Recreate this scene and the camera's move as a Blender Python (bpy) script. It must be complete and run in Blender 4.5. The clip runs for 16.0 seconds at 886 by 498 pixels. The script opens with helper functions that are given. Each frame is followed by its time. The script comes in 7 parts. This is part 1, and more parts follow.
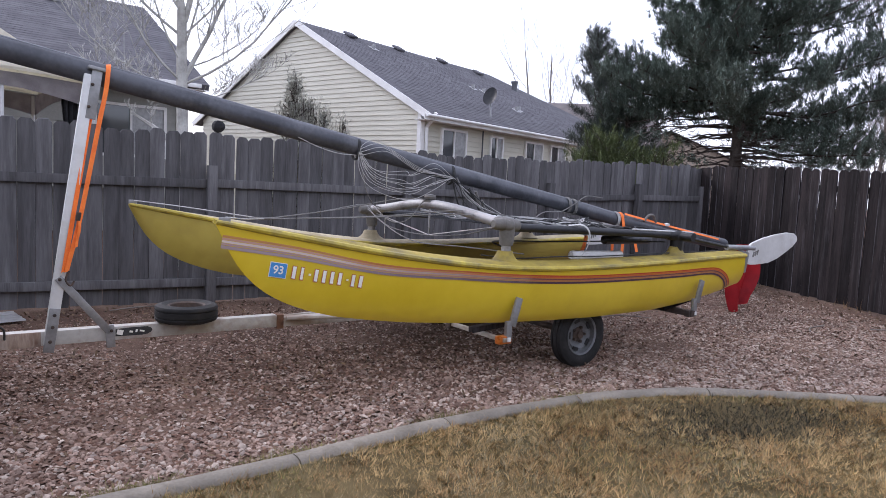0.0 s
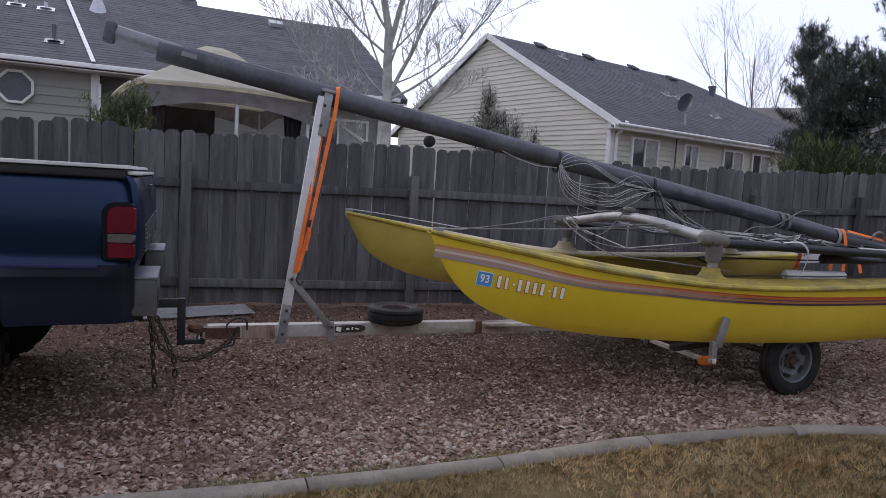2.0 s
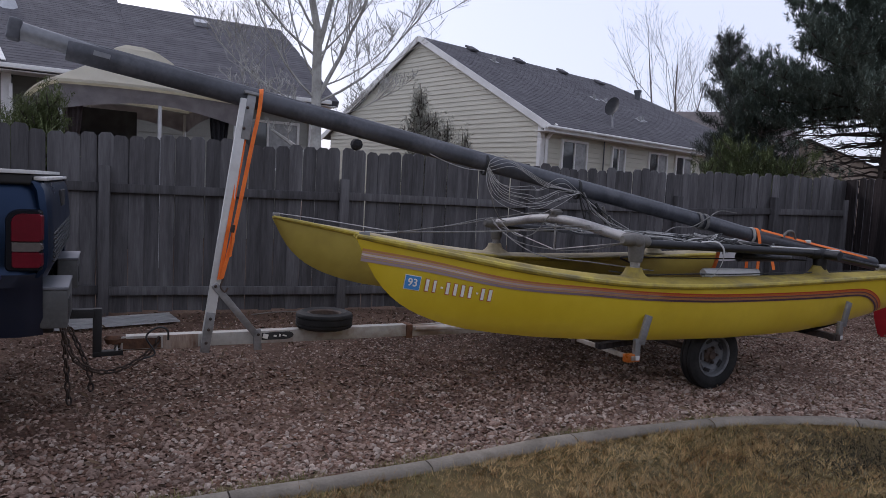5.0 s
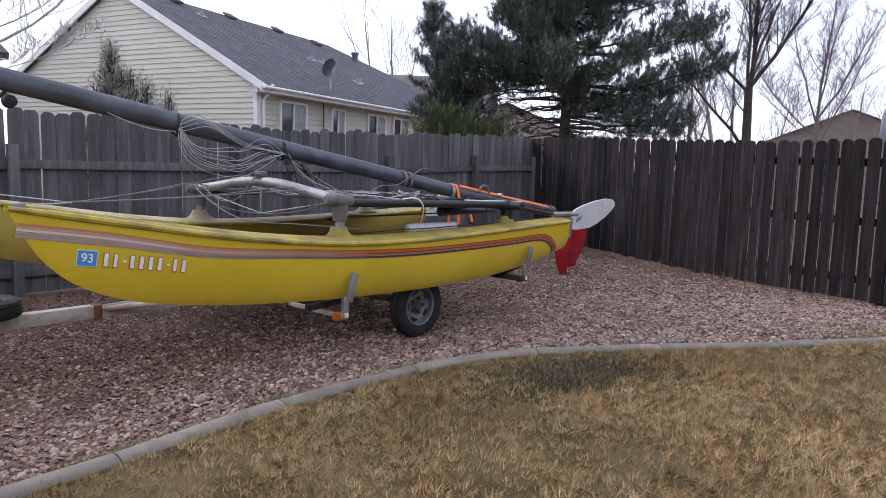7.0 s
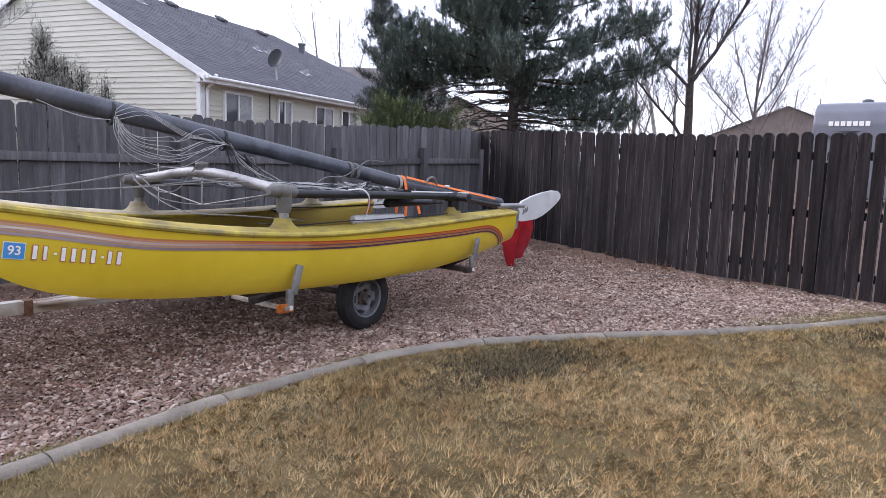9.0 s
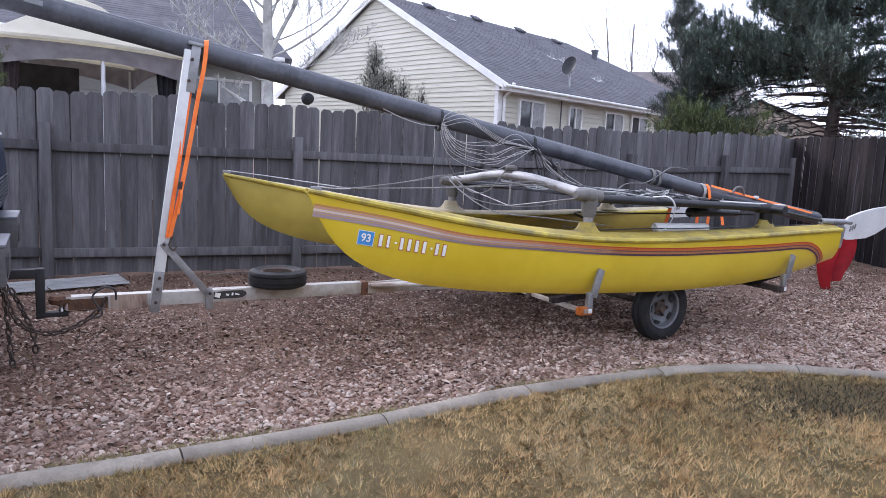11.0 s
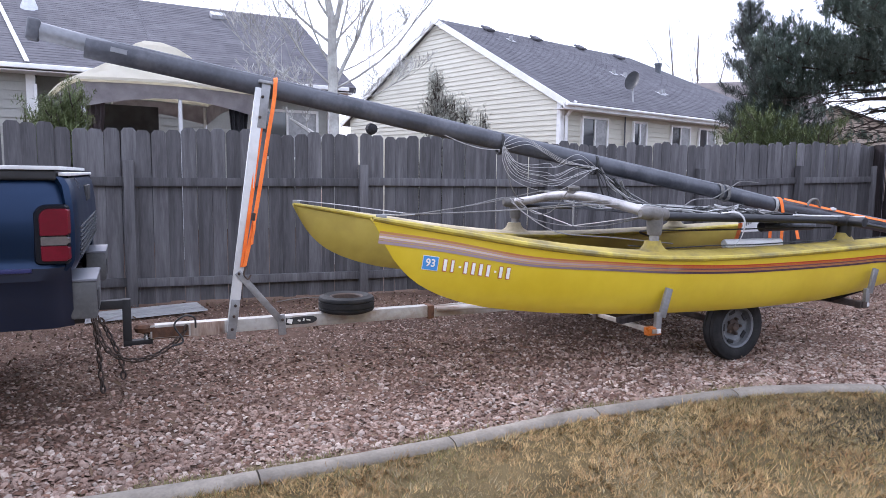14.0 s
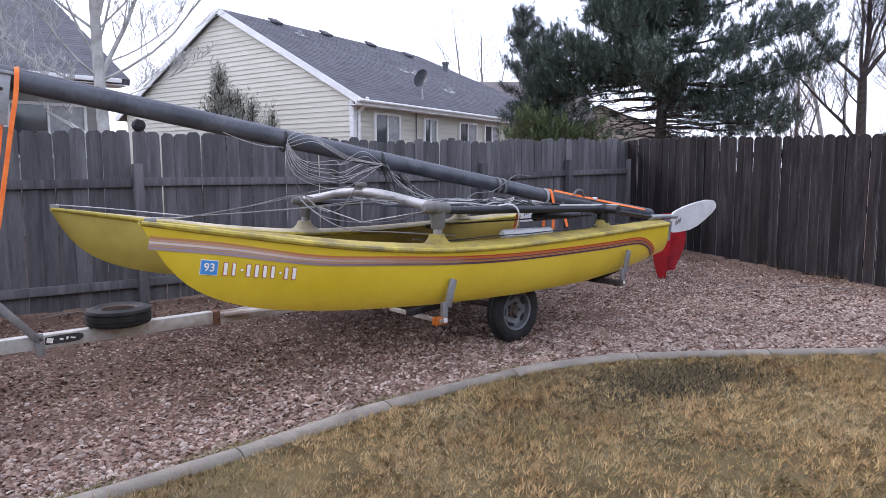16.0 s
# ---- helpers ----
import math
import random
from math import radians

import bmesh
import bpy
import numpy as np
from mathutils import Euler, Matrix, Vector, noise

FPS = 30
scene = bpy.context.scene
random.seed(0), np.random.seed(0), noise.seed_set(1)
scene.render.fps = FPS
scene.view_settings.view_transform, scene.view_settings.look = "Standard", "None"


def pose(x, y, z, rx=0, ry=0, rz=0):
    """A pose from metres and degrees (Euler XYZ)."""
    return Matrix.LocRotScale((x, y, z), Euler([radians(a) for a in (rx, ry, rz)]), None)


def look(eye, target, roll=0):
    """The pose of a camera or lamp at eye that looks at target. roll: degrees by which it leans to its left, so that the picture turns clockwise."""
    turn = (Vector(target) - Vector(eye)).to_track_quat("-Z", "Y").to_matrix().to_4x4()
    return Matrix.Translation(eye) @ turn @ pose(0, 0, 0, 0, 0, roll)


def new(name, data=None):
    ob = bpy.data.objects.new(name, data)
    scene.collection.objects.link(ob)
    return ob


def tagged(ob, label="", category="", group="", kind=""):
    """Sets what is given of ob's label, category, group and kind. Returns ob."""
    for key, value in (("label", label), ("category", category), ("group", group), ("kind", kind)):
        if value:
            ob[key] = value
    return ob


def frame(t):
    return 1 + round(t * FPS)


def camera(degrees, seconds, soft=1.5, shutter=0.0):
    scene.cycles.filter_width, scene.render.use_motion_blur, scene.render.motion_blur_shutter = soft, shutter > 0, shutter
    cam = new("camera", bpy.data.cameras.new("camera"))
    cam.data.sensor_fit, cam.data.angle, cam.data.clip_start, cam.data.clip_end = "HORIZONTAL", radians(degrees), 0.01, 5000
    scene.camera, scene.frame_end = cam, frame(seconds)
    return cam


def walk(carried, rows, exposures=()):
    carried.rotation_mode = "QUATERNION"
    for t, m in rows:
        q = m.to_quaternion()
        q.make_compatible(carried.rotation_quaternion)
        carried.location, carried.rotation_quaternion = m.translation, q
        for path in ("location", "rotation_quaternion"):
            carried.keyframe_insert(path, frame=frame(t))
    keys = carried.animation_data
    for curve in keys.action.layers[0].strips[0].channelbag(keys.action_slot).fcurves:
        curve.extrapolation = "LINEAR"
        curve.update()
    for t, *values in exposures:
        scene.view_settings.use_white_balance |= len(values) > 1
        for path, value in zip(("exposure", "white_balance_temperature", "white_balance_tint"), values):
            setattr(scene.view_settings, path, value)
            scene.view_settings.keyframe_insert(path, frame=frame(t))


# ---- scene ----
cam = camera(65.6, 16.0, soft=0.8)
PATH = [
    (0, (0.879, 0.088, 1.346), (1.554, 1.963, 1.171), 2.8),
    (0.5, (0.838, 0.109, 1.348), (1.356, 2.033, 1.186), 3.2),
    (1, (0.786, 0.102, 1.358), (1.162, 2.06, 1.203), 2.9),
    (1.5, (0.754, 0.071, 1.361), (1.043, 2.042, 1.189), 2.9),
    (2, (0.724, 0.038, 1.364), (0.894, 2.023, 1.186), 3.3),
    (2.5, (0.701, 0.035, 1.37), (0.794, 2.026, 1.202), 3.4),
    (3, (0.699, 0.041, 1.38), (0.761, 2.034, 1.229), 2.9),
    (3.2, (0.685, 0.038, 1.385), (0.737, 2.031, 1.237), 3.0),
    (5.3, (0.8, 0.046, 1.37), (1.229, 1.992, 1.195), 2.3),
    (5.5, (0.817, 0.053, 1.367), (1.297, 1.985, 1.172), 1.8),
    (6, (0.87, 0.056, 1.365), (1.518, 1.939, 1.18), 1.6),
    (6.5, (0.929, 0.034, 1.358), (1.797, 1.823, 1.142), 1.8),
    (7, (0.98, 0.037, 1.366), (2.042, 1.716, 1.129), 1.6),
    (7.5, (1.009, 0.036, 1.348), (2.174, 1.644, 1.107), 1.9),
    (8, (1.034, 0.024, 1.354), (2.292, 1.557, 1.095), 1.6),
    (8.2, (1.034, 0.02, 1.352), (2.312, 1.537, 1.093), 1.5),
    (10.3, (0.84, 0.063, 1.33), (1.599, 1.898, 1.087), 2.4),
    (10.5, (0.811, 0.067, 1.324), (1.496, 1.93, 1.077), 2.4),
    (11, (0.812, 0.05, 1.333), (1.283, 1.976, 1.068), 2.8),
    (11.5, (0.781, 0.065, 1.325), (1.118, 2.02, 1.068), 3.3),
    (12, (0.757, 0.052, 1.33), (0.978, 2.022, 1.07), 3.5),
    (12.5, (0.743, 0.042, 1.332), (0.854, 2.019, 1.046), 2.0),
    (13, (0.731, 0.027, 1.337), (0.781, 2.005, 1.044), 1.8),
    (13.5, (0.754, 0.014, 1.344), (0.854, 1.994, 1.083), 0.6),
    (14, (0.813, -0.002, 1.36), (1.096, 1.966, 1.148), 0.7),
    (14.5, (0.879, -0.016, 1.363), (1.288, 1.929, 1.143), -0.9),
    (15, (0.861, -0.017, 1.357), (1.484, 1.873, 1.152), -0.6),
    (15.5, (0.896, -0.018, 1.376), (1.651, 1.822, 1.16), -0.1),
    (16, (0.913, -0.019, 1.372), (1.74, 1.788, 1.15), -0.2),
]
EXPOSURES = [(0, 0.68), (1.0, 0.08), (2.0, -0.08), (3.2, -0.08), (5.3, -0.38), (5.8, -0.32), (6.3, 0.04), (7.0, 0.46), (8.2, 0.72), (10.3, 0.98), (12.5, 1.05), (13.5, 1.16), (14.5, 1.16), (16, 0.86)]
walk(cam, [(t, look(eye, target, roll)) for t, eye, target, roll in PATH], [(t, stops, 5800 if t < 9 else 5600, 20) for t, stops in EXPOSURES])

# ---- light ----
world = bpy.data.worlds.new("sky")
scene.world = world
world.use_nodes = True
wn, wl = world.node_tree.nodes, world.node_tree.links
sky = wn.new("ShaderNodeTexSky")
sky.sky_type, sky.sun_disc = "NISHITA", False
SUN_EL, SUN_AZ = radians(32), radians(-35)   # azimuth from +y towards +x
sky.sun_elevation, sky.sun_rotation = SUN_EL, SUN_AZ
sky.air_density, sky.dust_density, sky.ozone_density = 1.0, 3.0, 1.0
pale = wn.new("ShaderNodeMix")                 # thin white cloud over the blue
pale.data_type = "RGBA"
pale.inputs["Factor"].default_value = 0.58
pale.inputs["B"].default_value = (11.6, 11.8, 12.2, 1)
wl.new(sky.outputs["Color"], pale.inputs["A"])
bg = wn["Background"]
bg.inputs["Strength"].default_value = 0.13
wl.new(pale.outputs["Result"], bg.inputs["Color"])
sun_data = bpy.data.lights.new("sun", "SUN")
sun_data.energy, sun_data.angle, sun_data.color = 1.1, radians(14), (1.0, 0.965, 0.92)
sun = new("sun", sun_data)
sun_dir = Vector((math.sin(SUN_AZ) * math.cos(SUN_EL), math.cos(SUN_AZ) * math.cos(SUN_EL), math.sin(SUN_EL)))
sun.matrix_world = look(sun_dir * 50, (0, 0, 0))
scene.view_settings.exposure = 0.0


# ---- materials ----
def material(name, low, high, rough=0.6, metal=0.0, scale=8.0, fine=60.0, bump=0.15, stretch=(1, 1, 1), per_object=0.0,
             spot=None, spot_scale=3.0, spot_amount=0.5, coat=0.0, per_island=0.0, bump_dist=0.01):
    """Two-scale noise between two colours, an optional stain colour, fine relief."""
    m = bpy.data.materials.new(name)
    m.use_nodes = True
    n, l = m.node_tree.nodes, m.node_tree.links
    b = n["Principled BSDF"]
    co = n.new("ShaderNodeTexCoord")
    mp = n.new("ShaderNodeMapping")
    mp.inputs["Scale"].default_value = stretch
    info = n.new("ShaderNodeObjectInfo")
    if per_object:
        shift = n.new("ShaderNodeVectorMath")
        shift.operation = "SCALE"
        shift.inputs[0].default_value = (37.0, 53.0, 71.0)
        l.new(info.outputs["Random"], shift.inputs["Scale"])
        l.new(shift.outputs[0], mp.inputs["Location"])
    l.new(co.outputs["Object"], mp.inputs["Vector"])
    big, small = n.new("ShaderNodeTexNoise"), n.new("ShaderNodeTexNoise")
    for tex, sc, det in ((big, scale, 4), (small, fine, 6)):
        tex.inputs["Scale"].default_value, tex.inputs["Detail"].default_value = sc, det
        l.new(mp.outputs["Vector"], tex.inputs["Vector"])
    add = n.new("ShaderNodeMath")
    add.operation = "MULTIPLY_ADD"
    add.inputs[1].default_value, add.inputs[2].default_value = 0.45, -0.225
    l.new(small.outputs["Fac"], add.inputs[0])
    tot = n.new("ShaderNodeMath")
    tot.operation = "ADD"
    l.new(big.outputs["Fac"], tot.inputs[0])
    l.new(add.outputs[0], tot.inputs[1])
    ramp = n.new("ShaderNodeValToRGB")
    ramp.color_ramp.elements[0].position, ramp.color_ramp.elements[1].position = 0.32, 0.68
    ramp.color_ramp.elements[0].color, ramp.color_ramp.elements[1].color = (*low, 1), (*high, 1)
    l.new(tot.outputs[0], ramp.inputs["Fac"])
    col = ramp.outputs["Color"]
    if spot:
        st = n.new("ShaderNodeTexNoise")
        st.inputs["Scale"].default_value, st.inputs["Detail"].default_value = spot_scale, 8
        st.inputs["Roughness"].default_value = 0.65
        l.new(mp.outputs["Vector"], st.inputs["Vector"])
        sr = n.new("ShaderNodeValToRGB")
        sr.color_ramp.elements[0].position, sr.color_ramp.elements[1].position = 0.56 - 0.12 * spot_amount, 0.68
        sr.color_ramp.elements[1].color = (spot_amount,) * 3 + (1,)
        l.new(st.outputs["Fac"], sr.inputs["Fac"])
        mx = n.new("ShaderNodeMix")
        mx.data_type = "RGBA"
        mx.inputs["B"].default_value = (*spot, 1)
        l.new(sr.outputs["Color"], mx.inputs["Factor"])
        l.new(col, mx.inputs["A"])
        col = mx.outputs["Result"]
    for amount, source in ((per_object, info.outputs["Random"]), (per_island, None)):
        if amount:
            if source is None:
                source = n.new("ShaderNodeNewGeometry").outputs["Random Per Island"]
            rg = n.new("ShaderNodeMapRange")
            rg.inputs["To Min"].default_value, rg.inputs["To Max"].default_value = 1 - amount, 1 + amount
            l.new(source, rg.inputs["Value"])
            hs = n.new("ShaderNodeHueSaturation")
            l.new(rg.outputs[0], hs.inputs["Value"])
            l.new(col, hs.inputs["Color"])
            col = hs.outputs["Color"]
    l.new(col, b.inputs["Base Color"])
    rr = n.new("ShaderNodeMapRange")
    rr.inputs["To Min"].default_value, rr.inputs["To Max"].default_value = max(0.03, rough - 0.12), min(1, rough + 0.12)
    l.new(tot.outputs[0], rr.inputs["Value"])
    l.new(rr.outputs[0], b.inputs["Roughness"])
    b.inputs["Metallic"].default_value = metal
    b.inputs["Coat Weight"].default_value = coat
    if bump:
        bp = n.new("ShaderNodeBump")
        bp.inputs["Strength"].default_value, bp.inputs["Distance"].default_value = bump, bump_dist
        l.new(small.outputs["Fac"], bp.inputs["Height"])
        l.new(bp.outputs["Normal"], b.inputs["Normal"])
    return m


M = {}
def mat(key, *a, **k):
    M[key] = material(key, *a, **k)


mat("gravel", (0.0879, 0.0521, 0.0365), (0.1756, 0.1124, 0.0778), 0.95, scale=1.2, fine=45, bump=0.6, bump_dist=0.03, spot=(0.0759, 0.0436, 0.0288), spot_scale=0.5, spot_amount=0.6)
mat("stone", (0.1787, 0.1135, 0.0851), (0.3262, 0.2371, 0.1858), 0.88, scale=6, fine=60, bump=0.3, per_island=0.3, spot=(0.0933, 0.0547, 0.0391), spot_scale=0.55, spot_amount=0.6)
mat("soil", (0.0765, 0.0580, 0.0264), (0.1800, 0.1335, 0.0629), 0.95, scale=2.6, fine=170, bump=0.8, bump_dist=0.02, spot=(0.0630, 0.0580, 0.0290), spot_scale=1.3, spot_amount=0.5)
mat("grass", (0.2466, 0.1572, 0.0576), (0.4841, 0.3398, 0.1537), 0.8, scale=0.8, fine=6, bump=0, per_island=0.55, spot=(0.1827, 0.1402, 0.0653), spot_scale=1.1, spot_amount=0.6)
mat("grass_green", (0.0864, 0.0839, 0.0269), (0.2001, 0.1754, 0.0637), 0.85, scale=1.1, fine=6, bump=0, per_island=0.5)
mat("grass_grey", (0.1573, 0.1307, 0.0689), (0.3296, 0.2754, 0.1618), 0.8, scale=0.8, fine=6, bump=0, per_island=0.5)
mat("grass_dark", (0.020, 0.019, 0.0125), (0.050, 0.045, 0.029), 0.9, scale=1.6, fine=12, bump=0, per_island=0.6)
mat("grass_tan", (0.2254, 0.1231, 0.0476), (0.3490, 0.2119, 0.0921), 0.8, scale=0.8, fine=6, bump=0, per_island=0.3)
mat("stone_red", (0.0979, 0.0526, 0.0361), (0.1957, 0.1146, 0.0792), 0.9, scale=6, fine=60, bump=0.3, per_island=0.3, spot=(0.0579, 0.0325, 0.0219), spot_scale=0.5, spot_amount=0.6)
mat("stone_pale", (0.2760, 0.2140, 0.1760), (0.4293, 0.3521, 0.2874), 0.85, scale=6, fine=60, bump=0.3, per_island=0.25)
# thin junipers' grey-green, lightened to carry lens haze
mat("needle_grey_hazed", (0.2254, 0.2294, 0.1868), (0.4025, 0.4034, 0.3492), 0.85, scale=1.2, fine=8, bump=0, per_island=0.3)
mat("concrete", (0.1544, 0.1333, 0.106), (0.2393, 0.209, 0.1652), 0.9, scale=5, fine=80, bump=0.3, per_object=0.1, spot=(0.0849, 0.0685, 0.0499), spot_scale=7, spot_amount=0.5)
mat("fence_grey", (0.0676, 0.0640, 0.0655), (0.1189, 0.1144, 0.1162), 0.9, scale=2.4, fine=16, bump=0.4, stretch=(6, 6, 0.55), per_object=0.3, spot=(0.2041, 0.1986, 0.2006), spot_scale=2.6, spot_amount=0.34)
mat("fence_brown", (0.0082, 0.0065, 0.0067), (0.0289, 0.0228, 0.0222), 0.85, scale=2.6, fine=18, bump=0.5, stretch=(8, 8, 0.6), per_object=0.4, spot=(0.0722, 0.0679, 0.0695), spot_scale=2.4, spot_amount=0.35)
mat("fence_grey_edge", (0.07, 0.068, 0.072), (0.17, 0.165, 0.17), 0.9, scale=2.2, fine=22, bump=0.3, per_object=0.3)
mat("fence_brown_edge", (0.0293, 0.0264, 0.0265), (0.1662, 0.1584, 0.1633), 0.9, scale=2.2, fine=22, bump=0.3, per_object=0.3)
mat("hull_yellow", (0.5544, 0.3948, 0.0101), (0.6384, 0.4704, 0.021), 0.32, scale=1.1, fine=9, bump=0.03, coat=0.3, spot=(0.42, 0.294, 0.0168), spot_scale=1.6, spot_amount=0.3)
# far hull: faded yellow, dulled further to carry its shade and haze
mat("hull_faded_shaded", (0.36, 0.275, 0.042), (0.45, 0.35, 0.062), 0.5, scale=1.1, fine=9, bump=0.03, coat=0.1, spot=(0.28, 0.205, 0.05), spot_scale=1.6, spot_amount=0.5)
mat("deck_pale", (0.30, 0.25, 0.14), (0.46, 0.39, 0.26), 0.75, scale=3, fine=30, bump=0.15, spot=(0.16, 0.13, 0.075), spot_scale=4, spot_amount=0.6)
mat("deck_worn", (0.2728, 0.2046, 0.031), (0.3844, 0.2976, 0.062), 0.7, scale=3, fine=30, bump=0.15, spot=(0.1054, 0.0868, 0.0496), spot_scale=5, spot_amount=0.8)
mat("rail_yellow", (0.34, 0.255, 0.02), (0.50, 0.39, 0.04), 0.5, scale=6, fine=40, bump=0.15, spot=(0.10, 0.085, 0.045), spot_scale=4, spot_amount=0.75)
mat("letter_white", (0.72, 0.70, 0.64), (0.82, 0.80, 0.74), 0.5, bump=0)
mat("letter_red", (0.45, 0.12, 0.05), (0.5, 0.15, 0.07), 0.5, bump=0)
mat("sticker_blue", (0.05, 0.22, 0.52), (0.07, 0.27, 0.58), 0.4, bump=0)
mat("aluminium", (0.26, 0.255, 0.25), (0.40, 0.39, 0.38), 0.6, metal=0.65, scale=4, fine=70, bump=0.06, spot=(0.12, 0.10, 0.085), spot_scale=6, spot_amount=0.5)
mat("cast_grey", (0.11, 0.1025, 0.0925), (0.17, 0.16, 0.145), 0.7, metal=0.2, scale=8, fine=60, bump=0.2)
mat("galvanised", (0.238, 0.238, 0.238), (0.357, 0.357, 0.357), 0.55, metal=0.7, scale=9, fine=50, bump=0.1)
mat("mast_black", (0.036, 0.038, 0.046), (0.075, 0.078, 0.090), 0.42, metal=0.1, scale=3, fine=40, bump=0.06, spot=(0.14, 0.14, 0.15), spot_scale=5, spot_amount=0.3)
mat("mast_grey", (0.16, 0.165, 0.175), (0.25, 0.255, 0.265), 0.45, metal=0.3, scale=4, fine=40, bump=0.05)
mat("black_tube", (0.010, 0.010, 0.011), (0.022, 0.022, 0.024), 0.5, scale=6, fine=40, bump=0.08)
mat("canvas_dark", (0.0162, 0.0162, 0.018), (0.0405, 0.0405, 0.0432), 0.9, scale=8, fine=120, bump=0.3)
mat("rubber", (0.010, 0.010, 0.010), (0.024, 0.023, 0.022), 0.8, scale=10, fine=60, bump=0.2, spot=(0.06, 0.05, 0.043), spot_scale=7, spot_amount=0.25)
mat("tyre_black", (0.0035, 0.0035, 0.0035), (0.0070, 0.0070, 0.0070), 0.85, scale=10, fine=60, bump=0.2)
mat("rim_grey", (0.099, 0.1035, 0.108), (0.18, 0.1845, 0.189), 0.6, metal=0.3, scale=7, fine=50, bump=0.1, spot=(0.081, 0.054, 0.036), spot_scale=9, spot_amount=0.35)
mat("white_worn", (0.3526, 0.3375, 0.3018), (0.4654, 0.4477, 0.4067), 0.6, scale=5, fine=40, bump=0.12, spot=(0.1692, 0.0895, 0.0492), spot_scale=4.5, spot_amount=0.75)
mat("white_rusty", (0.27, 0.235, 0.19), (0.46, 0.43, 0.385), 0.75, scale=6, fine=40, bump=0.2, spot=(0.16, 0.085, 0.045), spot_scale=5, spot_amount=0.85)
mat("white_paint", (0.527, 0.527, 0.51), (0.629, 0.629, 0.612), 0.5, scale=4, fine=30, bump=0.06, spot=(0.34, 0.323, 0.2975), spot_scale=6, spot_amount=0.3)
mat("rust", (0.06, 0.03, 0.0168), (0.144, 0.069, 0.036), 0.9, scale=12, fine=60, bump=0.3)
mat("rust_streak", (0.10, 0.042, 0.02), (0.34, 0.26, 0.20), 0.85, scale=7, fine=50, bump=0.25, stretch=(1.6, 1, 0.35), spot=(0.46, 0.43, 0.38), spot_scale=5, spot_amount=0.7)
mat("rust_dark", (0.030, 0.022, 0.018), (0.075, 0.05, 0.036), 0.85, scale=14, fine=60, bump=0.3)
mat("amber", (0.30, 0.075, 0.008), (0.42, 0.12, 0.012), 0.3, bump=0.05)
mat("strap", (0.78, 0.15, 0.015), (0.90, 0.22, 0.03), 0.7, scale=20, fine=160, bump=0.2)
mat("red_cloth", (0.3, 0.0075, 0.0135), (0.435, 0.0165, 0.0225), 0.8, scale=6, fine=120, bump=0.2)
mat("rope_white", (0.3375, 0.33, 0.315), (0.4875, 0.48, 0.4575), 0.7, scale=30, fine=200, bump=0.2)
mat("rope_grey", (0.12, 0.1162, 0.1087), (0.225, 0.2175, 0.2025), 0.8, scale=30, fine=200, bump=0.2)
mat("rope_dark", (0.02, 0.02, 0.02), (0.05, 0.05, 0.048), 0.8, scale=30, fine=200, bump=0.2)
mat("truck_blue", (0.0052, 0.0167, 0.0450), (0.0075, 0.0225, 0.0575), 0.3, metal=0.45, scale=1, fine=5, bump=0.004, spot=(0.0046, 0.0145, 0.0375), spot_scale=1.4, spot_amount=0.2)
# shaded copy of the truck's blue, for the panel below the body line
mat("truck_blue_shaded", (0.0022, 0.0055, 0.017), (0.0034, 0.008, 0.024), 0.38, scale=1, fine=8, bump=0.01)
mat("truck_trim", (0.016, 0.018, 0.075), (0.024, 0.027, 0.10), 0.35, scale=2, fine=20, bump=0.02)
mat("bumper_grey", (0.0792, 0.0792, 0.0794), (0.1307, 0.1307, 0.1302), 0.55, metal=0.25, scale=6, fine=50, bump=0.1, spot=(0.0475, 0.0436, 0.0407), spot_scale=6, spot_amount=0.5)
mat("truck_black", (0.010, 0.010, 0.011), (0.020, 0.020, 0.021), 0.6, scale=8, fine=60, bump=0.1)
mat("truck_lower", (0.0023, 0.0026, 0.0053), (0.0037, 0.0045, 0.0083), 0.5, scale=2, fine=20, bump=0.02)
mat("chrome", (0.55, 0.55, 0.55), (0.70, 0.70, 0.70), 0.3, metal=0.9, scale=6, fine=40, bump=0.05, spot=(0.3, 0.27, 0.23), spot_scale=7, spot_amount=0.5)
mat("lens_red", (0.1000, 0.0018, 0.0090), (0.1480, 0.0036, 0.0153), 0.35, bump=0.02, coat=0.08)
mat("lens_clear", (0.085, 0.072, 0.068), (0.125, 0.108, 0.10), 0.25, bump=0.02, coat=0.3)
mat("siding_cream", (0.53, 0.505, 0.41), (0.60, 0.577, 0.475), 0.65, scale=1, fine=30, bump=0.05, per_object=0.03)
mat("siding_olive", (0.27, 0.265, 0.235), (0.33, 0.325, 0.29), 0.7, scale=1, fine=30, bump=0.05, per_object=0.03)
mat("siding_offwhite", (0.40, 0.39, 0.38), (0.52, 0.51, 0.50), 0.5, scale=3, fine=20, bump=0.05, spot=(0.25, 0.22, 0.19), spot_scale=3, spot_amount=0.4)
mat("trim_white", (0.68, 0.67, 0.64), (0.78, 0.77, 0.74), 0.55, scale=3, fine=30, bump=0.05)
mat("shingle", (0.086, 0.083, 0.091), (0.126, 0.121, 0.130), 0.95, scale=3, fine=40, bump=0.2, per_island=0.08, spot=(0.066, 0.064, 0.070), spot_scale=0.6, spot_amount=0.3)
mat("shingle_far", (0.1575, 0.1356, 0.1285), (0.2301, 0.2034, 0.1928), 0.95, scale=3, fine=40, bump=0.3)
mat("tan_wall", (0.33, 0.27, 0.21), (0.42, 0.35, 0.28), 0.85, scale=2, fine=30, bump=0.1)
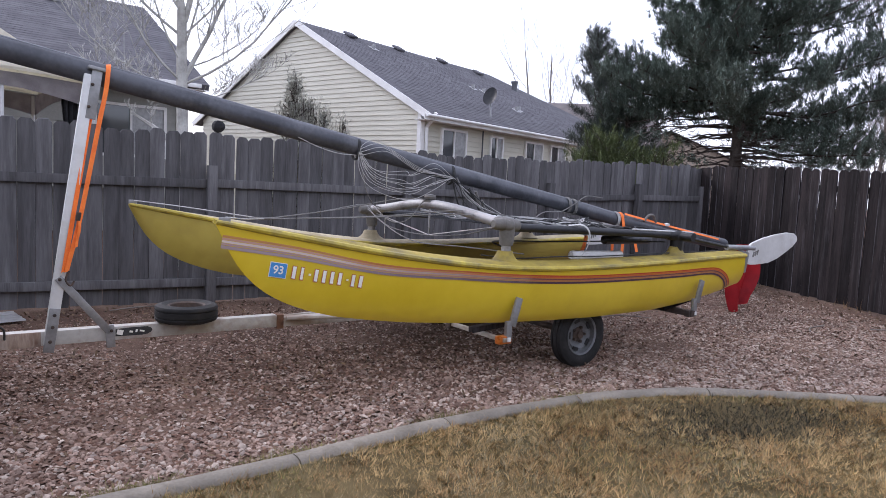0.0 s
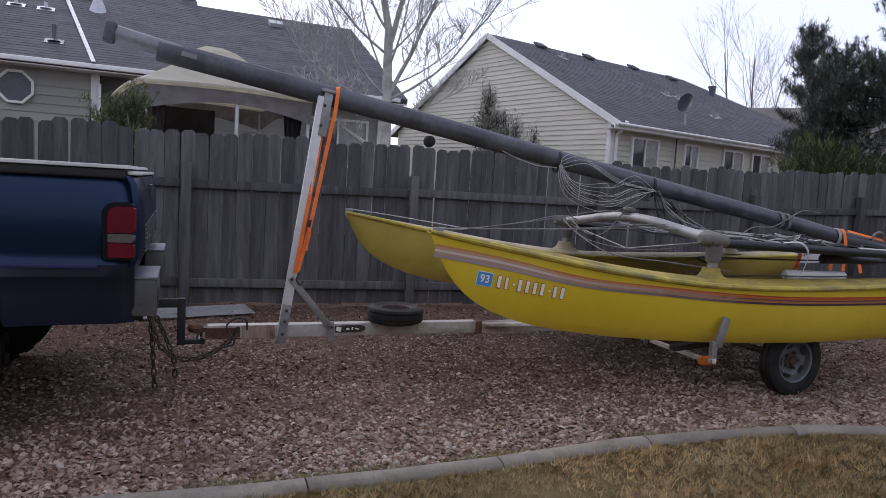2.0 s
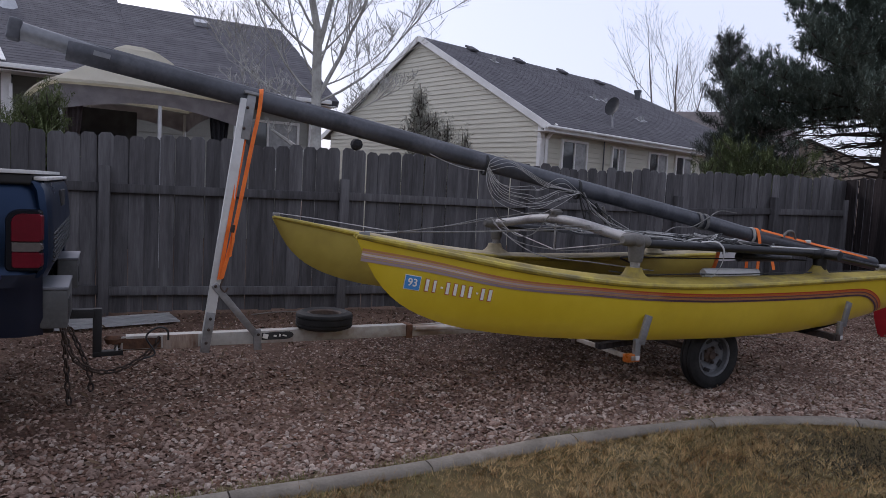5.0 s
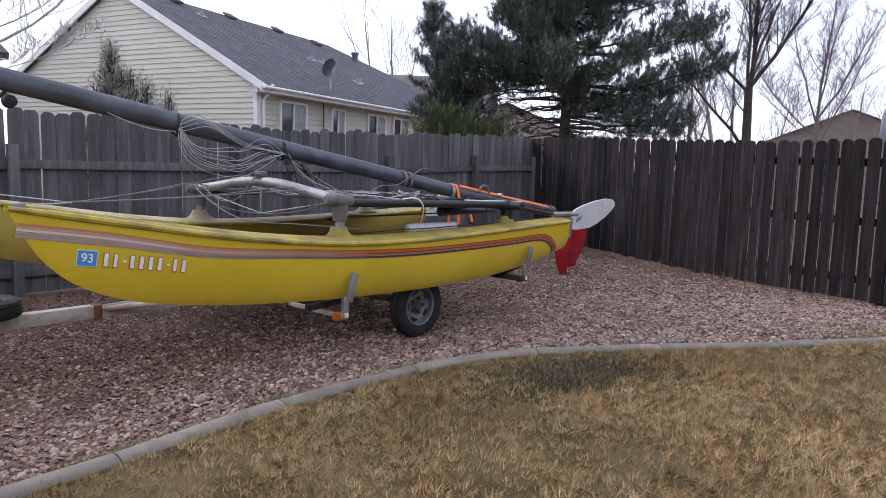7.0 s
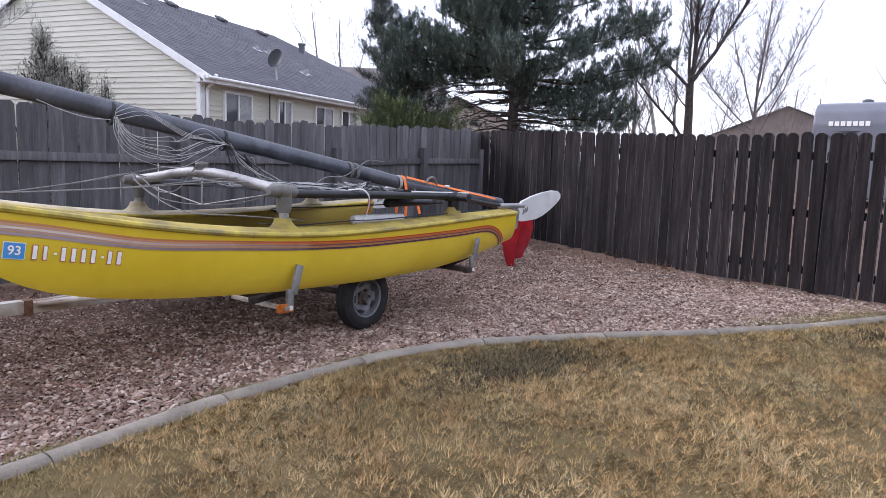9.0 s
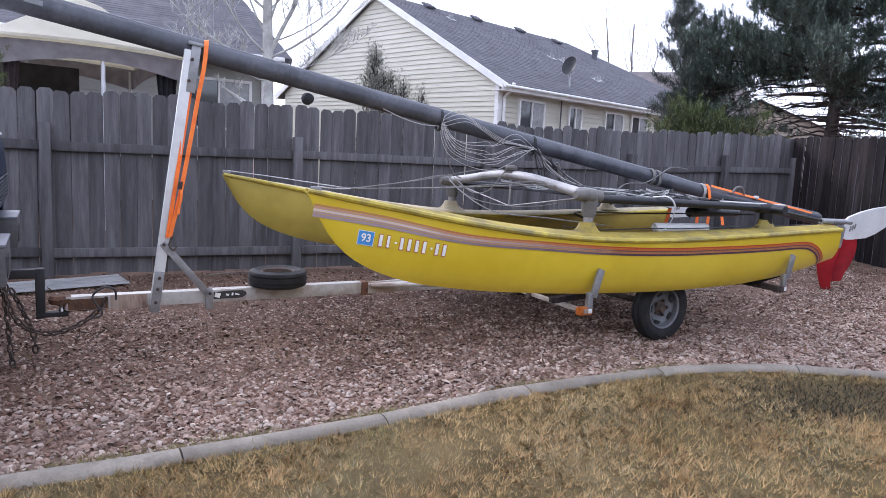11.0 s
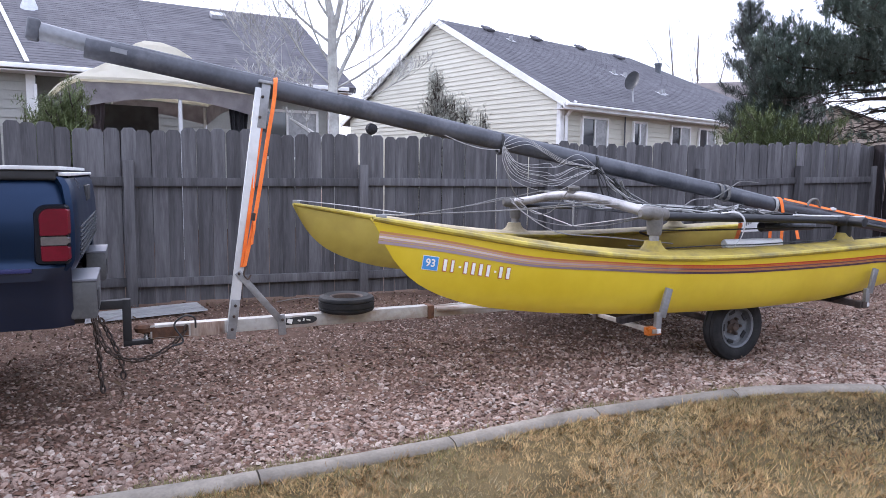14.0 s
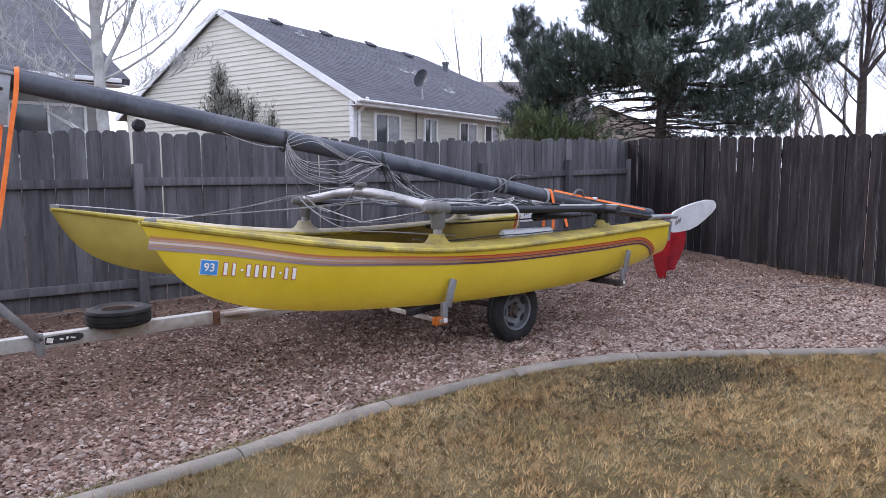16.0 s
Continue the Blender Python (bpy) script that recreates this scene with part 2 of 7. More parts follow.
mat("paver", (0.20, 0.13, 0.095), (0.27, 0.18, 0.13), 0.85, scale=5, fine=50, bump=0.3, per_object=0.15)
# distant brown wall, greyed in its colour for far haze
mat("brown_wall_hazed", (0.175, 0.14, 0.118), (0.235, 0.19, 0.162), 0.85, scale=2, fine=30, bump=0.1)
mat("canopy_beige", (0.62, 0.58, 0.47), (0.72, 0.68, 0.56), 0.8, scale=2, fine=60, bump=0.1)
mat("valance_mesh", (0.2800, 0.2537, 0.2550), (0.4025, 0.3675, 0.3655), 0.95, scale=6, fine=90, bump=0.2)
mat("netting_dark", (0.028, 0.028, 0.031), (0.055, 0.055, 0.06), 0.95, scale=6, fine=90, bump=0.2)
mat("post_white", (0.50, 0.50, 0.50), (0.60, 0.60, 0.60), 0.5, scale=4, fine=30, bump=0.03)
mat("curtain", (0.10, 0.075, 0.075), (0.17, 0.13, 0.13), 0.9, scale=4, fine=60, bump=0.1)
mat("bark_pale", (0.30, 0.29, 0.26), (0.50, 0.49, 0.45), 0.9, scale=6, fine=40, bump=0.3, spot=(0.13, 0.115, 0.10), spot_scale=5, spot_amount=0.5)
mat("bark_dark", (0.040, 0.032, 0.027), (0.09, 0.073, 0.063), 0.95, scale=8, fine=50, bump=0.5)
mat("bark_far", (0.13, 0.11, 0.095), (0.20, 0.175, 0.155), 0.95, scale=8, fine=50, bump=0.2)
# pine green with haze mixed in: lighter, greyer and bluer
mat("needle_hazed", (0.0747, 0.1012, 0.0820), (0.1571, 0.1932, 0.1587), 0.75, scale=0.9, fine=8, bump=0, per_island=0.4)
mat("needle_blue", (0.0794, 0.0948, 0.0828), (0.1653, 0.1835, 0.1656), 0.75, scale=0.9, fine=8, bump=0, per_island=0.4)
mat("needle_olive", (0.0805, 0.1040, 0.0374), (0.1610, 0.1924, 0.0770), 0.8, scale=1.2, fine=8, bump=0, per_island=0.3)
mat("dry_leaf", (0.07, 0.045, 0.028), (0.16, 0.105, 0.06), 0.9, scale=4, fine=20, bump=0.1, per_island=0.35)
mat("rv_silver", (0.1262, 0.1309, 0.1490), (0.1590, 0.1636, 0.1838), 0.5, metal=0.2, scale=1, fine=20, bump=0.02)
mat("rv_dark", (0.06, 0.065, 0.075), (0.10, 0.105, 0.115), 0.4, scale=2, fine=20, bump=0.02)
mat("pane_blind", (0.22, 0.22, 0.22), (0.34, 0.34, 0.33), 0.2, bump=0)
mat("flue_metal", (0.40, 0.41, 0.42), (0.52, 0.53, 0.54), 0.5, metal=0.5, scale=6, fine=30, bump=0.05)
# matt, porous surfaces hardly mirror the sky
for nm, level in (("truck_lower", 0.2), ("truck_blue", 0.35), ("tyre_black", 0.25), ("rubber", 0.3), ("fence_brown", 0.15), ("fence_brown_edge", 0.2), ("fence_grey", 0.25), ("fence_grey_edge", 0.25), ("gravel", 0.2), ("stone", 0.3), ("stone_red", 0.3), ("stone_pale", 0.3),
                  ("soil", 0.1), ("grass", 0.25), ("grass_green", 0.25), ("grass_tan", 0.25), ("grass_dark", 0.2), ("grass_grey", 0.25), ("canvas_dark", 0.2), ("black_tube", 0.35), ("needle_hazed", 0.3), ("lens_red", 0.25), ("bark_dark", 0.2), ("shingle", 0.2), ("deck_worn", 0.3)):
    M[nm].node_tree.nodes["Principled BSDF"].inputs["Specular IOR Level"].default_value = level


def glass_material():
    m = bpy.data.materials.new("window_glass")
    m.use_nodes = True
    b = m.node_tree.nodes["Principled BSDF"]
    b.inputs["Base Color"].default_value = (0.035, 0.04, 0.045, 1)
    b.inputs["Roughness"].default_value = 0.06
    b.inputs["Specular IOR Level"].default_value = 0.8
    return m


M["glass"] = glass_material()


def stripe_material(key, faded, fresh):
    """Decal film, bleached towards the bow."""
    m = bpy.data.materials.new(key)
    m.use_nodes = True
    n, l = m.node_tree.nodes, m.node_tree.links
    b = n["Principled BSDF"]
    co, sep, nz = n.new("ShaderNodeTexCoord"), n.new("ShaderNodeSeparateXYZ"), n.new("ShaderNodeTexNoise")
    nz.inputs["Scale"].default_value, nz.inputs["Detail"].default_value = 5.0, 6
    l.new(co.outputs["Object"], sep.inputs[0])
    l.new(co.outputs["Object"], nz.inputs["Vector"])
    mix = n.new("ShaderNodeMath")
    mix.operation = "MULTIPLY_ADD"
    mix.inputs[1].default_value = 1.6
    l.new(nz.outputs["Fac"], mix.inputs[0])
    l.new(sep.outputs["X"], mix.inputs[2])
    rg = n.new("ShaderNodeMapRange")
    rg.inputs["From Min"].default_value, rg.inputs["From Max"].default_value = 1.2, 3.2
    l.new(mix.outputs[0], rg.inputs["Value"])
    cm = n.new("ShaderNodeMix")
    cm.data_type = "RGBA"
    cm.inputs["A"].default_value, cm.inputs["B"].default_value = (*faded, 1), (*fresh, 1)
    l.new(rg.outputs[0], cm.inputs["Factor"])
    l.new(cm.outputs["Result"], b.inputs["Base Color"])
    b.inputs["Roughness"].default_value = 0.42
    M[key] = m


stripe_material("stripe_top", (0.46, 0.22, 0.07), (0.40, 0.045, 0.014))
stripe_material("stripe_second", (0.50, 0.29, 0.21), (0.52, 0.12, 0.02))
stripe_material("stripe_third", (0.60, 0.50, 0.42), (0.16, 0.055, 0.06))
stripe_material("stripe_fourth", (0.42, 0.28, 0.24), (0.42, 0.16, 0.06))
stripe_material("stripe_low", (0.33, 0.25, 0.25), (0.065, 0.03, 0.05))


# ---- mesh tools ----
def part(name, bm, material, parent=None, label="", smooth=True, bevel=0.0, segments=2):
    if bevel:
        bmesh.ops.bevel(bm, geom=bm.edges[:], offset=bevel, segments=segments, affect="EDGES", profile=0.6)
    me = bpy.data.meshes.new(name)
    bm.normal_update()
    bm.to_mesh(me)
    bm.free()
    me.materials.append(M[material])
    if smooth:
        me.shade_smooth()
        me.set_sharp_from_angle(angle=radians(38))
    ob = new(name, me)
    if parent:
        ob.parent = parent
    if label:
        ob["label"] = label
    return ob


def raw(name, verts, faces, material, parent=None, label="", smooth=False):
    me = bpy.data.meshes.new(name)
    me.from_pydata(verts, [], faces)
    me.materials.append(M[material])
    if smooth:
        me.shade_smooth()
        me.set_sharp_from_angle(angle=radians(40))
    ob = new(name, me)
    if parent:
        ob.parent = parent
    if label:
        ob["label"] = label
    return ob


def thing(name, m, label, category, group="", kind=""):
    ob = new(name)
    ob.empty_display_size = 0.1
    ob.matrix_world = m
    return tagged(ob, label, category, group, kind)


def box(bm, centre, size, m=None):
    g = bmesh.ops.create_cube(bm, size=1.0)["verts"]
    t = Matrix.Translation(centre) @ (m or Matrix()) @ Matrix.Diagonal((*size, 1))
    bmesh.ops.transform(bm, matrix=t, verts=g)
    return g


def tube(bm, path, radius, sides=10, caps=True, flat=1.0):
    """A round bar along a path; radius may be one number or one a point. flat squeezes it sideways."""
    pts = [Vector(p) for p in path]
    rad = [radius] * len(pts) if not hasattr(radius, "__len__") else list(radius)
    rings, side = [], None
    for i, p in enumerate(pts):
        d = (pts[min(i + 1, len(pts) - 1)] - pts[max(i - 1, 0)]).normalized()
        if side is None:
            side = d.cross(Vector((0, 0, 1)))
            if side.length < 0.05:
                side = d.cross(Vector((1, 0, 0)))
        side = (side - d * side.dot(d)).normalized()
        up = side.cross(d)
        rings.append([bm.verts.new(p + side * (math.cos(a) * rad[i] * flat) + up * (math.sin(a) * rad[i]))
                      for a in (2 * math.pi * k / sides for k in range(sides))])
    for a, b in zip(rings, rings[1:]):
        for k in range(sides):
            bm.faces.new((a[k], a[(k + 1) % sides], b[(k + 1) % sides], b[k]))
    if caps:
        bm.faces.new(list(reversed(rings[0])))
        bm.faces.new(rings[-1])


def lathe(bm, profile, sides=24, m=None, closed=False, cap=True):
    """Turns (radius, height) pairs about the z axis, then moves by m."""
    m = m or Matrix()
    rings = [[bm.verts.new(m @ Vector((r * math.cos(a), r * math.sin(a), z))) for a in (2 * math.pi * k / sides for k in range(sides))] for r, z in profile]
    pairs = list(zip(rings, rings[1:])) + ([(rings[-1], rings[0])] if closed else [])
    for a, b in pairs:
        for k in range(sides):
            bm.faces.new((a[k], a[(k + 1) % sides], b[(k + 1) % sides], b[k]))
    if not closed:
        if profile[0][0] > 0.0005 and cap:
            bm.faces.new(list(reversed(rings[0])))
        if profile[-1][0] > 0.0005:
            bm.faces.new(rings[-1])


def ribbon(bm, path, across, thickness=0.003):
    """A flat band along a path; across is the half-width vector at each point."""
    rows = []
    for i, p in enumerate(path):
        a = Vector(across[i] if isinstance(across[0], (tuple, list, Vector)) else across)
        p = Vector(p)
        d = (Vector(path[min(i + 1, len(path) - 1)]) - Vector(path[max(i - 1, 0)])).normalized()
        nrm = d.cross(a).normalized() * thickness * 0.5
        rows.append([bm.verts.new(q) for q in (p - a + nrm, p + a + nrm, p + a - nrm, p - a - nrm)])
    for a, b in zip(rows, rows[1:]):
        for k in range(4):
            bm.faces.new((a[k], a[(k + 1) % 4], b[(k + 1) % 4], b[k]))
    bm.faces.new(list(reversed(rows[0])))
    bm.faces.new(rows[-1])


def smooth_path(points, steps=8):
    """Catmull-Rom through the points."""
    pts = [Vector(p) for p in points]
    pts = [pts[0] * 2 - pts[1]] + pts + [pts[-1] * 2 - pts[-2]]
    out = []
    for i in range(1, len(pts) - 2):
        a, b, c, d = pts[i - 1:i + 3]
        for s in range(steps):
            t = s / steps
            out.append(0.5 * (2 * b + (c - a) * t + (2 * a - 5 * b + 4 * c - d) * t * t + (3 * b - a - 3 * c + d) * t ** 3))
    out.append(pts[-2])
    return out


def smoothstep(a, b, x):
    t = min(1.0, max(0.0, (x - a) / (b - a)))
    return t * t * (3 - 2 * t)


# ---- ground ----
def ground_height(x, y):
    return 0.12 * smoothstep(4.0, 9.0, x) * smoothstep(5.0, 9.0, y) + 0.012 * noise.noise(Vector((x * 0.9, y * 0.9, 0)))


KERB = smooth_path([(-7.0, 1.2, 0), (-4.0, 1.9, 0), (-2.0, 2.36, 0), (-0.81, 2.65, 0), (0.01, 2.83, 0), (0.7, 3.04, 0), (1.33, 3.25, 0), (2.2, 3.59, 0), (3.18, 3.83, 0),
                    (3.7, 3.87, 0), (4.19, 3.81, 0), (5.13, 3.48, 0), (6.1, 3.09, 0), (7.28, 2.73, 0), (8.42, 2.53, 0), (9.0, 2.47, 0)], 10)
KX, KY = [p.x for p in KERB], [p.y for p in KERB]


def kerb_y(x):
    return float(np.interp(x, KX, KY))


def sheet(name, xs, ys, height, material, label, category):
    verts = [(x, y, height(x, y)) for y in ys for x in xs]
    w = len(xs)
    faces = [(j * w + i, j * w + i + 1, (j + 1) * w + i + 1, (j + 1) * w + i) for j in range(len(ys) - 1) for i in range(w - 1)]
    return tagged(raw(name, verts, faces, material, smooth=True), label, category, kind="structure")


far_steps = [-900, -300, -100, -50, -30, -20, -14]
ground = sheet("ground", far_steps + list(np.arange(-10, 14.01, 0.4)) + [18, 25, 40, 80, 200, 900],
               [-900, -300, -80, -30, -15] + list(np.arange(-8, 12.01, 0.4)) + [16, 25, 40, 80, 250, 900],
               ground_height, "gravel", "reddish-brown crushed stone ground of the side yard", "ground")
lawn_x = list(np.arange(-7.0, 9.01, 0.25))
lawn_y = [i / 24 for i in range(25)]
verts, faces = [], []
for x in lawn_x:
    for s in lawn_y:
        y = -8 + (kerb_y(x) - 0.05 + 8) * s
        verts.append((x, y, 0.035 + 0.012 * noise.noise(Vector((x, y, 3)))))
w = len(lawn_y)
for i in range(len(lawn_x) - 1):
    for j in range(w - 1):
        faces.append((i * w + j, (i + 1) * w + j, (i + 1) * w + j + 1, i * w + j + 1))
lawn = tagged(raw("lawn", verts, faces, "soil", smooth=True), "thin soil and thatch under dormant lawn grass", "lawn", kind="structure")


# ---- fences ----
B0, B1 = Vector((-0.8, 7.35, 0)), Vector((9.0, 9.65, 0))
B_DIR = (B1 - B0).normalized()


def picket_mesh(key, w, h, ear, material, lean):
    """A fence board with clipped or rounded top corners."""
    bm = bmesh.new()
    if ear == "clip":
        out = [(-w / 2, 0), (w / 2, 0), (w / 2, h - 0.035), (w / 2 - 0.03, h), (-w / 2 + 0.028, h - 0.004), (-w / 2, h - 0.038)]
    else:
        out = [(-w / 2, 0), (w / 2, 0)] + [(w / 2 * math.cos(a), h - 0.055 + 0.055 * math.sin(a)) for a in (0.15, 0.5, 0.9, 1.3, 1.85, 2.25, 2.65, 3.0)]
    chamfer = 0.005
    face = [bm.verts.new((x * (1 - 2 * chamfer / w) + lean * z, -0.0095, min(z, h - chamfer))) for x, z in out]
    front = [bm.verts.new((x + lean * z, -0.0045, z)) for x, z in out]
    back = [bm.verts.new((x + lean * z, 0.009, z)) for x, z in out]
    bm.faces.new(face)
    for k in range(len(out)):
        edge = bm.faces.new((face[(k + 1) % len(out)], face[k], front[k], front[(k + 1) % len(out)]))
        edge.material_index = 1 if k else 0
    bm.faces.new(list(reversed(back)))
    for k in range(len(out)):
        bm.faces.new((front[(k + 1) % len(out)], front[k], back[k], back[(k + 1) % len(out)]))
    me = bpy.data.meshes.new("picket")
    bm.normal_update()
    bm.to_mesh(me)
    bm.free()
    me.materials.append(M[material])
    me.materials.append(M[material + "_edge"])
    return me


def fence_row(name, start, end, step, width, ear, material, label, side, post_at, rails, gaps):
    """Boards on one side of rails and posts; side is the offset of the boards from the rail line."""
    d = (end - start)
    length, yaw = d.length, math.atan2(d.y, d.x)
    rng = random.Random(len(name) * 7 + 3)
    f = thing(name, Matrix.Translation(start) @ Matrix.Rotation(yaw, 4, "Z"), label, "fence", kind="structure")
    inv = f.matrix_world.inverted()
    wob = 0.012 if ear == "round" else 0.025
    kinds = [picket_mesh(name, width * rng.uniform(0.988, 1.0) - gaps, 1.78 + rng.uniform(-wob, wob), ear, material, rng.uniform(-0.004, 0.004)) for _ in range(14)]
    narrow = [picket_mesh(name, width * (rng.uniform(0.895, 0.935) if ear == "round" else rng.uniform(0.93, 0.96)) - gaps - 0.006, 1.78 + rng.uniform(-wob, wob), ear, material, rng.uniform(-0.004, 0.004)) for _ in range(8)]
    for i in range(int(length / step)):
        p = Vector((step * (i + 0.5) + rng.uniform(-0.0015, 0.0015), side + rng.uniform(-0.004, 0.004), 0))
        g = f.matrix_world @ p
        ob = new("picket", rng.choice(narrow if ear == "round" and i * step > 4.3 and rng.random() < 0.85 or ear == "clip" and rng.random() < 0.025 else kinds))
        ob.parent = f
        ob.location = (p.x, p.y, ground_height(g.x, g.y) + 0.02 + rng.uniform(-0.012, 0.012))
        ob.rotation_euler = (rng.uniform(-0.008, 0.008), rng.uniform(-0.006, 0.006), (math.pi if rng.random() < 0.5 else 0) + rng.uniform(-0.03, 0.03))
    posts = []
    for x in post_at:
        bm = bmesh.new()
        box(bm, (0, 0, 0.74), (0.095, 0.095, 1.58))
        g = f.matrix_world @ Vector((x, 0, 0))
        posts.append(part("post", bm, material, f, bevel=0.006))
        posts[-1].location = (x, 0, ground_height(g.x, g.y) - 0.06)
    ends = [0.0] + sorted(post_at) + [length]
    for a, b in zip(ends, ends[1:]):
        if b - a < 0.3:
            continue
        for z in rails:
            ga, gb = f.matrix_world @ Vector((a, 0, 0)), f.matrix_world @ Vector((b, 0, 0))
            za, zb = ground_height(ga.x, ga.y) + z + rng.uniform(-0.015, 0.015), ground_height(gb.x, gb.y) + z + rng.uniform(-0.015, 0.015)
            bm = bmesh.new()
            tilt = Matrix.Rotation(-math.atan2(zb - za, b - a), 4, "Y")
            box(bm, ((a + b) / 2, (0.03 if side > 0 else -0.03), (za + zb) / 2), (b - a - 0.05, 0.038, 0.088), tilt)
            part("rail", bm, material, f, bevel=0.004)
    return f


back_start = B0 - B_DIR * 7.6
off = 7.6
fence_row("fence_back", back_start, B1, 0.143, 0.143, "clip", "fence_grey", "weathered grey wooden privacy fence with dog-eared boards", 0.062,
          [off - 2.94, off - 0.52, off + 1.87, off + 4.25, off + 6.6, off + 8.43, off + 10.0], (0.24, 1.27), 0.0015)
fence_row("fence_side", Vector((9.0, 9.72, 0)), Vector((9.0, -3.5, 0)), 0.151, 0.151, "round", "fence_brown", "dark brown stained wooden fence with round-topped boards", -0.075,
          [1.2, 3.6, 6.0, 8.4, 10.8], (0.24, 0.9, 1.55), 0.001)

# ---- kerb ----
kerb = thing("kerb", Matrix(), "grey poured concrete lawn kerb with joints", "kerb", kind="structure")
run = [Vector((x, y, 0)) for x, y in zip(KX, KY)]
dist = [0.0]
for a, b in zip(run, run[1:]):
    dist.append(dist[-1] + (b - a).length)
JOINTS = [(0.42, 2.93), (1.33, 3.25), (2.2, 3.59), (3.18, 3.83), (4.19, 3.81)]
cuts = [0.0]
marks = sorted(dist[min(range(len(run)), key=lambda i: (run[i] - Vector((x, y, 0))).length)] for x, y in JOINTS)
c = marks[0] - 0.98
before = []
while c > 0:
    before.append(c)
    c -= 0.98
cuts = [0.0] + sorted(before) + marks
c = marks[-1] + 1.0
while c < dist[-1] - 0.3:
    cuts.append(c)
    c += 1.0
cuts.append(dist[-1])


def on_run(s):
    return Vector((float(np.interp(s, dist, KX)), float(np.interp(s, dist, KY)), 0))


for a, b in zip(cuts, cuts[1:]):
    if b - a < 0.05:
        continue
    bm = bmesh.new()
    rows = []
    n = max(4, int((b - a) / 0.09))
    for i in range(n + 1):
        s = a + 0.004 + (b - a - 0.008) * i / n
        p = on_run(s)
        d = (on_run(min(s + 0.05, dist[-1])) - on_run(max(s - 0.05, 0))).normalized()
        side = Vector((-d.y, d.x, 0))
        wob = 0.006 * noise.noise(Vector((s * 2.3, 0, 0)))
        prof = [(-0.062, -0.05), (-0.062, 0.035), (-0.048, 0.056), (-0.02, 0.066), (0.02, 0.068), (0.048, 0.056), (0.06, 0.03), (0.062, -0.05)]
        rows.append([bm.verts.new(p + side * (u + wob) + Vector((0, 0, v + wob * 0.4))) for u, v in prof])
    for r0, r1 in zip(rows, rows[1:]):
        for k in range(len(r0) - 1):
            bm.faces.new((r0[k], r1[k], r1[k + 1], r0[k + 1]))
    bm.faces.new(rows[0])
    bm.faces.new(list(reversed(rows[-1])))
    part("kerb_piece", bm, "concrete", kerb)

# ---- plain unseen wall, added behind the lawn to cut sky light from the south ----
bm = bmesh.new()
box(bm, (1.5, -6.4, 2.2), (30.0, 0.3, 4.4))
tagged(part("wall_south", bm, "siding_olive", smooth=False), "plain grey-olive wall added out of view to dim the southern sky", "wall", kind="structure")


# ---- the boat on its trailer; X runs from bow to stern, Y from the near hull to the far one ----
RIG = pose(0.97, 3.75, 0, 0, 0, 16.1)
KEEL_X = [0, 0.02, 0.102, 0.238, 0.388, 0.552, 0.73, 0.962, 1.212, 1.575, 1.978, 2.419, 2.916, 3.633, 4.124, 4.574, 4.88]
KEEL_Z = [1.105, 1.07, 0.90, 0.762, 0.678, 0.618, 0.572, 0.535, 0.503, 0.471, 0.444, 0.427, 0.417, 0.428, 0.47, 0.54, 0.605]
SHEER_X = [0, 0.44, 1.0, 1.59, 2.08, 2.66, 3.32, 4.11, 4.88]
SHEER_Z = [1.118, 1.042, 0.94, 0.86, 0.82, 0.808, 0.818, 0.84, 0.865]
LOA = 4.88


def smooth_interp(x, xs, zs, r=0.06):
    return float(np.mean([np.interp(x + o * min(r, x + 0.001), xs, zs) for o in (-1, -0.5, 0, 0.5, 1)]))


def keel_z(x):
    return smooth_interp(x, KEEL_X, KEEL_Z, 0.05)


def sheer_z(x):
    return smooth_interp(x, SHEER_X, SHEER_Z, 0.25)


def hull_width(x):
    s = x / LOA
    return 0.035 + 0.33 * (smoothstep(-0.02, 0.42, s) ** 0.8) * (1 - 0.42 * smoothstep(0.55, 1.0, s))


def outer_y(x, z):
    """The outboard face: nearly flat, slightly bowed, rounding in at the keel."""
    zk, zs = keel_z(x), sheer_z(x)
    h = min(1.0, max(0.0, (z - zk) / max(0.02, zs - zk)))
    return -0.035 * math.sin(math.pi * min(1, x / LOA)) * h ** 0.5 + 0.06 * min(1, x / 0.8) * (1 - h) ** 4


def hull_sections(flip):
    rows = []
    for i in range(61):
        x = LOA * (i / 60) ** 1.25
        zk, zs, w = keel_z(x), sheer_z(x), hull_width(x)
        ring = []
        for h in (0, 0.06, 0.15, 0.3, 0.5, 0.7, 0.88, 1.0):
            z = zk + (zs - zk) * h
            ring.append((outer_y(x, z), z))
        y0 = ring[-1][0]
        for h in (1.0, 0.85, 0.65, 0.45, 0.28, 0.14, 0.05):
            z = zk + (zs - zk) * h
            yk = outer_y(x, zk)
            ring.append((yk + (y0 + w - yk) * (1 - (1 - h) ** 2.6) if h < 1 else y0 + w, z))
        rows.append([Vector((x + 0.025, 2.2 - y, z - 0.012)) if flip else Vector((x, y, z)) for y, z in ring])
    return rows


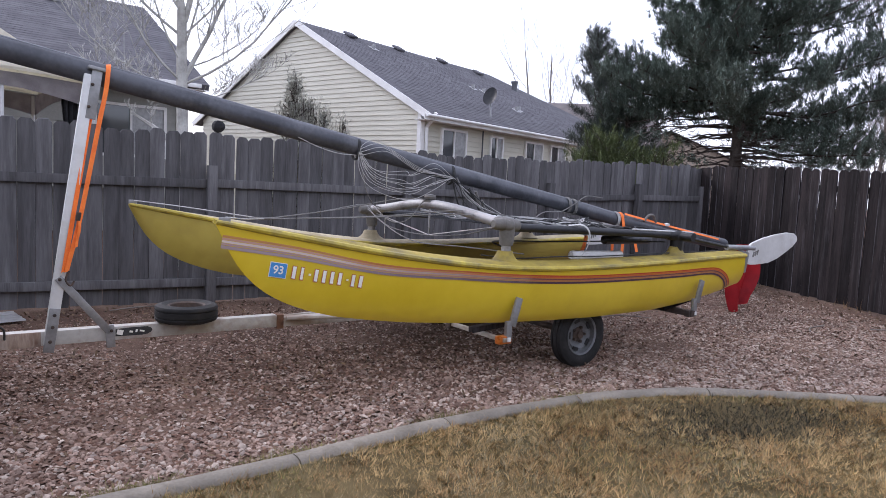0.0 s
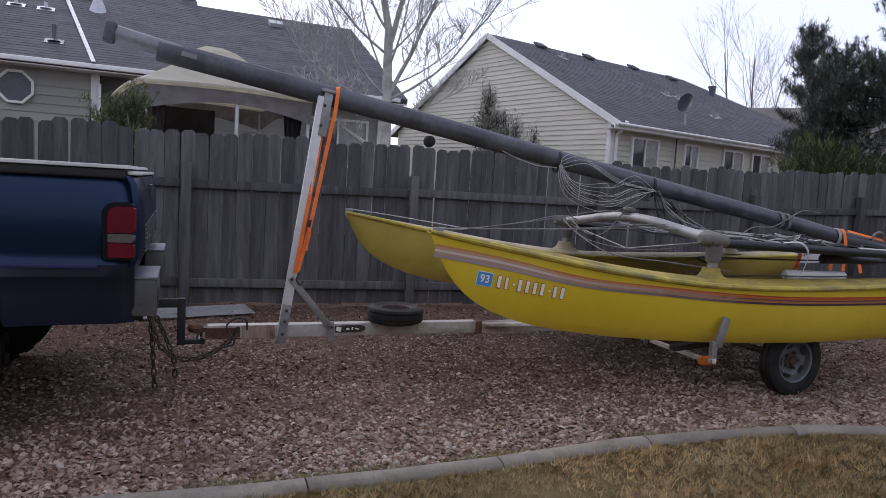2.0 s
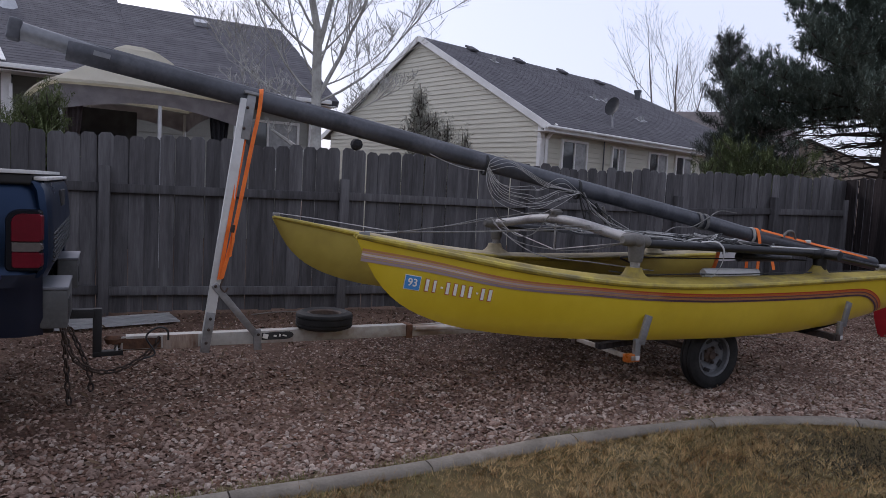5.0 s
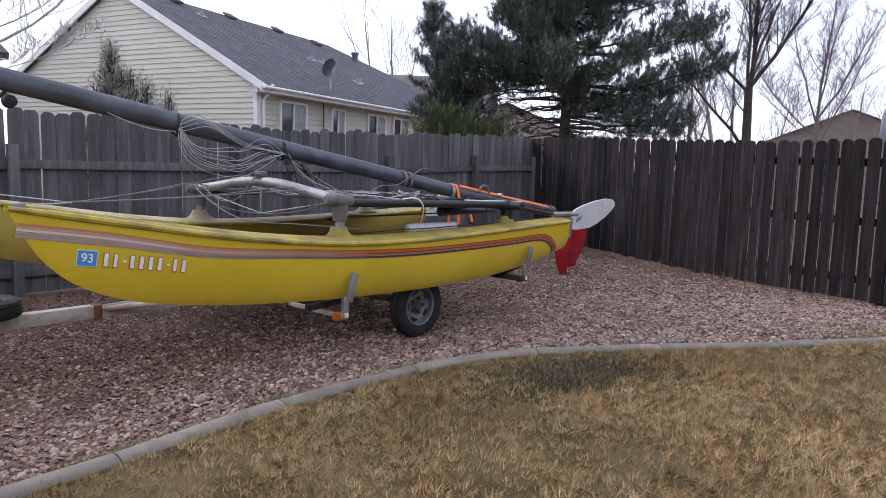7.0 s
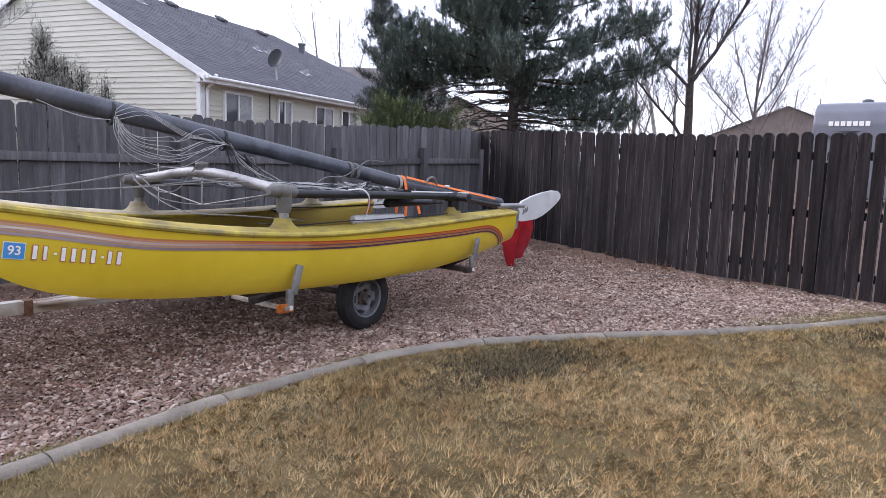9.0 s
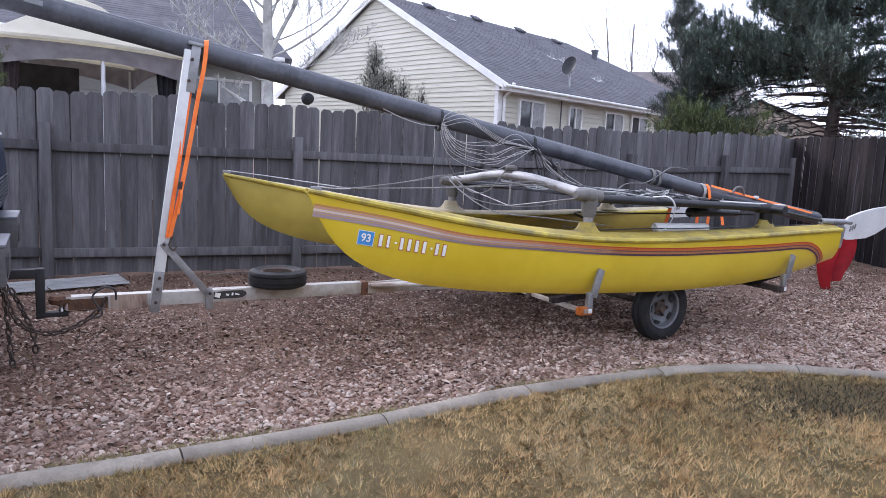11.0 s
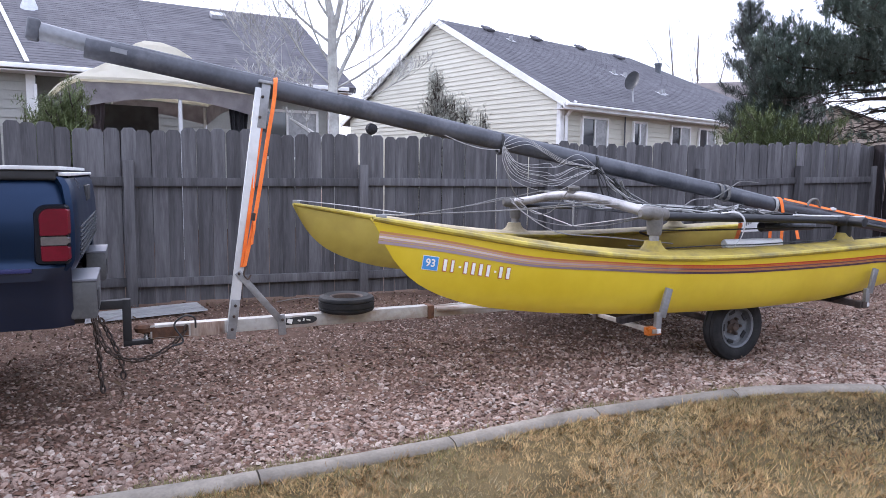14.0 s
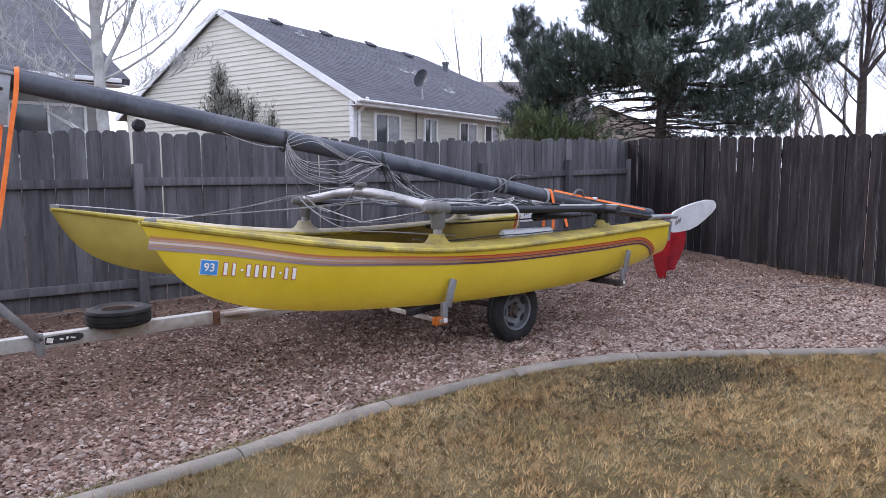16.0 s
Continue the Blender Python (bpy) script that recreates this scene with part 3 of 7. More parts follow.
def build_hull(boat, flip):
    rows = hull_sections(flip)
    bm = bmesh.new()
    vr = [[bm.verts.new(v) for v in r] for r in rows]
    n = len(vr[0])
    for a, b in zip(vr, vr[1:]):
        for k in range(n):
            if k == 7:
                continue
            bm.faces.new((a[k], b[k], b[(k + 1) % n], a[(k + 1) % n]))
    bm.faces.new(vr[-1])
    bm.faces.new(list(reversed(vr[0])))
    bmesh.ops.recalc_face_normals(bm, faces=bm.faces[:])
    hull = part("hull", bm, "hull_faded_shaded" if flip else "hull_yellow", boat, "faded matt yellow fibreglass hull, dulled further for shade and haze" if flip else "glossy yellow fibreglass hull with faded stripes")
    # deck, crowned, dirty
    bm = bmesh.new()
    strips = []
    for r in rows:
        a, b = r[7], r[8]
        c = 0.035 * min(1, (b - a).length / 0.2)
        strips.append([bm.verts.new(a.lerp(b, t) + Vector((0, 0, c * math.sin(math.pi * t) ** 0.7 + 0.008))) for t in (0, 0.12, 0.3, 0.5, 0.7, 0.88, 1)])
    for a, b in zip(strips, strips[1:]):
        for k in range(6):
            bm.faces.new((a[k], b[k], b[k + 1], a[k + 1]))
    bmesh.ops.recalc_face_normals(bm, faces=bm.faces[:])
    part("deck", bm, "deck_pale" if flip else "deck_worn", hull, "chalky bleached deck" if flip else "dirty weathered yellow deck with grey grime")
    for k in (7, 8):
        bm = bmesh.new()
        path = [r[k] + Vector((0, 0, 0.004)) for r in rows]
        tube(bm, path, [0.012 + 0.007 * min(1, i / 6) for i in range(len(path))], 8)
        part("rub_rail", bm, "rail_yellow", hull, "worn yellow gunwale lip")
    return hull


boat = thing("catamaran", RIG, "yellow catamaran with faded orange and purple stripes, on a trailer", "catamaran")
near_hull = build_hull(boat, False)
build_hull(boat, True)

# stripes along the outboard face of the near hull
CENTRE = smooth_path([(0.03, 0, 1.022), (0.44, 0, 0.957), (1.0, 0, 0.85), (1.59, 0, 0.796), (2.08, 0, 0.757), (2.66, 0, 0.731), (3.32, 0, 0.727), (3.9, 0, 0.732),
                      (4.25, 0, 0.741), (4.42, 0, 0.732), (4.54, 0, 0.69), (4.62, 0, 0.63), (4.665, 0, 0.575)], 7)
BANDS = [("stripe_top", 0.98, 0.66), ("stripe_second", 0.60, 0.30), ("stripe_third", 0.24, -0.10), ("stripe_fourth", -0.16, -0.42), ("stripe_low", -0.50, -0.97)]


def stripe(bands, half):
    for m, t0, t1 in bands:
        bm = bmesh.new()
        rows = []
        for i, p in enumerate(CENTRE):
            d = (CENTRE[min(i + 1, len(CENTRE) - 1)] - CENTRE[max(i - 1, 0)]).normalized()
            up = Vector((-d.z, 0, d.x))
            row = []
            for t in (t0, t1):
                q = p + up * half(p.x) * t
                row.append(bm.verts.new((q.x, outer_y(min(q.x, LOA), q.z) - 0.0035, q.z)))
            rows.append(row)
        for a, b in zip(rows, rows[1:]):
            bm.faces.new((a[0], b[0], b[1], a[1]))
        bmesh.ops.recalc_face_normals(bm, faces=bm.faces[:])
        part("stripe", bm, m, near_hull)


stripe(BANDS, lambda x: 0.031 + 0.005 * smoothstep(1.4, 0.2, x) + 0.006 * smoothstep(4.2, 4.6, x))


def flat_mark(name, corners, material, lift, label=""):
    """A small decal on the near hull's outboard face, from four (x, z) corners, with thickness."""
    bm = bmesh.new()
    vs = [bm.verts.new((x, outer_y(x, z) - lift, z)) for x, z in corners]
    bm.faces.new(vs)
    bmesh.ops.recalc_face_normals(bm, faces=bm.faces[:])
    return part(name, bm, material, near_hull, label, smooth=False)


def local(u, v):
    """Decal space: u along the number row, v up, on the slope of the row."""
    return (0.288 + 0.985 * u + 0.13 * v, 0.874 - 0.16 * u + 0.985 * v)


def decal(name, u0, u1, v0, v1, m, lift, label=""):
    return flat_mark(name, [local(u0, v0), local(u1, v0), local(u1, v1), local(u0, v1)], m, lift, label)


decal("sticker_edge", -0.002, 0.098, -0.042, 0.042, "letter_white", 0.0035)
decal("year_sticker", 0.002, 0.094, -0.038, 0.038, "sticker_blue", 0.0055, "blue year sticker with white figures")


def figures(text, u, v, size):
    cu = bpy.data.curves.new("figures", "FONT")
    cu.body, cu.size, cu.align_x, cu.align_y, cu.offset = text, size, "CENTER", "CENTER", 0.0012
    tmp = bpy.data.objects.new("figures", cu)
    scene.collection.objects.link(tmp)
    me = bpy.data.meshes.new_from_object(tmp.evaluated_get(bpy.context.evaluated_depsgraph_get()))
    bpy.data.objects.remove(tmp)
    for q in me.vertices:
        x, z = local(u + q.co.x, v + q.co.y)
        q.co = (x, outer_y(x, z) - 0.0075, z)
    me.materials.clear()
    me.materials.append(M["letter_white"])
    ob = new("figures", me)
    ob.parent = near_hull


figures("93", 0.048, 0.0, 0.062)
u = 0.125
for wdt in (0.030, 0.026, -0.03, 0.030, 0.030, 0.030, 0.030, -0.028, 0.030, 0.032):
    if wdt > 0:
        decal("mark_edge", u + 0.001, u + wdt - 0.001, -0.039, 0.037, "letter_red", 0.0035)
        decal("mark", u + 0.005, u + wdt - 0.005, -0.034, 0.033, "letter_white", 0.0055)
        u += wdt + 0.0195
    else:
        decal("mark", u + 0.006, u - wdt - 0.008, -0.006, 0.005, "letter_white", 0.0055)
        u += -wdt + 0.008

# beams and rails
XB = 2.07
bm = bmesh.new()
arch = smooth_path([(XB, 0.1, 1.117), (XB, 0.2, 1.124), (XB, 0.45, 1.155), (XB, 0.8, 1.20), (XB, 1.1, 1.215), (XB, 1.4, 1.20), (XB, 1.75, 1.155), (XB, 2.06, 1.122), (XB, 2.22, 1.115)], 6)
tube(bm, arch, 0.037, 14)
beam = part("front_crossbeam", bm, "aluminium", boat, "bowed dull aluminium crossbeam")
bm = bmesh.new()
lathe(bm, [(0.03, 0), (0.045, 0.01), (0.05, 0.03), (0.04, 0.045), (0.0, 0.05)], 12, Matrix.Translation((XB, 1.1, 1.245)))
box(bm, (XB, 1.1, 1.24), (0.07, 0.1, 0.02))
part("mast_step", bm, "cast_grey", beam)
bm = bmesh.new()
for y, z in ((0.75, 0.92),):
    tube(bm, [(XB, 1.1, 1.19), (XB, 1.1, 0.96)], 0.008, 8)
part("striker_post", bm, "aluminium", beam)
for y0, y1 in ((0.2, 1.1), (1.1, 2.0)):
    bm = bmesh.new()
    tube(bm, [(XB, y0, 1.10 if y0 < 1 else 0.965), (XB, y1, 0.965 if y0 < 1 else 1.10)], 0.005, 6)
    part("striker_rod", bm, "aluminium", beam)
XR = 4.02
bm = bmesh.new()
tube(bm, [(XR, -0.02, 1.035), (XR, 2.22, 1.035)], 0.034, 14)
part("rear_crossbeam", bm, "black_tube", boat)
for y in (0.15, 2.05):
    bm = bmesh.new()
    tube(bm, [(XB, y, 1.10), (XR + 0.25, y, 1.035)], 0.03, 12)
    part("side_rail", bm, "black_tube", boat, "black tube at the trampoline's edge")
    bm = bmesh.new()
    tube(bm, [(XB + 1.35, y - 0.012, 1.092), (XR + 0.22, y - 0.012, 1.066)], 0.008, 6)
    part("lace_track", bm, "white_paint", boat)
    for x in (XB, XR):
        s = sheer_z(x)
        bm = bmesh.new()
        lathe(bm, [(0.125, 0), (0.108, 0.012), (0.080, 0.030), (0.062, 0.055), (0.052, 0.085)], 18, Matrix.Translation((x, y, s + 0.022)) @ Matrix.Diagonal((1.2, 0.8, 1, 1)))
        foot = part("pylon_base", bm, "deck_worn" if y < 1 else "deck_pale", boat, "moulded yellow deck pad")
        hb = 1.115 if x == XB else 1.035
        bm = bmesh.new()
        lathe(bm, [(0.034, 0), (0.034, 0.03), (0.034, hb - s - 0.06)], 16, Matrix.Translation((x + 0.01, y, s + 0.06)))
        part("pylon", bm, "aluminium", boat, "short bright aluminium post")
        bm = bmesh.new()
        tube(bm, [(x, y - 0.065, hb), (x, y - 0.05, hb), (x, y - 0.03, hb), (x, y + 0.09, hb + 0.008), (x, y + 0.11, hb + 0.008)], [0.02, 0.04, 0.05, 0.048, 0.04], 14)
        tube(bm, [(x - 0.12, y, hb + 0.006), (x - 0.10, y, hb + 0.005), (x, y, hb + 0.002), (x + 0.09, y, hb - 0.004), (x + 0.11, y, hb - 0.005)], [0.026, 0.04, 0.048, 0.046, 0.036], 14)
        tube(bm, [(x + 0.01, y, hb), (x + 0.01, y, hb - 0.06), (x + 0.01, y, hb - 0.12), (x + 0.01, y, hb - 0.145)], [0.056, 0.055, 0.051, 0.045], 14)
        part("corner_casting", bm, "cast_grey" if x == XB else "black_tube", boat, "grey cast corner fitting" if x == XB else "")
# trampoline, sagging, dark mesh
bm = bmesh.new()
grid = []
for i in range(15):
    row = []
    for j in range(13):
        x, y = XB + 0.08 + (XR - XB - 0.14) * i / 14, 0.19 + 1.82 * j / 12
        sag = 0.03 * math.sin(math.pi * i / 14) * math.sin(math.pi * j / 12)
        row.append(bm.verts.new((x, y, 1.105 - 0.033 * (x - XB) - sag + 0.004 * noise.noise(Vector((x * 5, y * 5, 0))))))
    grid.append(row)
for a, b in zip(grid, grid[1:]):
    for k in range(12):
        bm.faces.new((a[k], b[k], b[k + 1], a[k + 1]))
bmesh.ops.solidify(bm, geom=bm.faces[:], thickness=0.006)
part("trampoline", bm, "canvas_dark", boat, "dark mesh trampoline")


def build_rudder(y, up_angle, m):
    r = part("rudder_head", head_mesh(y), "galvanised", boat, "grey metal rudder head")
    return r


def head_mesh(y):
    bm = bmesh.new()
    box(bm, (LOA + 0.08, y, 0.80), (0.13, 0.05, 0.2), Matrix.Rotation(radians(12), 4, "Y"))
    box(bm, (LOA + 0.01, y, 0.87), (0.05, 0.06, 0.05))
    bmesh.ops.bevel(bm, geom=bm.edges[:], offset=0.008, segments=2, affect="EDGES")
    tube(bm, [(LOA + 0.26, y, 0.925), (LOA - 0.16, y + 0.02, 0.935)], 0.026, 10)
    return bm


for y in (0.08, 2.12):
    rud = build_rudder(y, 30, None)
    bm = bmesh.new()
    out = [(5.03, 0.78), (5.03, 0.93), (5.10, 0.975), (5.28, 1.02), (5.5, 1.055), (5.72, 1.075), (5.86, 1.065), (5.92, 1.03), (5.92, 0.985), (5.85, 0.935), (5.72, 0.875), (5.55, 0.81), (5.4, 0.775), (5.2, 0.765), (5.1, 0.765)]
    face = []
    for t, sgn in ((0.011, 1), (0.011, -1)):
        face.append([bm.verts.new((ox, y + sgn * t, oz)) for ox, oz in out])
    bm.faces.new(face[0])
    bm.faces.new(list(reversed(face[1])))
    for k in range(len(out)):
        bm.faces.new((face[0][k], face[1][k], face[1][(k + 1) % len(out)], face[0][(k + 1) % len(out)]))
    bmesh.ops.recalc_face_normals(bm, faces=bm.faces[:])
    blade = part("rudder_blade", bm, "white_paint", rud, "white rudder blade kicked up", smooth=False, bevel=0.006)
    for k in range(3):
        bm = bmesh.new()
        box(bm, (5.13 + 0.035 * k, y - 0.0125, 0.865 + 0.01 * k), (0.02, 0.003, 0.05), Matrix.Rotation(radians(20), 4, "Y"))
        part("mark", bm, "rope_grey", blade, smooth=False)
    bm = bmesh.new()
    tube(bm, [(LOA - 0.12, y + 0.02, 0.935), (LOA - 0.5, y + 0.05, 0.99), (XR + 0.1, y + 0.06, 1.03)], 0.014, 8)
    part("tiller", bm, "black_tube", rud)

bm = bmesh.new()
tube(bm, smooth_path([(3.72, 0.70, 0.955), (3.78, 0.70, 0.955), (3.9, 0.68, 0.96), (4.2, 0.62, 0.965), (4.26, 0.62, 0.965)], 4), [0.02] + [0.042] * 14 + [0.04, 0.02], 14)
part("sail_roll", bm, "mast_black", boat, "black sail roll tucked under the trampoline")

# mast
mast = thing("mast", RIG, "black aluminium mast with a grey tip, lying over the boat", "mast")
line = smooth_path([(-1.42, 1.1, 2.09), (-0.35, 1.1, 1.915), (1.42, 1.1, 1.615), (3.69, 1.1, 1.235), (4.44, 1.1, 1.105), (5.7, 1.1, 0.93), (6.3, 1.1, 0.845)], 6)
bm = bmesh.new()
tube(bm, line, 0.064, 18, flat=0.72)
part("mast_tube", bm, "mast_black", mast)
bm = bmesh.new()
tube(bm, [(-1.67, 1.1, 2.165), (-1.60, 1.1, 2.15), (-1.2, 1.1, 2.066)], 0.05, 16, flat=0.72)
part("mast_tip", bm, "mast_grey", mast, "grey composite mast tip")
bm = bmesh.new()
box(bm, (-1.68, 1.1, 2.165), (0.07, 0.085, 0.125), Matrix.Rotation(radians(9.5), 4, "Y"))
part("mast_cap", bm, "mast_black", mast, bevel=0.02, segments=3)
for t in (-1.24,):
    bm = bmesh.new()
    box(bm, (t, 1.052, 2.075), (0.09, 0.004, 0.028), Matrix.Rotation(radians(9.5), 4, "Y"))
    part("decal", bm, "mast_grey", mast)
bm = bmesh.new()
tube(bm, [p + Vector((0, 0, 0.066)) for p in line], 0.008, 6)
part("sail_track", bm, "mast_grey", mast)

# trailer
trailer = thing("boat_trailer", RIG, "white rust-stained boat trailer with a mast stand and two wheels", "trailer")
bm = bmesh.new()
box(bm, (-0.17, 1.1, 0.357), (1.9, 0.075, 0.085))
tongue = part("tongue", bm, "white_worn", trailer, "white painted steel tongue, rusting", bevel=0.006)
bm = bmesh.new()
box(bm, (1.9, 1.1, 0.345), (2.3, 0.06, 0.068))
part("tongue_extension", bm, "white_rusty", trailer, bevel=0.005)
bm = bmesh.new()
box(bm, (0.80, 1.1, 0.352), (0.05, 0.095, 0.10))
part("tongue_clamp", bm, "rust", trailer, bevel=0.005)
for y in (0.75, 1.45):
    bm = bmesh.new()
    tube(bm, [(0.85, 1.1 + (y - 1.1) * 0.1, 0.37), (2.9, y, 0.36)], 0.017, 8)
    part("brace_bar", bm, "white_rusty", trailer)
bm = bmesh.new()
box(bm, (-1.0, 1.1, 0.352), (0.24, 0.078, 0.088))
box(bm, (-1.13, 1.1, 0.375), (0.10, 0.09, 0.05))
bmesh.ops.bevel(bm, geom=bm.edges[:], offset=0.012, segments=2, affect="EDGES")
lathe(bm, [(0.0, 0.0), (0.045, 0.012), (0.055, 0.04), (0.04, 0.06), (0, 0.065)], 12, Matrix.Translation((-1.16, 1.1, 0.345)))
part("coupler", bm, "rust", trailer, "rusty ball coupler")
bm = bmesh.new()
box(bm, (-0.775, 1.1, 0.354), (0.21, 0.0785, 0.088))
part("tongue_sleeve", bm, "rust_streak", trailer, "white paint streaked with orange rust", bevel=0.003)
bm = bmesh.new()
outline = [(-0.27, 0.338), (-0.12, 0.336), (-0.085, 0.34), (-0.062, 0.352), (-0.055, 0.365), (-0.062, 0.378), (-0.085, 0.388), (-0.16, 0.389), (-0.27, 0.384)]
pf = [bm.verts.new((px, 1.0605, pz)) for px, pz in outline]
pb = [bm.verts.new((px, 1.0635, pz)) for px, pz in outline]
bm.faces.new(pf)
bm.faces.new(list(reversed(pb)))
for k in range(len(outline)):
    bm.faces.new((pf[k], pb[k], pb[(k + 1) % len(outline)], pf[(k + 1) % len(outline)]))
bmesh.ops.recalc_face_normals(bm, faces=bm.faces[:])
plate = part("maker_plate", bm, "rope_dark", trailer, "dark maker's plate with pale marks", smooth=False)
for i, wdt in enumerate((0.05, 0.0, 0.028, 0.016, 0.04)):
    if not wdt:
        continue
    bm = bmesh.new()
    box(bm, (-0.245 + 0.032 * i, 1.0585, 0.362 + 0.003 * (i % 2)), (wdt * 0.7, 0.003, (0.03, 0, 0.012, 0.018, 0.009)[i]), Matrix.Rotation(radians(14), 4, "Y"))
    part("mark", bm, "letter_white", plate)
# mast stand
bm = bmesh.new()
box(bm, (-0.525, 1.045, 1.115), (0.062, 0.035, 1.60), Matrix.Rotation(radians(7.6), 4, "Y"))
stand = part("mast_stand", bm, "white_paint", trailer, "white painted upright stand", bevel=0.005)
bm = bmesh.new()
box(bm, (-0.40, 1.035, 1.80), (0.055, 0.02, 0.30), Matrix.Rotation(radians(7.6), 4, "Y"))
box(bm, (-0.385, 1.07, 1.945), (0.09, 0.11, 0.02), Matrix.Rotation(radians(8), 4, "Y"))
part("stand_head", bm, "galvanised", stand, "grey metal stand head", bevel=0.003)
bm = bmesh.new()
box(bm, (-0.445, 1.03, 0.545), (0.044, 0.02, 0.45), Matrix.Rotation(radians(-39), 4, "Y"))
box(bm, (-0.305, 1.03, 0.35), (0.05, 0.02, 0.14), Matrix.Rotation(radians(-4), 4, "Y"))
part("stand_brace", bm, "galvanised", stand, "grey metal diagonal brace", bevel=0.003)
bm = bmesh.new()
box(bm, (-0.618, 1.036, 0.41), (0.056, 0.03, 0.26), Matrix.Rotation(radians(7.6), 4, "Y"))
part("stand_foot", bm, "galvanised", stand, bevel=0.003)
for x, z in ((-0.605, 0.50), (-0.615, 0.43), (-0.628, 0.345), (-0.578, 0.71), (-0.30, 0.385), (-0.43, 1.72), (-0.41, 1.85)):
    bm = bmesh.new()
    lathe(bm, [(0.010, 0), (0.010, 0.006), (0.006, 0.012), (0, 0.012)], 8, Matrix.Translation((x, 1.018, z)) @ Matrix.Rotation(radians(90), 4, "X"))
    part("bolt", bm, "rust_dark", stand)
# crossbars with hull brackets
for x, z, y0, y1 in ((1.93, 0.36, -0.07, 2.27), (4.03, 0.40, -0.07, 2.27)):
    bm = bmesh.new()
    box(bm, (x, 1.1, z - 0.01), (0.034, y1 - y0, 0.028) if x < 3 else (0.05, y1 - y0, 0.05))
    bar = part("crossbar", bm, "white_rusty" if x < 3 else "rust_dark", trailer, bevel=0.004)
    for y in (-0.055, 2.255):
        bm = bmesh.new()
        s = 1 if y < 1 else -1
        box(bm, (x + 0.095, y + 0.005 * s, z + 0.175), (0.055, 0.022, 0.2), Matrix.Rotation(radians(16), 4, "Y"))
        br = part("hull_bracket", bm, "galvanised", trailer, "grey metal hull bracket", bevel=0.004)
        bm = bmesh.new()
        box(bm, (x + 0.04, y + 0.01 * s, z + 0.055), (0.045, 0.03, 0.12))
        part("bracket_stem", bm, "galvanised", br, bevel=0.003)
        bm = bmesh.new()
        box(bm, (x + 0.01, y + 0.02 * s, z - 0.012), (0.11, 0.05, 0.055))
        part("marker_light", bm, "amber" if x < 3 else "rust_dark", trailer, "amber side marker light" if x < 3 else "", bevel=0.008)
        bm = bmesh.new()
        box(bm, (x + 0.035, y - 0.01 * s, z - 0.01), (0.03, 0.012, 0.03))
        part("reflector", bm, "white_paint", trailer, bevel=0.003)
        bm = bmesh.new()
        box(bm, (x + 0.05, y + 0.2 * s, z + 0.045), (0.36 if x < 3 else 0.4, 0.06, 0.04), Matrix.Rotation(radians(-4 if x < 3 else -9), 4, "Y"))
        part("bunk", bm, "fence_brown", trailer, bevel=0.006)
for y in (0.55, 1.65):
    bm = bmesh.new()
    box(bm, (3.0, y, 0.345), (2.2, 0.05, 0.06))
    part("side_rail", bm, "rust_dark", trailer, bevel=0.004)
WX = 2.92
bm = bmesh.new()
tube(bm, [(WX, 0.24, 0.262), (WX, 1.96, 0.262)], 0.025, 10)
part("axle", bm, "rust_dark", trailer)


def tyre_profile(R, r, w):
    return [(r, -w * 0.36), (r + 0.018, -w * 0.44), ((R + r) / 2, -w * 0.5), (R - 0.03, -w * 0.46), (R - 0.008, -w * 0.40), (R, -w * 0.30), (R, -w * 0.22), (R - 0.007, -w * 0.2), (R - 0.007, -w * 0.16),
            (R, -w * 0.14), (R, w * 0.14), (R - 0.007, w * 0.16), (R - 0.007, w * 0.2), (R, w * 0.22), (R, w * 0.30), (R - 0.008, w * 0.40), (R - 0.03, w * 0.46), ((R + r) / 2, w * 0.5), (r + 0.018, w * 0.44), (r, w * 0.36)]


def rim_mesh(r, w, holes=5):
    bm = bmesh.new()
    lathe(bm, [(r + 0.004, -w * 0.40), (r, -w * 0.42), (r - 0.012, -w * 0.36), (r - 0.018, -w * 0.05), (r - 0.03, -w * 0.02), (r * 0.72, -w * 0.14), (r * 0.55, -w * 0.02), (r * 0.3, 0.0), (0, 0.0)], 30, cap=False)
    return bm


for y in (0.20, 2.0):
    s = 1 if y < 1 else -1
    wheel = part("wheel", rim_mesh(0.156, 0.125), "rim_grey", trailer, "grey steel trailer wheel with slots")
    wheel.matrix_basis = Matrix.Translation((WX, y, 0.255)) @ Matrix.Rotation(radians(-90 * s), 4, "X")
    bm = bmesh.new()
    lathe(bm, tyre_profile(0.255, 0.158, 0.125), 40, closed=True)
    part("tyre", bm, "rubber", wheel, "black bias-ply tyre, dusty")
    bm = bmesh.new()
    lathe(bm, [(0.03, -0.035), (0.034, -0.02), (0.06, -0.004), (0, -0.004)], 14)
    part("hub", bm, "rust_dark", wheel)
    for k in range(5):
        a = 2 * math.pi * k / 5
        bm = bmesh.new()
        lathe(bm, [(0.011, -0.024), (0.013, 0.0), (0, 0)], 6, Matrix.Translation((0.058 * math.cos(a), 0.058 * math.sin(a), -0.004)))
        part("lug_nut", bm, "rust_dark", wheel)
        a += math.pi / 5
        bm = bmesh.new()
        box(bm, (0.114 * math.cos(a), 0.114 * math.sin(a), -0.017), (0.026, 0.055, 0.012), Matrix.Rotation(a, 4, "Z"))
        part("slot", bm, "truck_black", wheel)

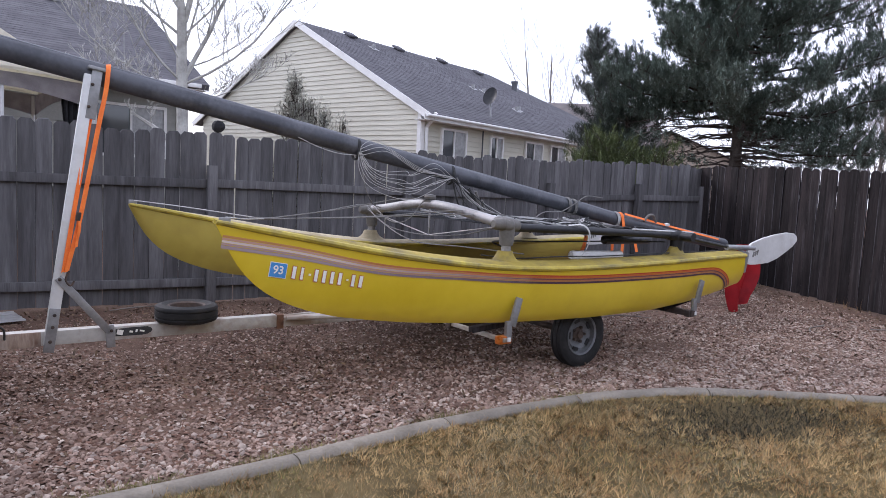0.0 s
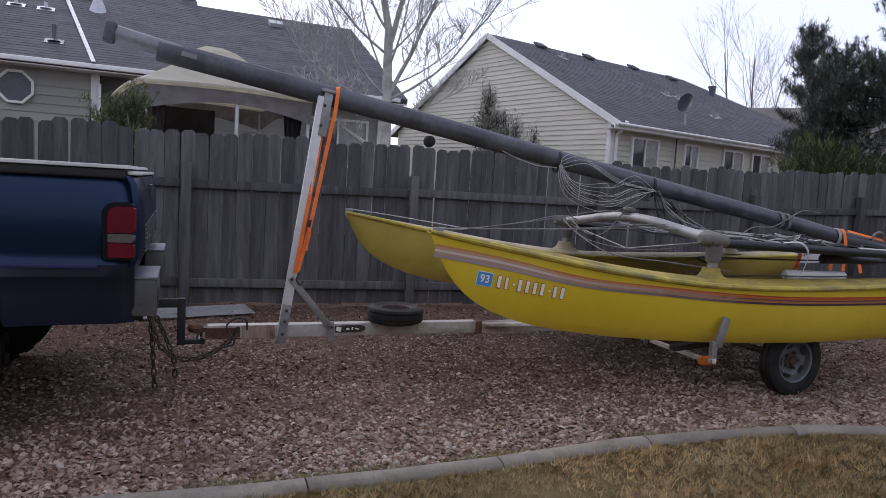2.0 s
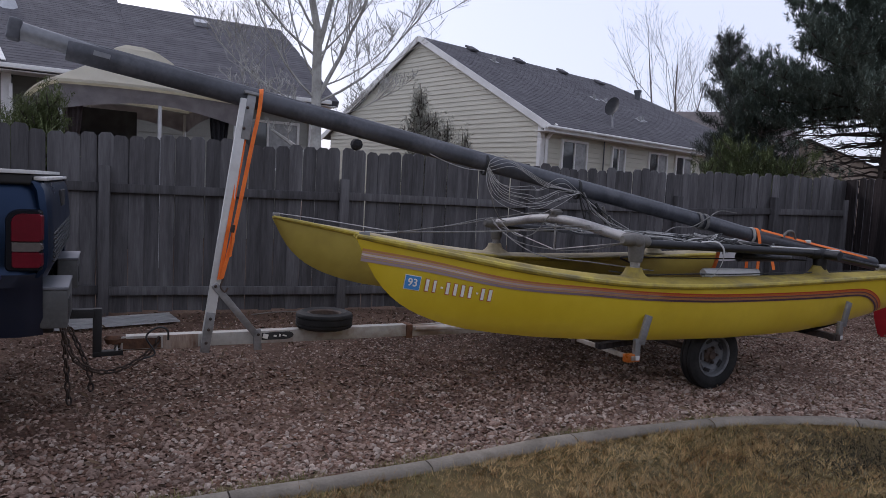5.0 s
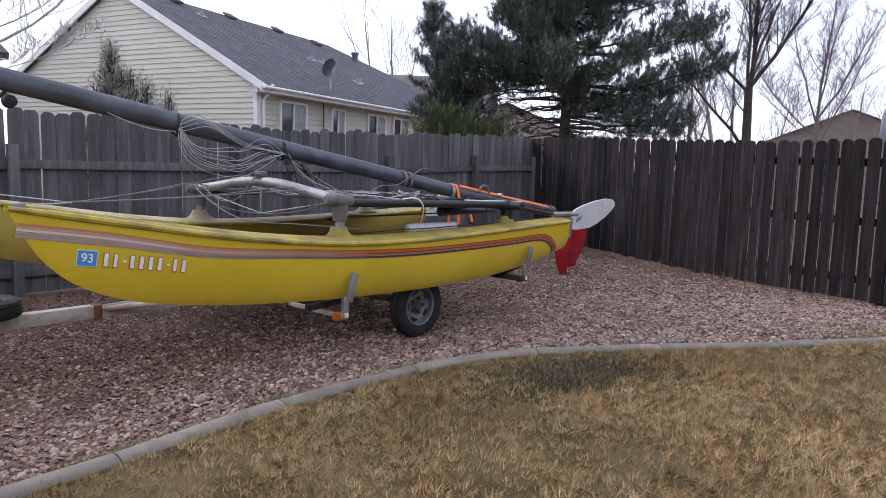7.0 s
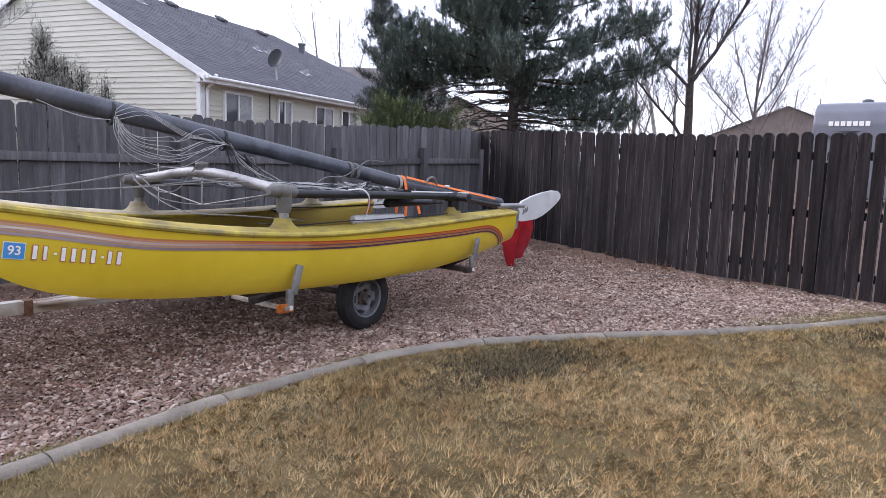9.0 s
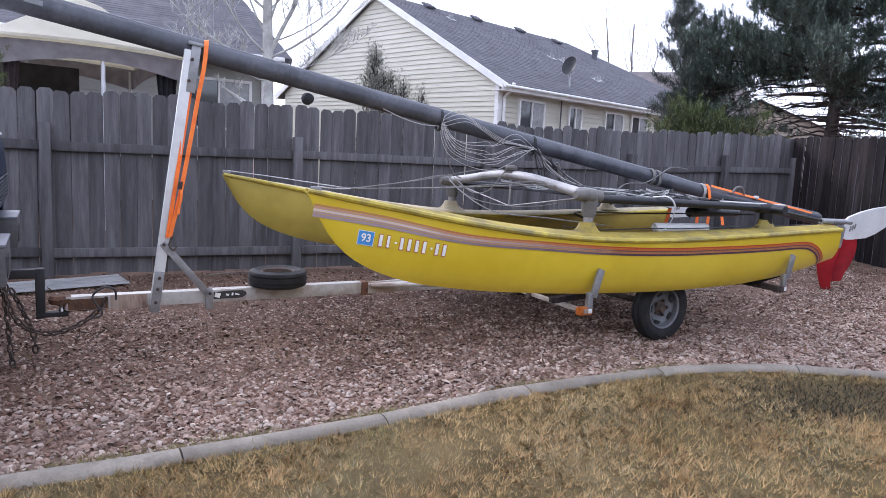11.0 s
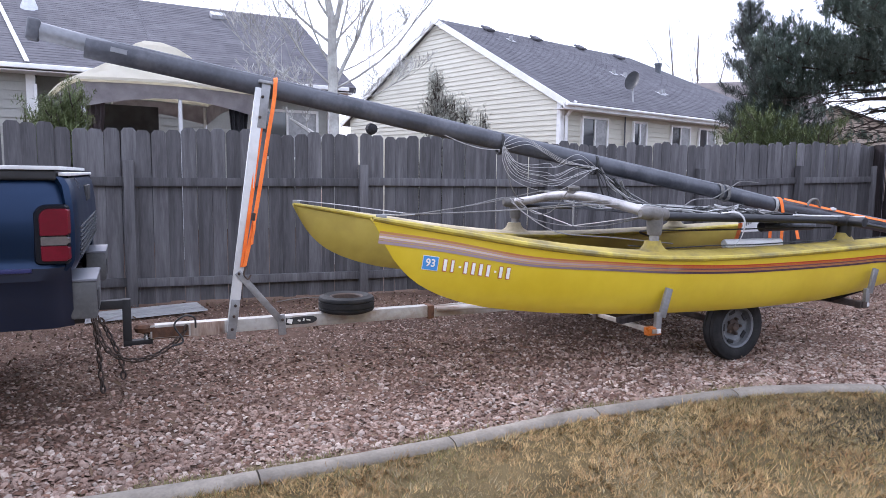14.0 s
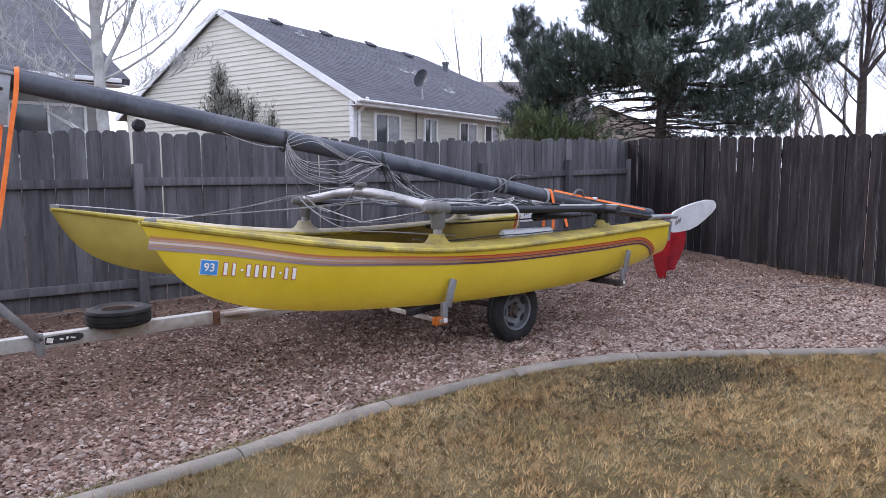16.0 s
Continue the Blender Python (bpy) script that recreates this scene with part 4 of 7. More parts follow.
# spare tyre lying on the tongue
spare = thing("spare_tyre", RIG @ pose(0.16, 1.08, 0.40 + 0.0605), "black spare trailer tyre lying flat on the tongue", "tyre")
bm = bmesh.new()
lathe(bm, tyre_profile(0.195, 0.115, 0.12), 40, closed=True)
part("tyre", bm, "rubber", spare)
part("rim", rim_mesh(0.114, -0.12), "rust_dark", spare)


# ---- the pickup ----
truck = thing("pickup_truck", RIG @ pose(0, 0.16, 0), "dark blue pickup truck with bed cover, hitched to the trailer", "pickup truck")
TX = -1.475     # rear face of the bed
# bed side with a wheel arch cut out
arch_c, arch_r = (-2.52, 0.50), 0.50


def bed_side(y, s, low_part):
    """The bed side above or below its body line."""
    bm = bmesh.new()
    zs = [1.335, 1.32, 1.25, 1.13, 1.09, 1.02, 0.955, 0.93, 0.90, 0.84, 0.83, 0.75, 0.60]
    bulge = [0.055, 0.036, 0.014, -0.010, -0.016, -0.010, 0.002, 0.004, -0.012, -0.012, -0.004, 0.0, 0.035]
    xs = [TX, TX - 0.02, TX - 0.045, TX - 0.09, TX - 0.14, TX - 0.3, TX - 0.45] + [arch_c[0] + arch_r * math.cos(math.pi * k / 20) for k in range(21)] + [-3.2, -3.5, -3.9]
    grid = []
    for x in xs:
        dx = abs(x - arch_c[0])
        low = 0.60
        if dx < arch_r:
            low = max(0.60, arch_c[1] + math.sqrt(arch_r * arch_r - dx * dx))
        col = []
        for z, b in zip(zs, bulge):
            zz = max(z, low)
            flare = 0.035 * smoothstep(0.68, 0.50, math.hypot(x - arch_c[0], zz - arch_c[1]))
            edge = 0.045 * smoothstep(0.09, 0.0, TX - x)
            col.append(bm.verts.new((x, y + s * (b - flare + edge), zz)))
        grid.append(col)
    for a, b in zip(grid, grid[1:]):
        for k in range(len(zs) - 1):
            if (k >= 8) != low_part:
                continue
            try:
                bm.faces.new((a[k], a[k + 1], b[k + 1], b[k]))
            except ValueError:
                pass
    bmesh.ops.delete(bm, geom=[v for v in bm.verts if not v.link_faces], context="VERTS")
    bmesh.ops.remove_doubles(bm, verts=bm.verts[:], dist=0.0008)
    bmesh.ops.recalc_face_normals(bm, faces=bm.faces[:])
    bmesh.ops.solidify(bm, geom=bm.faces[:], thickness=0.03 * s)
    return bm


TW = 1.92
for y, s in ((0, 1), (TW, -1)):
    part("bed_side", bed_side(y, s, False), "truck_blue", truck, "glossy dark blue bed side")
    part("lower_panel", bed_side(y, s, True), "truck_blue_shaded", truck, "lower body panel, its blue darkened for the shade below the body line")
for y, s_ in ((-0.008, 1), (TW + 0.008, -1)):
    bm = bmesh.new()
    box(bm, (-1.87, y - 0.006 * s_, 0.892), (0.47, 0.016, 0.022))
    part("body_moulding", bm, "truck_trim", truck, "blue side moulding", bevel=0.004)
# tailgate, bowed outward
GATE = [(1.335, -0.02), (1.325, 0.004), (1.29, 0.022), (1.2, 0.034), (1.1, 0.04), (1.0, 0.04), (0.93, 0.034), (0.88, 0.012), (0.87, -0.01)]
bm = bmesh.new()
rows = []
for y, inset in ((0.02, 0.045), (0.035, 0.018), (0.07, 0.004), (0.15, 0.0), (TW - 0.15, 0.0), (TW - 0.07, 0.004), (TW - 0.035, 0.018), (TW - 0.02, 0.045)):
    rows.append([bm.verts.new((TX + gx - inset, y, gz)) for gz, gx in GATE])
for a, b in zip(rows, rows[1:]):
    for k in range(len(GATE) - 1):
        bm.faces.new((a[k], b[k], b[k + 1], a[k + 1]))
bmesh.ops.recalc_face_normals(bm, faces=bm.faces[:])
bmesh.ops.solidify(bm, geom=bm.faces[:], thickness=0.03)
tailgate = part("tailgate", bm, "truck_blue", truck, "dark blue tailgate, bowed outward")
for k in range(7):
    bm = bmesh.new()
    tube(bm, [(TX + 0.036, 0.12, 0.95 + 0.022 * k), (TX + 0.040, 0.16, 0.95 + 0.022 * k), (TX + 0.040, TW - 0.16, 0.95 + 0.022 * k), (TX + 0.036, TW - 0.12, 0.95 + 0.022 * k)], 0.006, 6)
    part("ridge", bm, "truck_black", tailgate)
bm = bmesh.new()
box(bm, (TX + 0.03, TW / 2, 1.235), (0.02, 0.34, 0.09))
part("latch_plate", bm, "truck_black", tailgate, bevel=0.006)
bm = bmesh.new()
box(bm, (TX - 0.012, TW / 2, 1.345), (0.055, TW - 0.08, 0.018))
part("tailgate_cap", bm, "white_paint", tailgate, "pale capping along the tailgate", bevel=0.006)
bm = bmesh.new()
box(bm, (-2.7, TW / 2, 1.340), (2.36, TW - 0.03, 0.05))
cover = part("bed_cover", bm, "truck_black", truck, "black hard bed cover with a white strip for the sky's glare", bevel=0.014, segments=3)
# thin white slab stands in for sky glare along the cover's edge
bm = bmesh.new()
box(bm, (-2.695, TW / 2, 1.374), (2.38, TW + 0.0, 0.018))
part("cover_skin", bm, "white_paint", cover, bevel=0.003)


def lamp_block(x0, x1, z0, z1, y0, y1, round_top, round_low):
    """An upright block whose forward corners are rounded in side view and whose outer faces bow a little."""
    out = []
    for k in range(7):
        a = math.pi / 2 + math.pi / 2 * k / 6
        out.append((x0 + round_top + round_top * math.cos(a), z1 - round_top + round_top * math.sin(a)))
    for k in range(4):
        a = math.pi + math.pi / 2 * k / 3
        out.append((x0 + round_low + round_low * math.cos(a), z0 + round_low + round_low * math.sin(a)))
    out += [(x1 - 0.012, z0), (x1, z0 + 0.01), (x1, z1 - 0.01), (x1 - 0.012, z1)]
    bm = bmesh.new()
    rings = []
    mx, mz = (x0 + x1) / 2, (z0 + z1) / 2
    for y, k in ((y0, 0.9), (y0 + (y1 - y0) * 0.2, 1.0), (y1, 1.0)):
        rings.append([bm.verts.new((mx + (px - mx) * k, y, mz + (pz - mz) * (0.96 + 0.04 * (k == 1.0)))) for px, pz in out])
    for a, b in zip(rings, rings[1:]):
        for k in range(len(out)):
            bm.faces.new((a[k], a[(k + 1) % len(out)], b[(k + 1) % len(out)], b[k]))
    bm.faces.new(rings[0])
    bm.faces.new(list(reversed(rings[-1])))
    bmesh.ops.recalc_face_normals(bm, faces=bm.faces[:])
    return bm


for y, s_ in ((0.0, 1), (TW, -1)):
    lamp = part("tail_light", lamp_block(TX - 0.125, TX + 0.006, 1.055, 1.185, y - 0.032 * s_, y + 0.06 * s_, 0.045, 0.006), "lens_red", truck, "red tail light with a clear band")
    part("brake_lens", lamp_block(TX - 0.122, TX + 0.004, 0.935, 1.008, y - 0.030 * s_, y + 0.06 * s_, 0.006, 0.012), "lens_red", lamp)
    part("reversing_light", lamp_block(TX - 0.123, TX + 0.005, 1.010, 1.053, y - 0.031 * s_, y + 0.06 * s_, 0.006, 0.006), "lens_clear", lamp, "clear reversing light")
    part("lamp_surround", lamp_block(TX - 0.148, TX + 0.002, 0.918, 1.203, y - 0.022 * s_, y + 0.065 * s_, 0.06, 0.02), "truck_lower", lamp)
# bumper
for y in (0.30, TW - 0.30):
    bm = bmesh.new()
    box(bm, (TX + 0.045, y - 0.02, 0.725), (0.12, 0.44, 0.19))
    bumper = part("rear_bumper", bm, "bumper_grey", truck, "scuffed grey rear bumper end with a worn step", bevel=0.016, segments=2)
    bm = bmesh.new()
    box(bm, (TX + 0.04, y - 0.02, 0.826), (0.135, 0.45, 0.014))
    part("bumper_step", bm, "rv_silver", bumper, "scuffed pale step pad", bevel=0.004)
    bm = bmesh.new()
    box(bm, (TX + 0.106, y - 0.12, 0.72), (0.004, 0.16, 0.10))
    part("bumper_recess", bm, "truck_black", bumper, bevel=0.001, segments=1)
bm = bmesh.new()
box(bm, (TX - 0.02, TW / 2, 0.62), (0.10, 1.3, 0.12))
box(bm, (TX - 0.75, 0.3, 0.66), (1.4, 0.1, 0.14))
box(bm, (TX - 0.75, TW - 0.3, 0.66), (1.4, 0.1, 0.14))
box(bm, (-2.7, TW / 2, 0.86), (2.3, TW - 0.1, 0.05))
part("chassis", bm, "truck_black", truck, bevel=0.01)
bm = bmesh.new()
box(bm, (TX + 0.09, TW / 2, 0.54), (0.26, 0.055, 0.055))
box(bm, (-1.25, TW / 2, 0.42), (0.05, 0.055, 0.30))
box(bm, (-1.19, TW / 2, 0.29), (0.17, 0.06, 0.03))
mount = part("ball_mount", bm, "truck_black", truck, "black drop hitch", bevel=0.006)
bm = bmesh.new()
lathe(bm, [(0.02, 0), (0.014, 0.025), (0.025, 0.04), (0.025, 0.06), (0, 0.075)], 12, Matrix.Translation((-1.14, TW / 2, 0.305)))
part("hitch_ball", bm, "chrome", mount)
for y in (0.13, TW - 0.13):
    s = 1 if y < 1 else -1
    bm = bmesh.new()
    R, r, wd = 0.43, 0.21, 0.29
    lathe(bm, tyre_profile(R, r, wd), 44, closed=True)
    wheel = part("wheel", bm, "tyre_black", truck, "large black off-road tyre")
    wheel.matrix_basis = Matrix.Translation((-2.50, y + 0.02 * s, 0.43)) @ Matrix.Rotation(radians(-90 * s), 4, "X")
    part("rim", rim_mesh(0.205, 0.29), "truck_black", wheel)
    for k in range(26):
        a = 2 * math.pi * k / 26
        for zz, tw in ((-0.075, 0.35), (0.075, -0.35)):
            bm = bmesh.new()
            box(bm, ((R + 0.004) * math.cos(a + zz), (R + 0.004) * math.sin(a + zz), zz), (0.02, 0.055, 0.10), Matrix.Rotation(a + zz, 4, "Z") @ Matrix.Rotation(tw, 4, "X"))
            part("tread_block", bm, "tyre_black", wheel, smooth=False)
# cab, only its bulk
bm = bmesh.new()
box(bm, (-4.75, TW / 2, 1.0), (1.62, TW - 0.02, 0.8))
part("cab_body", bm, "truck_blue", truck, bevel=0.06, segments=3)
bm = bmesh.new()
g = box(bm, (-4.7, TW / 2, 1.66), (1.5, TW - 0.25, 0.56))
part("cab_roof", bm, "truck_blue", truck, bevel=0.12, segments=3)

# ---- neighbour's cream house ----
def oriented(x, y, bearing):
    """A frame at (x, y) whose x axis runs along a compass bearing (0 is +y, 90 is +x)."""
    return Matrix.Translation((x, y, 0)) @ Matrix.Rotation(radians(90 - bearing), 4, "Z")


def siding(parent, length, height_at, z0, lap, material, m=None, cut=None):
    """Lapped boards on the plane y = 0 of the parent, each its own piece."""
    z = z0
    while True:
        spans = height_at(z + lap * 0.5)
        if not spans:
            break
        for a, b in spans:
            if b - a < 0.05:
                continue
            bm = bmesh.new()
            v = [bm.verts.new(p) for p in ((a, -0.028, z), (b, -0.028, z), (b, -0.008, z + lap), (a, -0.008, z + lap), (a, 0.01, z), (b, 0.01, z), (b, 0.01, z + lap), (a, 0.01, z + lap))]
            for f in ((0, 1, 2, 3), (5, 4, 7, 6), (4, 5, 1, 0), (3, 2, 6, 7), (4, 0, 3, 7), (1, 5, 6, 2)):
                bm.faces.new([v[k] for k in f])
            if m is not None:
                bmesh.ops.transform(bm, matrix=m, verts=bm.verts[:])
            part("siding_board", bm, material, parent, smooth=False)
        z += lap


def shingle_roof(name, parent, corner, along, up, length, slope, course, material, label="", hip=0.0):
    """Overlapping shingle tabs on a thick slope; corner, along and up are in the parent's frame."""
    A, U = Vector(along).normalized(), Vector(up).normalized()
    N = A.cross(U).normalized()
    if N.z < 0:
        N = -N
    C = Vector(corner)
    bm = bmesh.new()
    v = [bm.verts.new(C + A * a + U * u - N * d) for d in (0.02, 0.14) for a, u in ((0, 0), (length, 0), (length - hip, slope), (0, slope))]
    for f in ((0, 1, 2, 3), (7, 6, 5, 4), (0, 4, 5, 1), (1, 5, 6, 2), (2, 6, 7, 3), (3, 7, 4, 0)):
        bm.faces.new([v[k] for k in f])
    bmesh.ops.recalc_face_normals(bm, faces=bm.faces[:])
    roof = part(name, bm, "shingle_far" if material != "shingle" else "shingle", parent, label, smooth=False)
    rng = random.Random(int(length * 100))
    verts, faces = [], []
    rows = int(slope / course)
    for r in range(rows):
        u0 = r * course
        reach = length - hip * u0 / slope
        x = -rng.uniform(0, 0.3)
        while x < reach:
            wd = rng.uniform(0.22, 0.42)
            a0, a1 = max(0, x), min(reach, x + wd)
            x += wd
            if a1 - a0 < 0.03:
                continue
            h = rng.uniform(0.004, 0.008)
            base = len(verts)
            for a, u, n in ((a0, u0, h), (a1, u0, h), (a1, min(slope, u0 + course * 1.05), 0.002), (a0, min(slope, u0 + course * 1.05), 0.002), (a0, u0, -0.02), (a1, u0, -0.02)):
                verts.append(C + A * a + U * u + N * n)
            faces += [(base, base + 1, base + 2, base + 3), (base + 4, base + 5, base + 1, base)]
    ob = raw("shingles", verts, faces, material, roof)
    ob["kind"] = "stuff"
    return roof


def window(parent, x, z, w, h, m=None, y=-0.055, panes=2):
    """A white framed sliding window on the plane y = 0 of the parent."""
    m = m or Matrix()
    bm = bmesh.new()
    t = 0.06
    for cx, cz, sx, sz in ((x, z + t / 2, w, t), (x, z + h - t / 2, w, t), (x - w / 2 + t / 2, z + h / 2, t, h - 2 * t), (x + w / 2 - t / 2, z + h / 2, t, h - 2 * t)):
        box(bm, (cx, y, cz), (sx, 0.07, sz))
    bmesh.ops.transform(bm, matrix=m, verts=bm.verts[:])
    win = part("window", bm, "trim_white", parent, "white framed sliding window", smooth=False)
    bm = bmesh.new()
    box(bm, (x, y, z + h / 2), (0.045, 0.05, h - 2 * t))
    bmesh.ops.transform(bm, matrix=m, verts=bm.verts[:])
    part("mullion", bm, "trim_white", win, smooth=False)
    for k in range(panes):
        pw = (w - 2 * t - 0.045) / panes
        bm = bmesh.new()
        box(bm, (x - w / 2 + t + pw / 2 + k * (pw + 0.045), y + 0.012 - 0.01 * k, z + h / 2), (pw, 0.008, h - 2 * t))
        bmesh.ops.transform(bm, matrix=m, verts=bm.verts[:])
        part("pane", bm, "glass" if k == 0 else "pane_blind", win, smooth=False)
    return win


EYE_XY = (0.8, 0.04)
def from_eye(bearing, d):
    return EYE_XY[0] + d * math.sin(radians(bearing)), EYE_XY[1] + d * math.cos(radians(bearing))


HX, HY = from_eye(18.5, 18.0)[0] - 0.175, from_eye(18.5, 18.0)[1] + 0.28
house = thing("cream_house", oriented(HX, HY, 58), "single-storey house with cream lap siding and a grey shingle roof", "house")
# local frame: x along the long side, y into the house, corner at the origin
HL, HW, HE, HP = 14.6, 10.04, 3.30, 6.02
RL = 9.4        # length of the ridge; the far end is hipped
# the gable end, seen from outside
gm = Matrix(((0, 1, 0, 0), (-1, 0, 0, HW), (0, 0, 1, 0), (0, 0, 0, 1)))
bm = bmesh.new()
vs = [bm.verts.new(p) for p in ((0.03, 0.03, 0), (0.03, HW - 0.03, 0), (0.03, HW - 0.03, HE), (0.03, HW / 2, HP - 0.03), (0.03, 0.03, HE))]
vs2 = [bm.verts.new(v.co + Vector((HL - 0.06 if k != 3 else RL, 0, 0))) for k, v in enumerate(vs)]
bm.faces.new(vs)
bm.faces.new(list(reversed(vs2)))
for k in range(5):
    bm.faces.new((vs[k], vs2[k], vs2[(k + 1) % 5], vs[(k + 1) % 5]))
bmesh.ops.recalc_face_normals(bm, faces=bm.faces[:])
part("wall", bm, "siding_cream", house, smooth=False)
slope_len = math.hypot(HW / 2, HP - HE)


def gable_span(z):
    if z > HP - 0.05:
        return []
    if z < HE:
        return [(0.05, HW - 0.05)]
    k = max(0.05, (z - HE - 0.10) / (HP - HE) * HW / 2)
    return [(k, HW - k)]


siding(house, HW, gable_span, 1.5, 0.135, "siding_cream", gm)
siding(house, HL, lambda z: [(0.06, HL - 0.05)] if z < HE - 0.05 else [], 1.5, 0.135, "siding_cream")
for cx, cy in ((0.03, -0.035), (-0.035, 0.03)):
    bm = bmesh.new()
    box(bm, (cx, cy, HE / 2), (0.12 if cy < 0 else 0.03, 0.03 if cy < 0 else 0.12, HE))
    part("corner_board", bm, "trim_white", house, smooth=False)
over = 0.38
rise = (HP - HE) / (HW / 2)
upv = Vector((0, HW / 2, HP - HE))
shingle_roof("roof", house, Vector((-0.14, -over, HE - over * rise + 0.16)), (1, 0, 0), upv, HL + 0.44, slope_len * (1 + over / (HW / 2)), 0.14, "shingle", "grey asphalt shingle roof slope", HL - RL)
shingle_roof("roof", house, Vector((-0.14, HW + over, HE - over * rise + 0.16)), (1, 0, 0), Vector((0, -HW / 2, HP - HE)), HL + 0.44, slope_len * (1 + over / (HW / 2)), 0.5, "shingle", "grey asphalt shingle roof slope", HL - RL)
for s in (0, 1):
    bm = bmesh.new()
    a = Vector((-0.16, -over if s == 0 else HW + over, HE - over * rise + 0.08))
    b = Vector((-0.16, HW / 2, HP + 0.08))
    d = (b - a)
    mid = (a + b) / 2
    box(bm, mid, (0.035, d.length, 0.17), Matrix.Rotation(math.atan2(d.z, abs(d.y)) * (1 if s == 0 else -1), 4, "X"))
    part("rake_board", bm, "trim_white", house, smooth=False)
bm = bmesh.new()
box(bm, (HL / 2, -over + 0.03, HE - over * rise + 0.06), (HL + 0.6, 0.03, 0.16))
part("fascia", bm, "trim_white", house, smooth=False)
bm = bmesh.new()
box(bm, (HL / 2, -over / 2, HE - over * rise - 0.01), (HL + 0.56, over, 0.015))
part("soffit", bm, "trim_white", house, smooth=False)
bm = bmesh.new()
path = [(-0.28, -over - 0.05, HE - over * rise + 0.1), (HL + 0.28, -over - 0.05, HE - over * rise + 0.09)]
tube(bm, path, 0.042, 8)
part("gutter", bm, "trim_white", house)
bm = bmesh.new()
tube(bm, smooth_path([(0.08, -over - 0.04, HE - 0.02), (0.1, -over + 0.08, HE - 0.2), (0.14, -0.09, HE - 0.36), (0.14, -0.08, HE - 0.6), (0.14, -0.08, 0.6)], 4), 0.045, 8)
part("downspout", bm, "trim_white", house)
for x0, w_, h_ in ((1.36, 1.15, 1.6), (3.45, 0.70, 1.45), (5.62, 1.1, 1.4), (7.2, 1.05, 1.4)):
    window(house, x0, 2.98 - h_, w_, h_)
bm = bmesh.new()
tube(bm, [(2.72, -0.06, 1.0), (2.72, -0.06, HE - 0.2)], 0.022, 6)
part("conduit", bm, "rv_dark", house)
# roof fittings
def on_roof(x, t):
    return Vector((x, HW / 2 * t, HE + (HP - HE) * t + 0.17))


for x, t in ((1.9, 0.95), (4.2, 0.95), (6.6, 0.95), (8.6, 0.9)):
    bm = bmesh.new()
    box(bm, on_roof(x, t) + Vector((0, 0, 0.06)), (0.36, 0.36, 0.07), Matrix.Rotation(math.atan2(HP - HE, HW / 2), 4, "X"))
    part("roof_vent", bm, "shingle", house, "low grey roof vent", bevel=0.02)
for x, t in ((2.3, 0.82), (5.6, 0.50), (6.1, 0.48), (6.4, 0.24), (6.7, 0.26)):
    bm = bmesh.new()
    tube(bm, [on_roof(x, t) - Vector((0, 0, 0.1)), on_roof(x, t) + Vector((0, 0, 0.13))], 0.06, 8)
    box(bm, on_roof(x, t) + Vector((0, 0, 0.0)), (0.3, 0.3, 0.02), Matrix.Rotation(math.atan2(HP - HE, HW / 2), 4, "X"))
    part("vent_pipe", bm, "galvanised", house, "short grey vent pipe")
bm = bmesh.new()
tube(bm, [on_roof(9.9, 0.72) - Vector((0, 0, 0.2)), on_roof(9.9, 0.72) + Vector((0, 0, 0.26))], 0.12, 12)
tube(bm, [on_roof(9.9, 0.72) + Vector((0, 0, 0.26)), on_roof(9.9, 0.72) + Vector((0, 0, 0.34))], 0.15, 12)
part("flue", bm, "rv_dark", house, "dark metal flue")
dish_t = Matrix.Translation(on_roof(3.55, 0.06) + Vector((0, 0, 0.52))) @ Vector((-1.0, -0.12, 0.42)).to_track_quat("Z", "Y").to_matrix().to_4x4()
bm = bmesh.new()
lathe(bm, [(0.0, 0.0), (0.12, 0.012), (0.24, 0.05), (0.31, 0.085), (0.315, 0.095), (0.24, 0.06), (0.12, 0.024), (0, 0.012)], 24, dish_t @ Matrix.Diagonal((0.72, 0.95, 1, 1)))
# near-black colour holds the shade on the side turned from the sky
dish = part("satellite_dish", bm, "black_tube", house, "satellite dish on a pole, coloured dark for its shaded back")
bm = bmesh.new()
tube(bm, [on_roof(3.56, 0.06) + Vector((0, 0, 0.5)), on_roof(3.46, 0.05) + Vector((0, 0, 0.25)), on_roof(3.36, 0.03) - Vector((0, 0, 0.05))], 0.025, 8)
part("dish_pole", bm, "galvanised", dish)

# ---- neighbour's olive house ----
OX, OY = from_eye(-20.5, 15.0)
olive = thing("olive_house", oriented(OX, OY, 70), "olive-grey sided house with a broad dark shingle roof", "house")
OE, OW, OR, OEND = 3.32, 5.9, 6.32, 5.9
bm = bmesh.new()
box(bm, (-5.3, OW + 0.5, OE / 2), (9.6, 2 * OW - 1, OE))
box(bm, (2.6, OW + 1.1, OE / 2), (6.2, 2 * OW - 2.2, OE))
part("wall", bm, "siding_olive", olive, smooth=False)
front = Matrix.Translation((0, 0.5, 0))
siding(olive, 10, lambda z: [(-10.1, -0.55)] if z < OE - 0.02 else [], 1.0, 0.17, "siding_olive", front)
om2 = Matrix.Translation((0, 1.18, 0))
siding(olive, 10, lambda z: [(-0.45, 5.68)] if z < OE - 0.02 else [], 1.0, 0.17, "siding_olive", om2)
for x, y0 in ((-0.53, 0.46), (5.66, 1.14)):
    bm = bmesh.new()
    box(bm, (x, y0, OE / 2), (0.15, 0.06, OE))
    part("corner_board", bm, "trim_white", olive, smooth=False)
oup = Vector((0, OW, OR - OE))
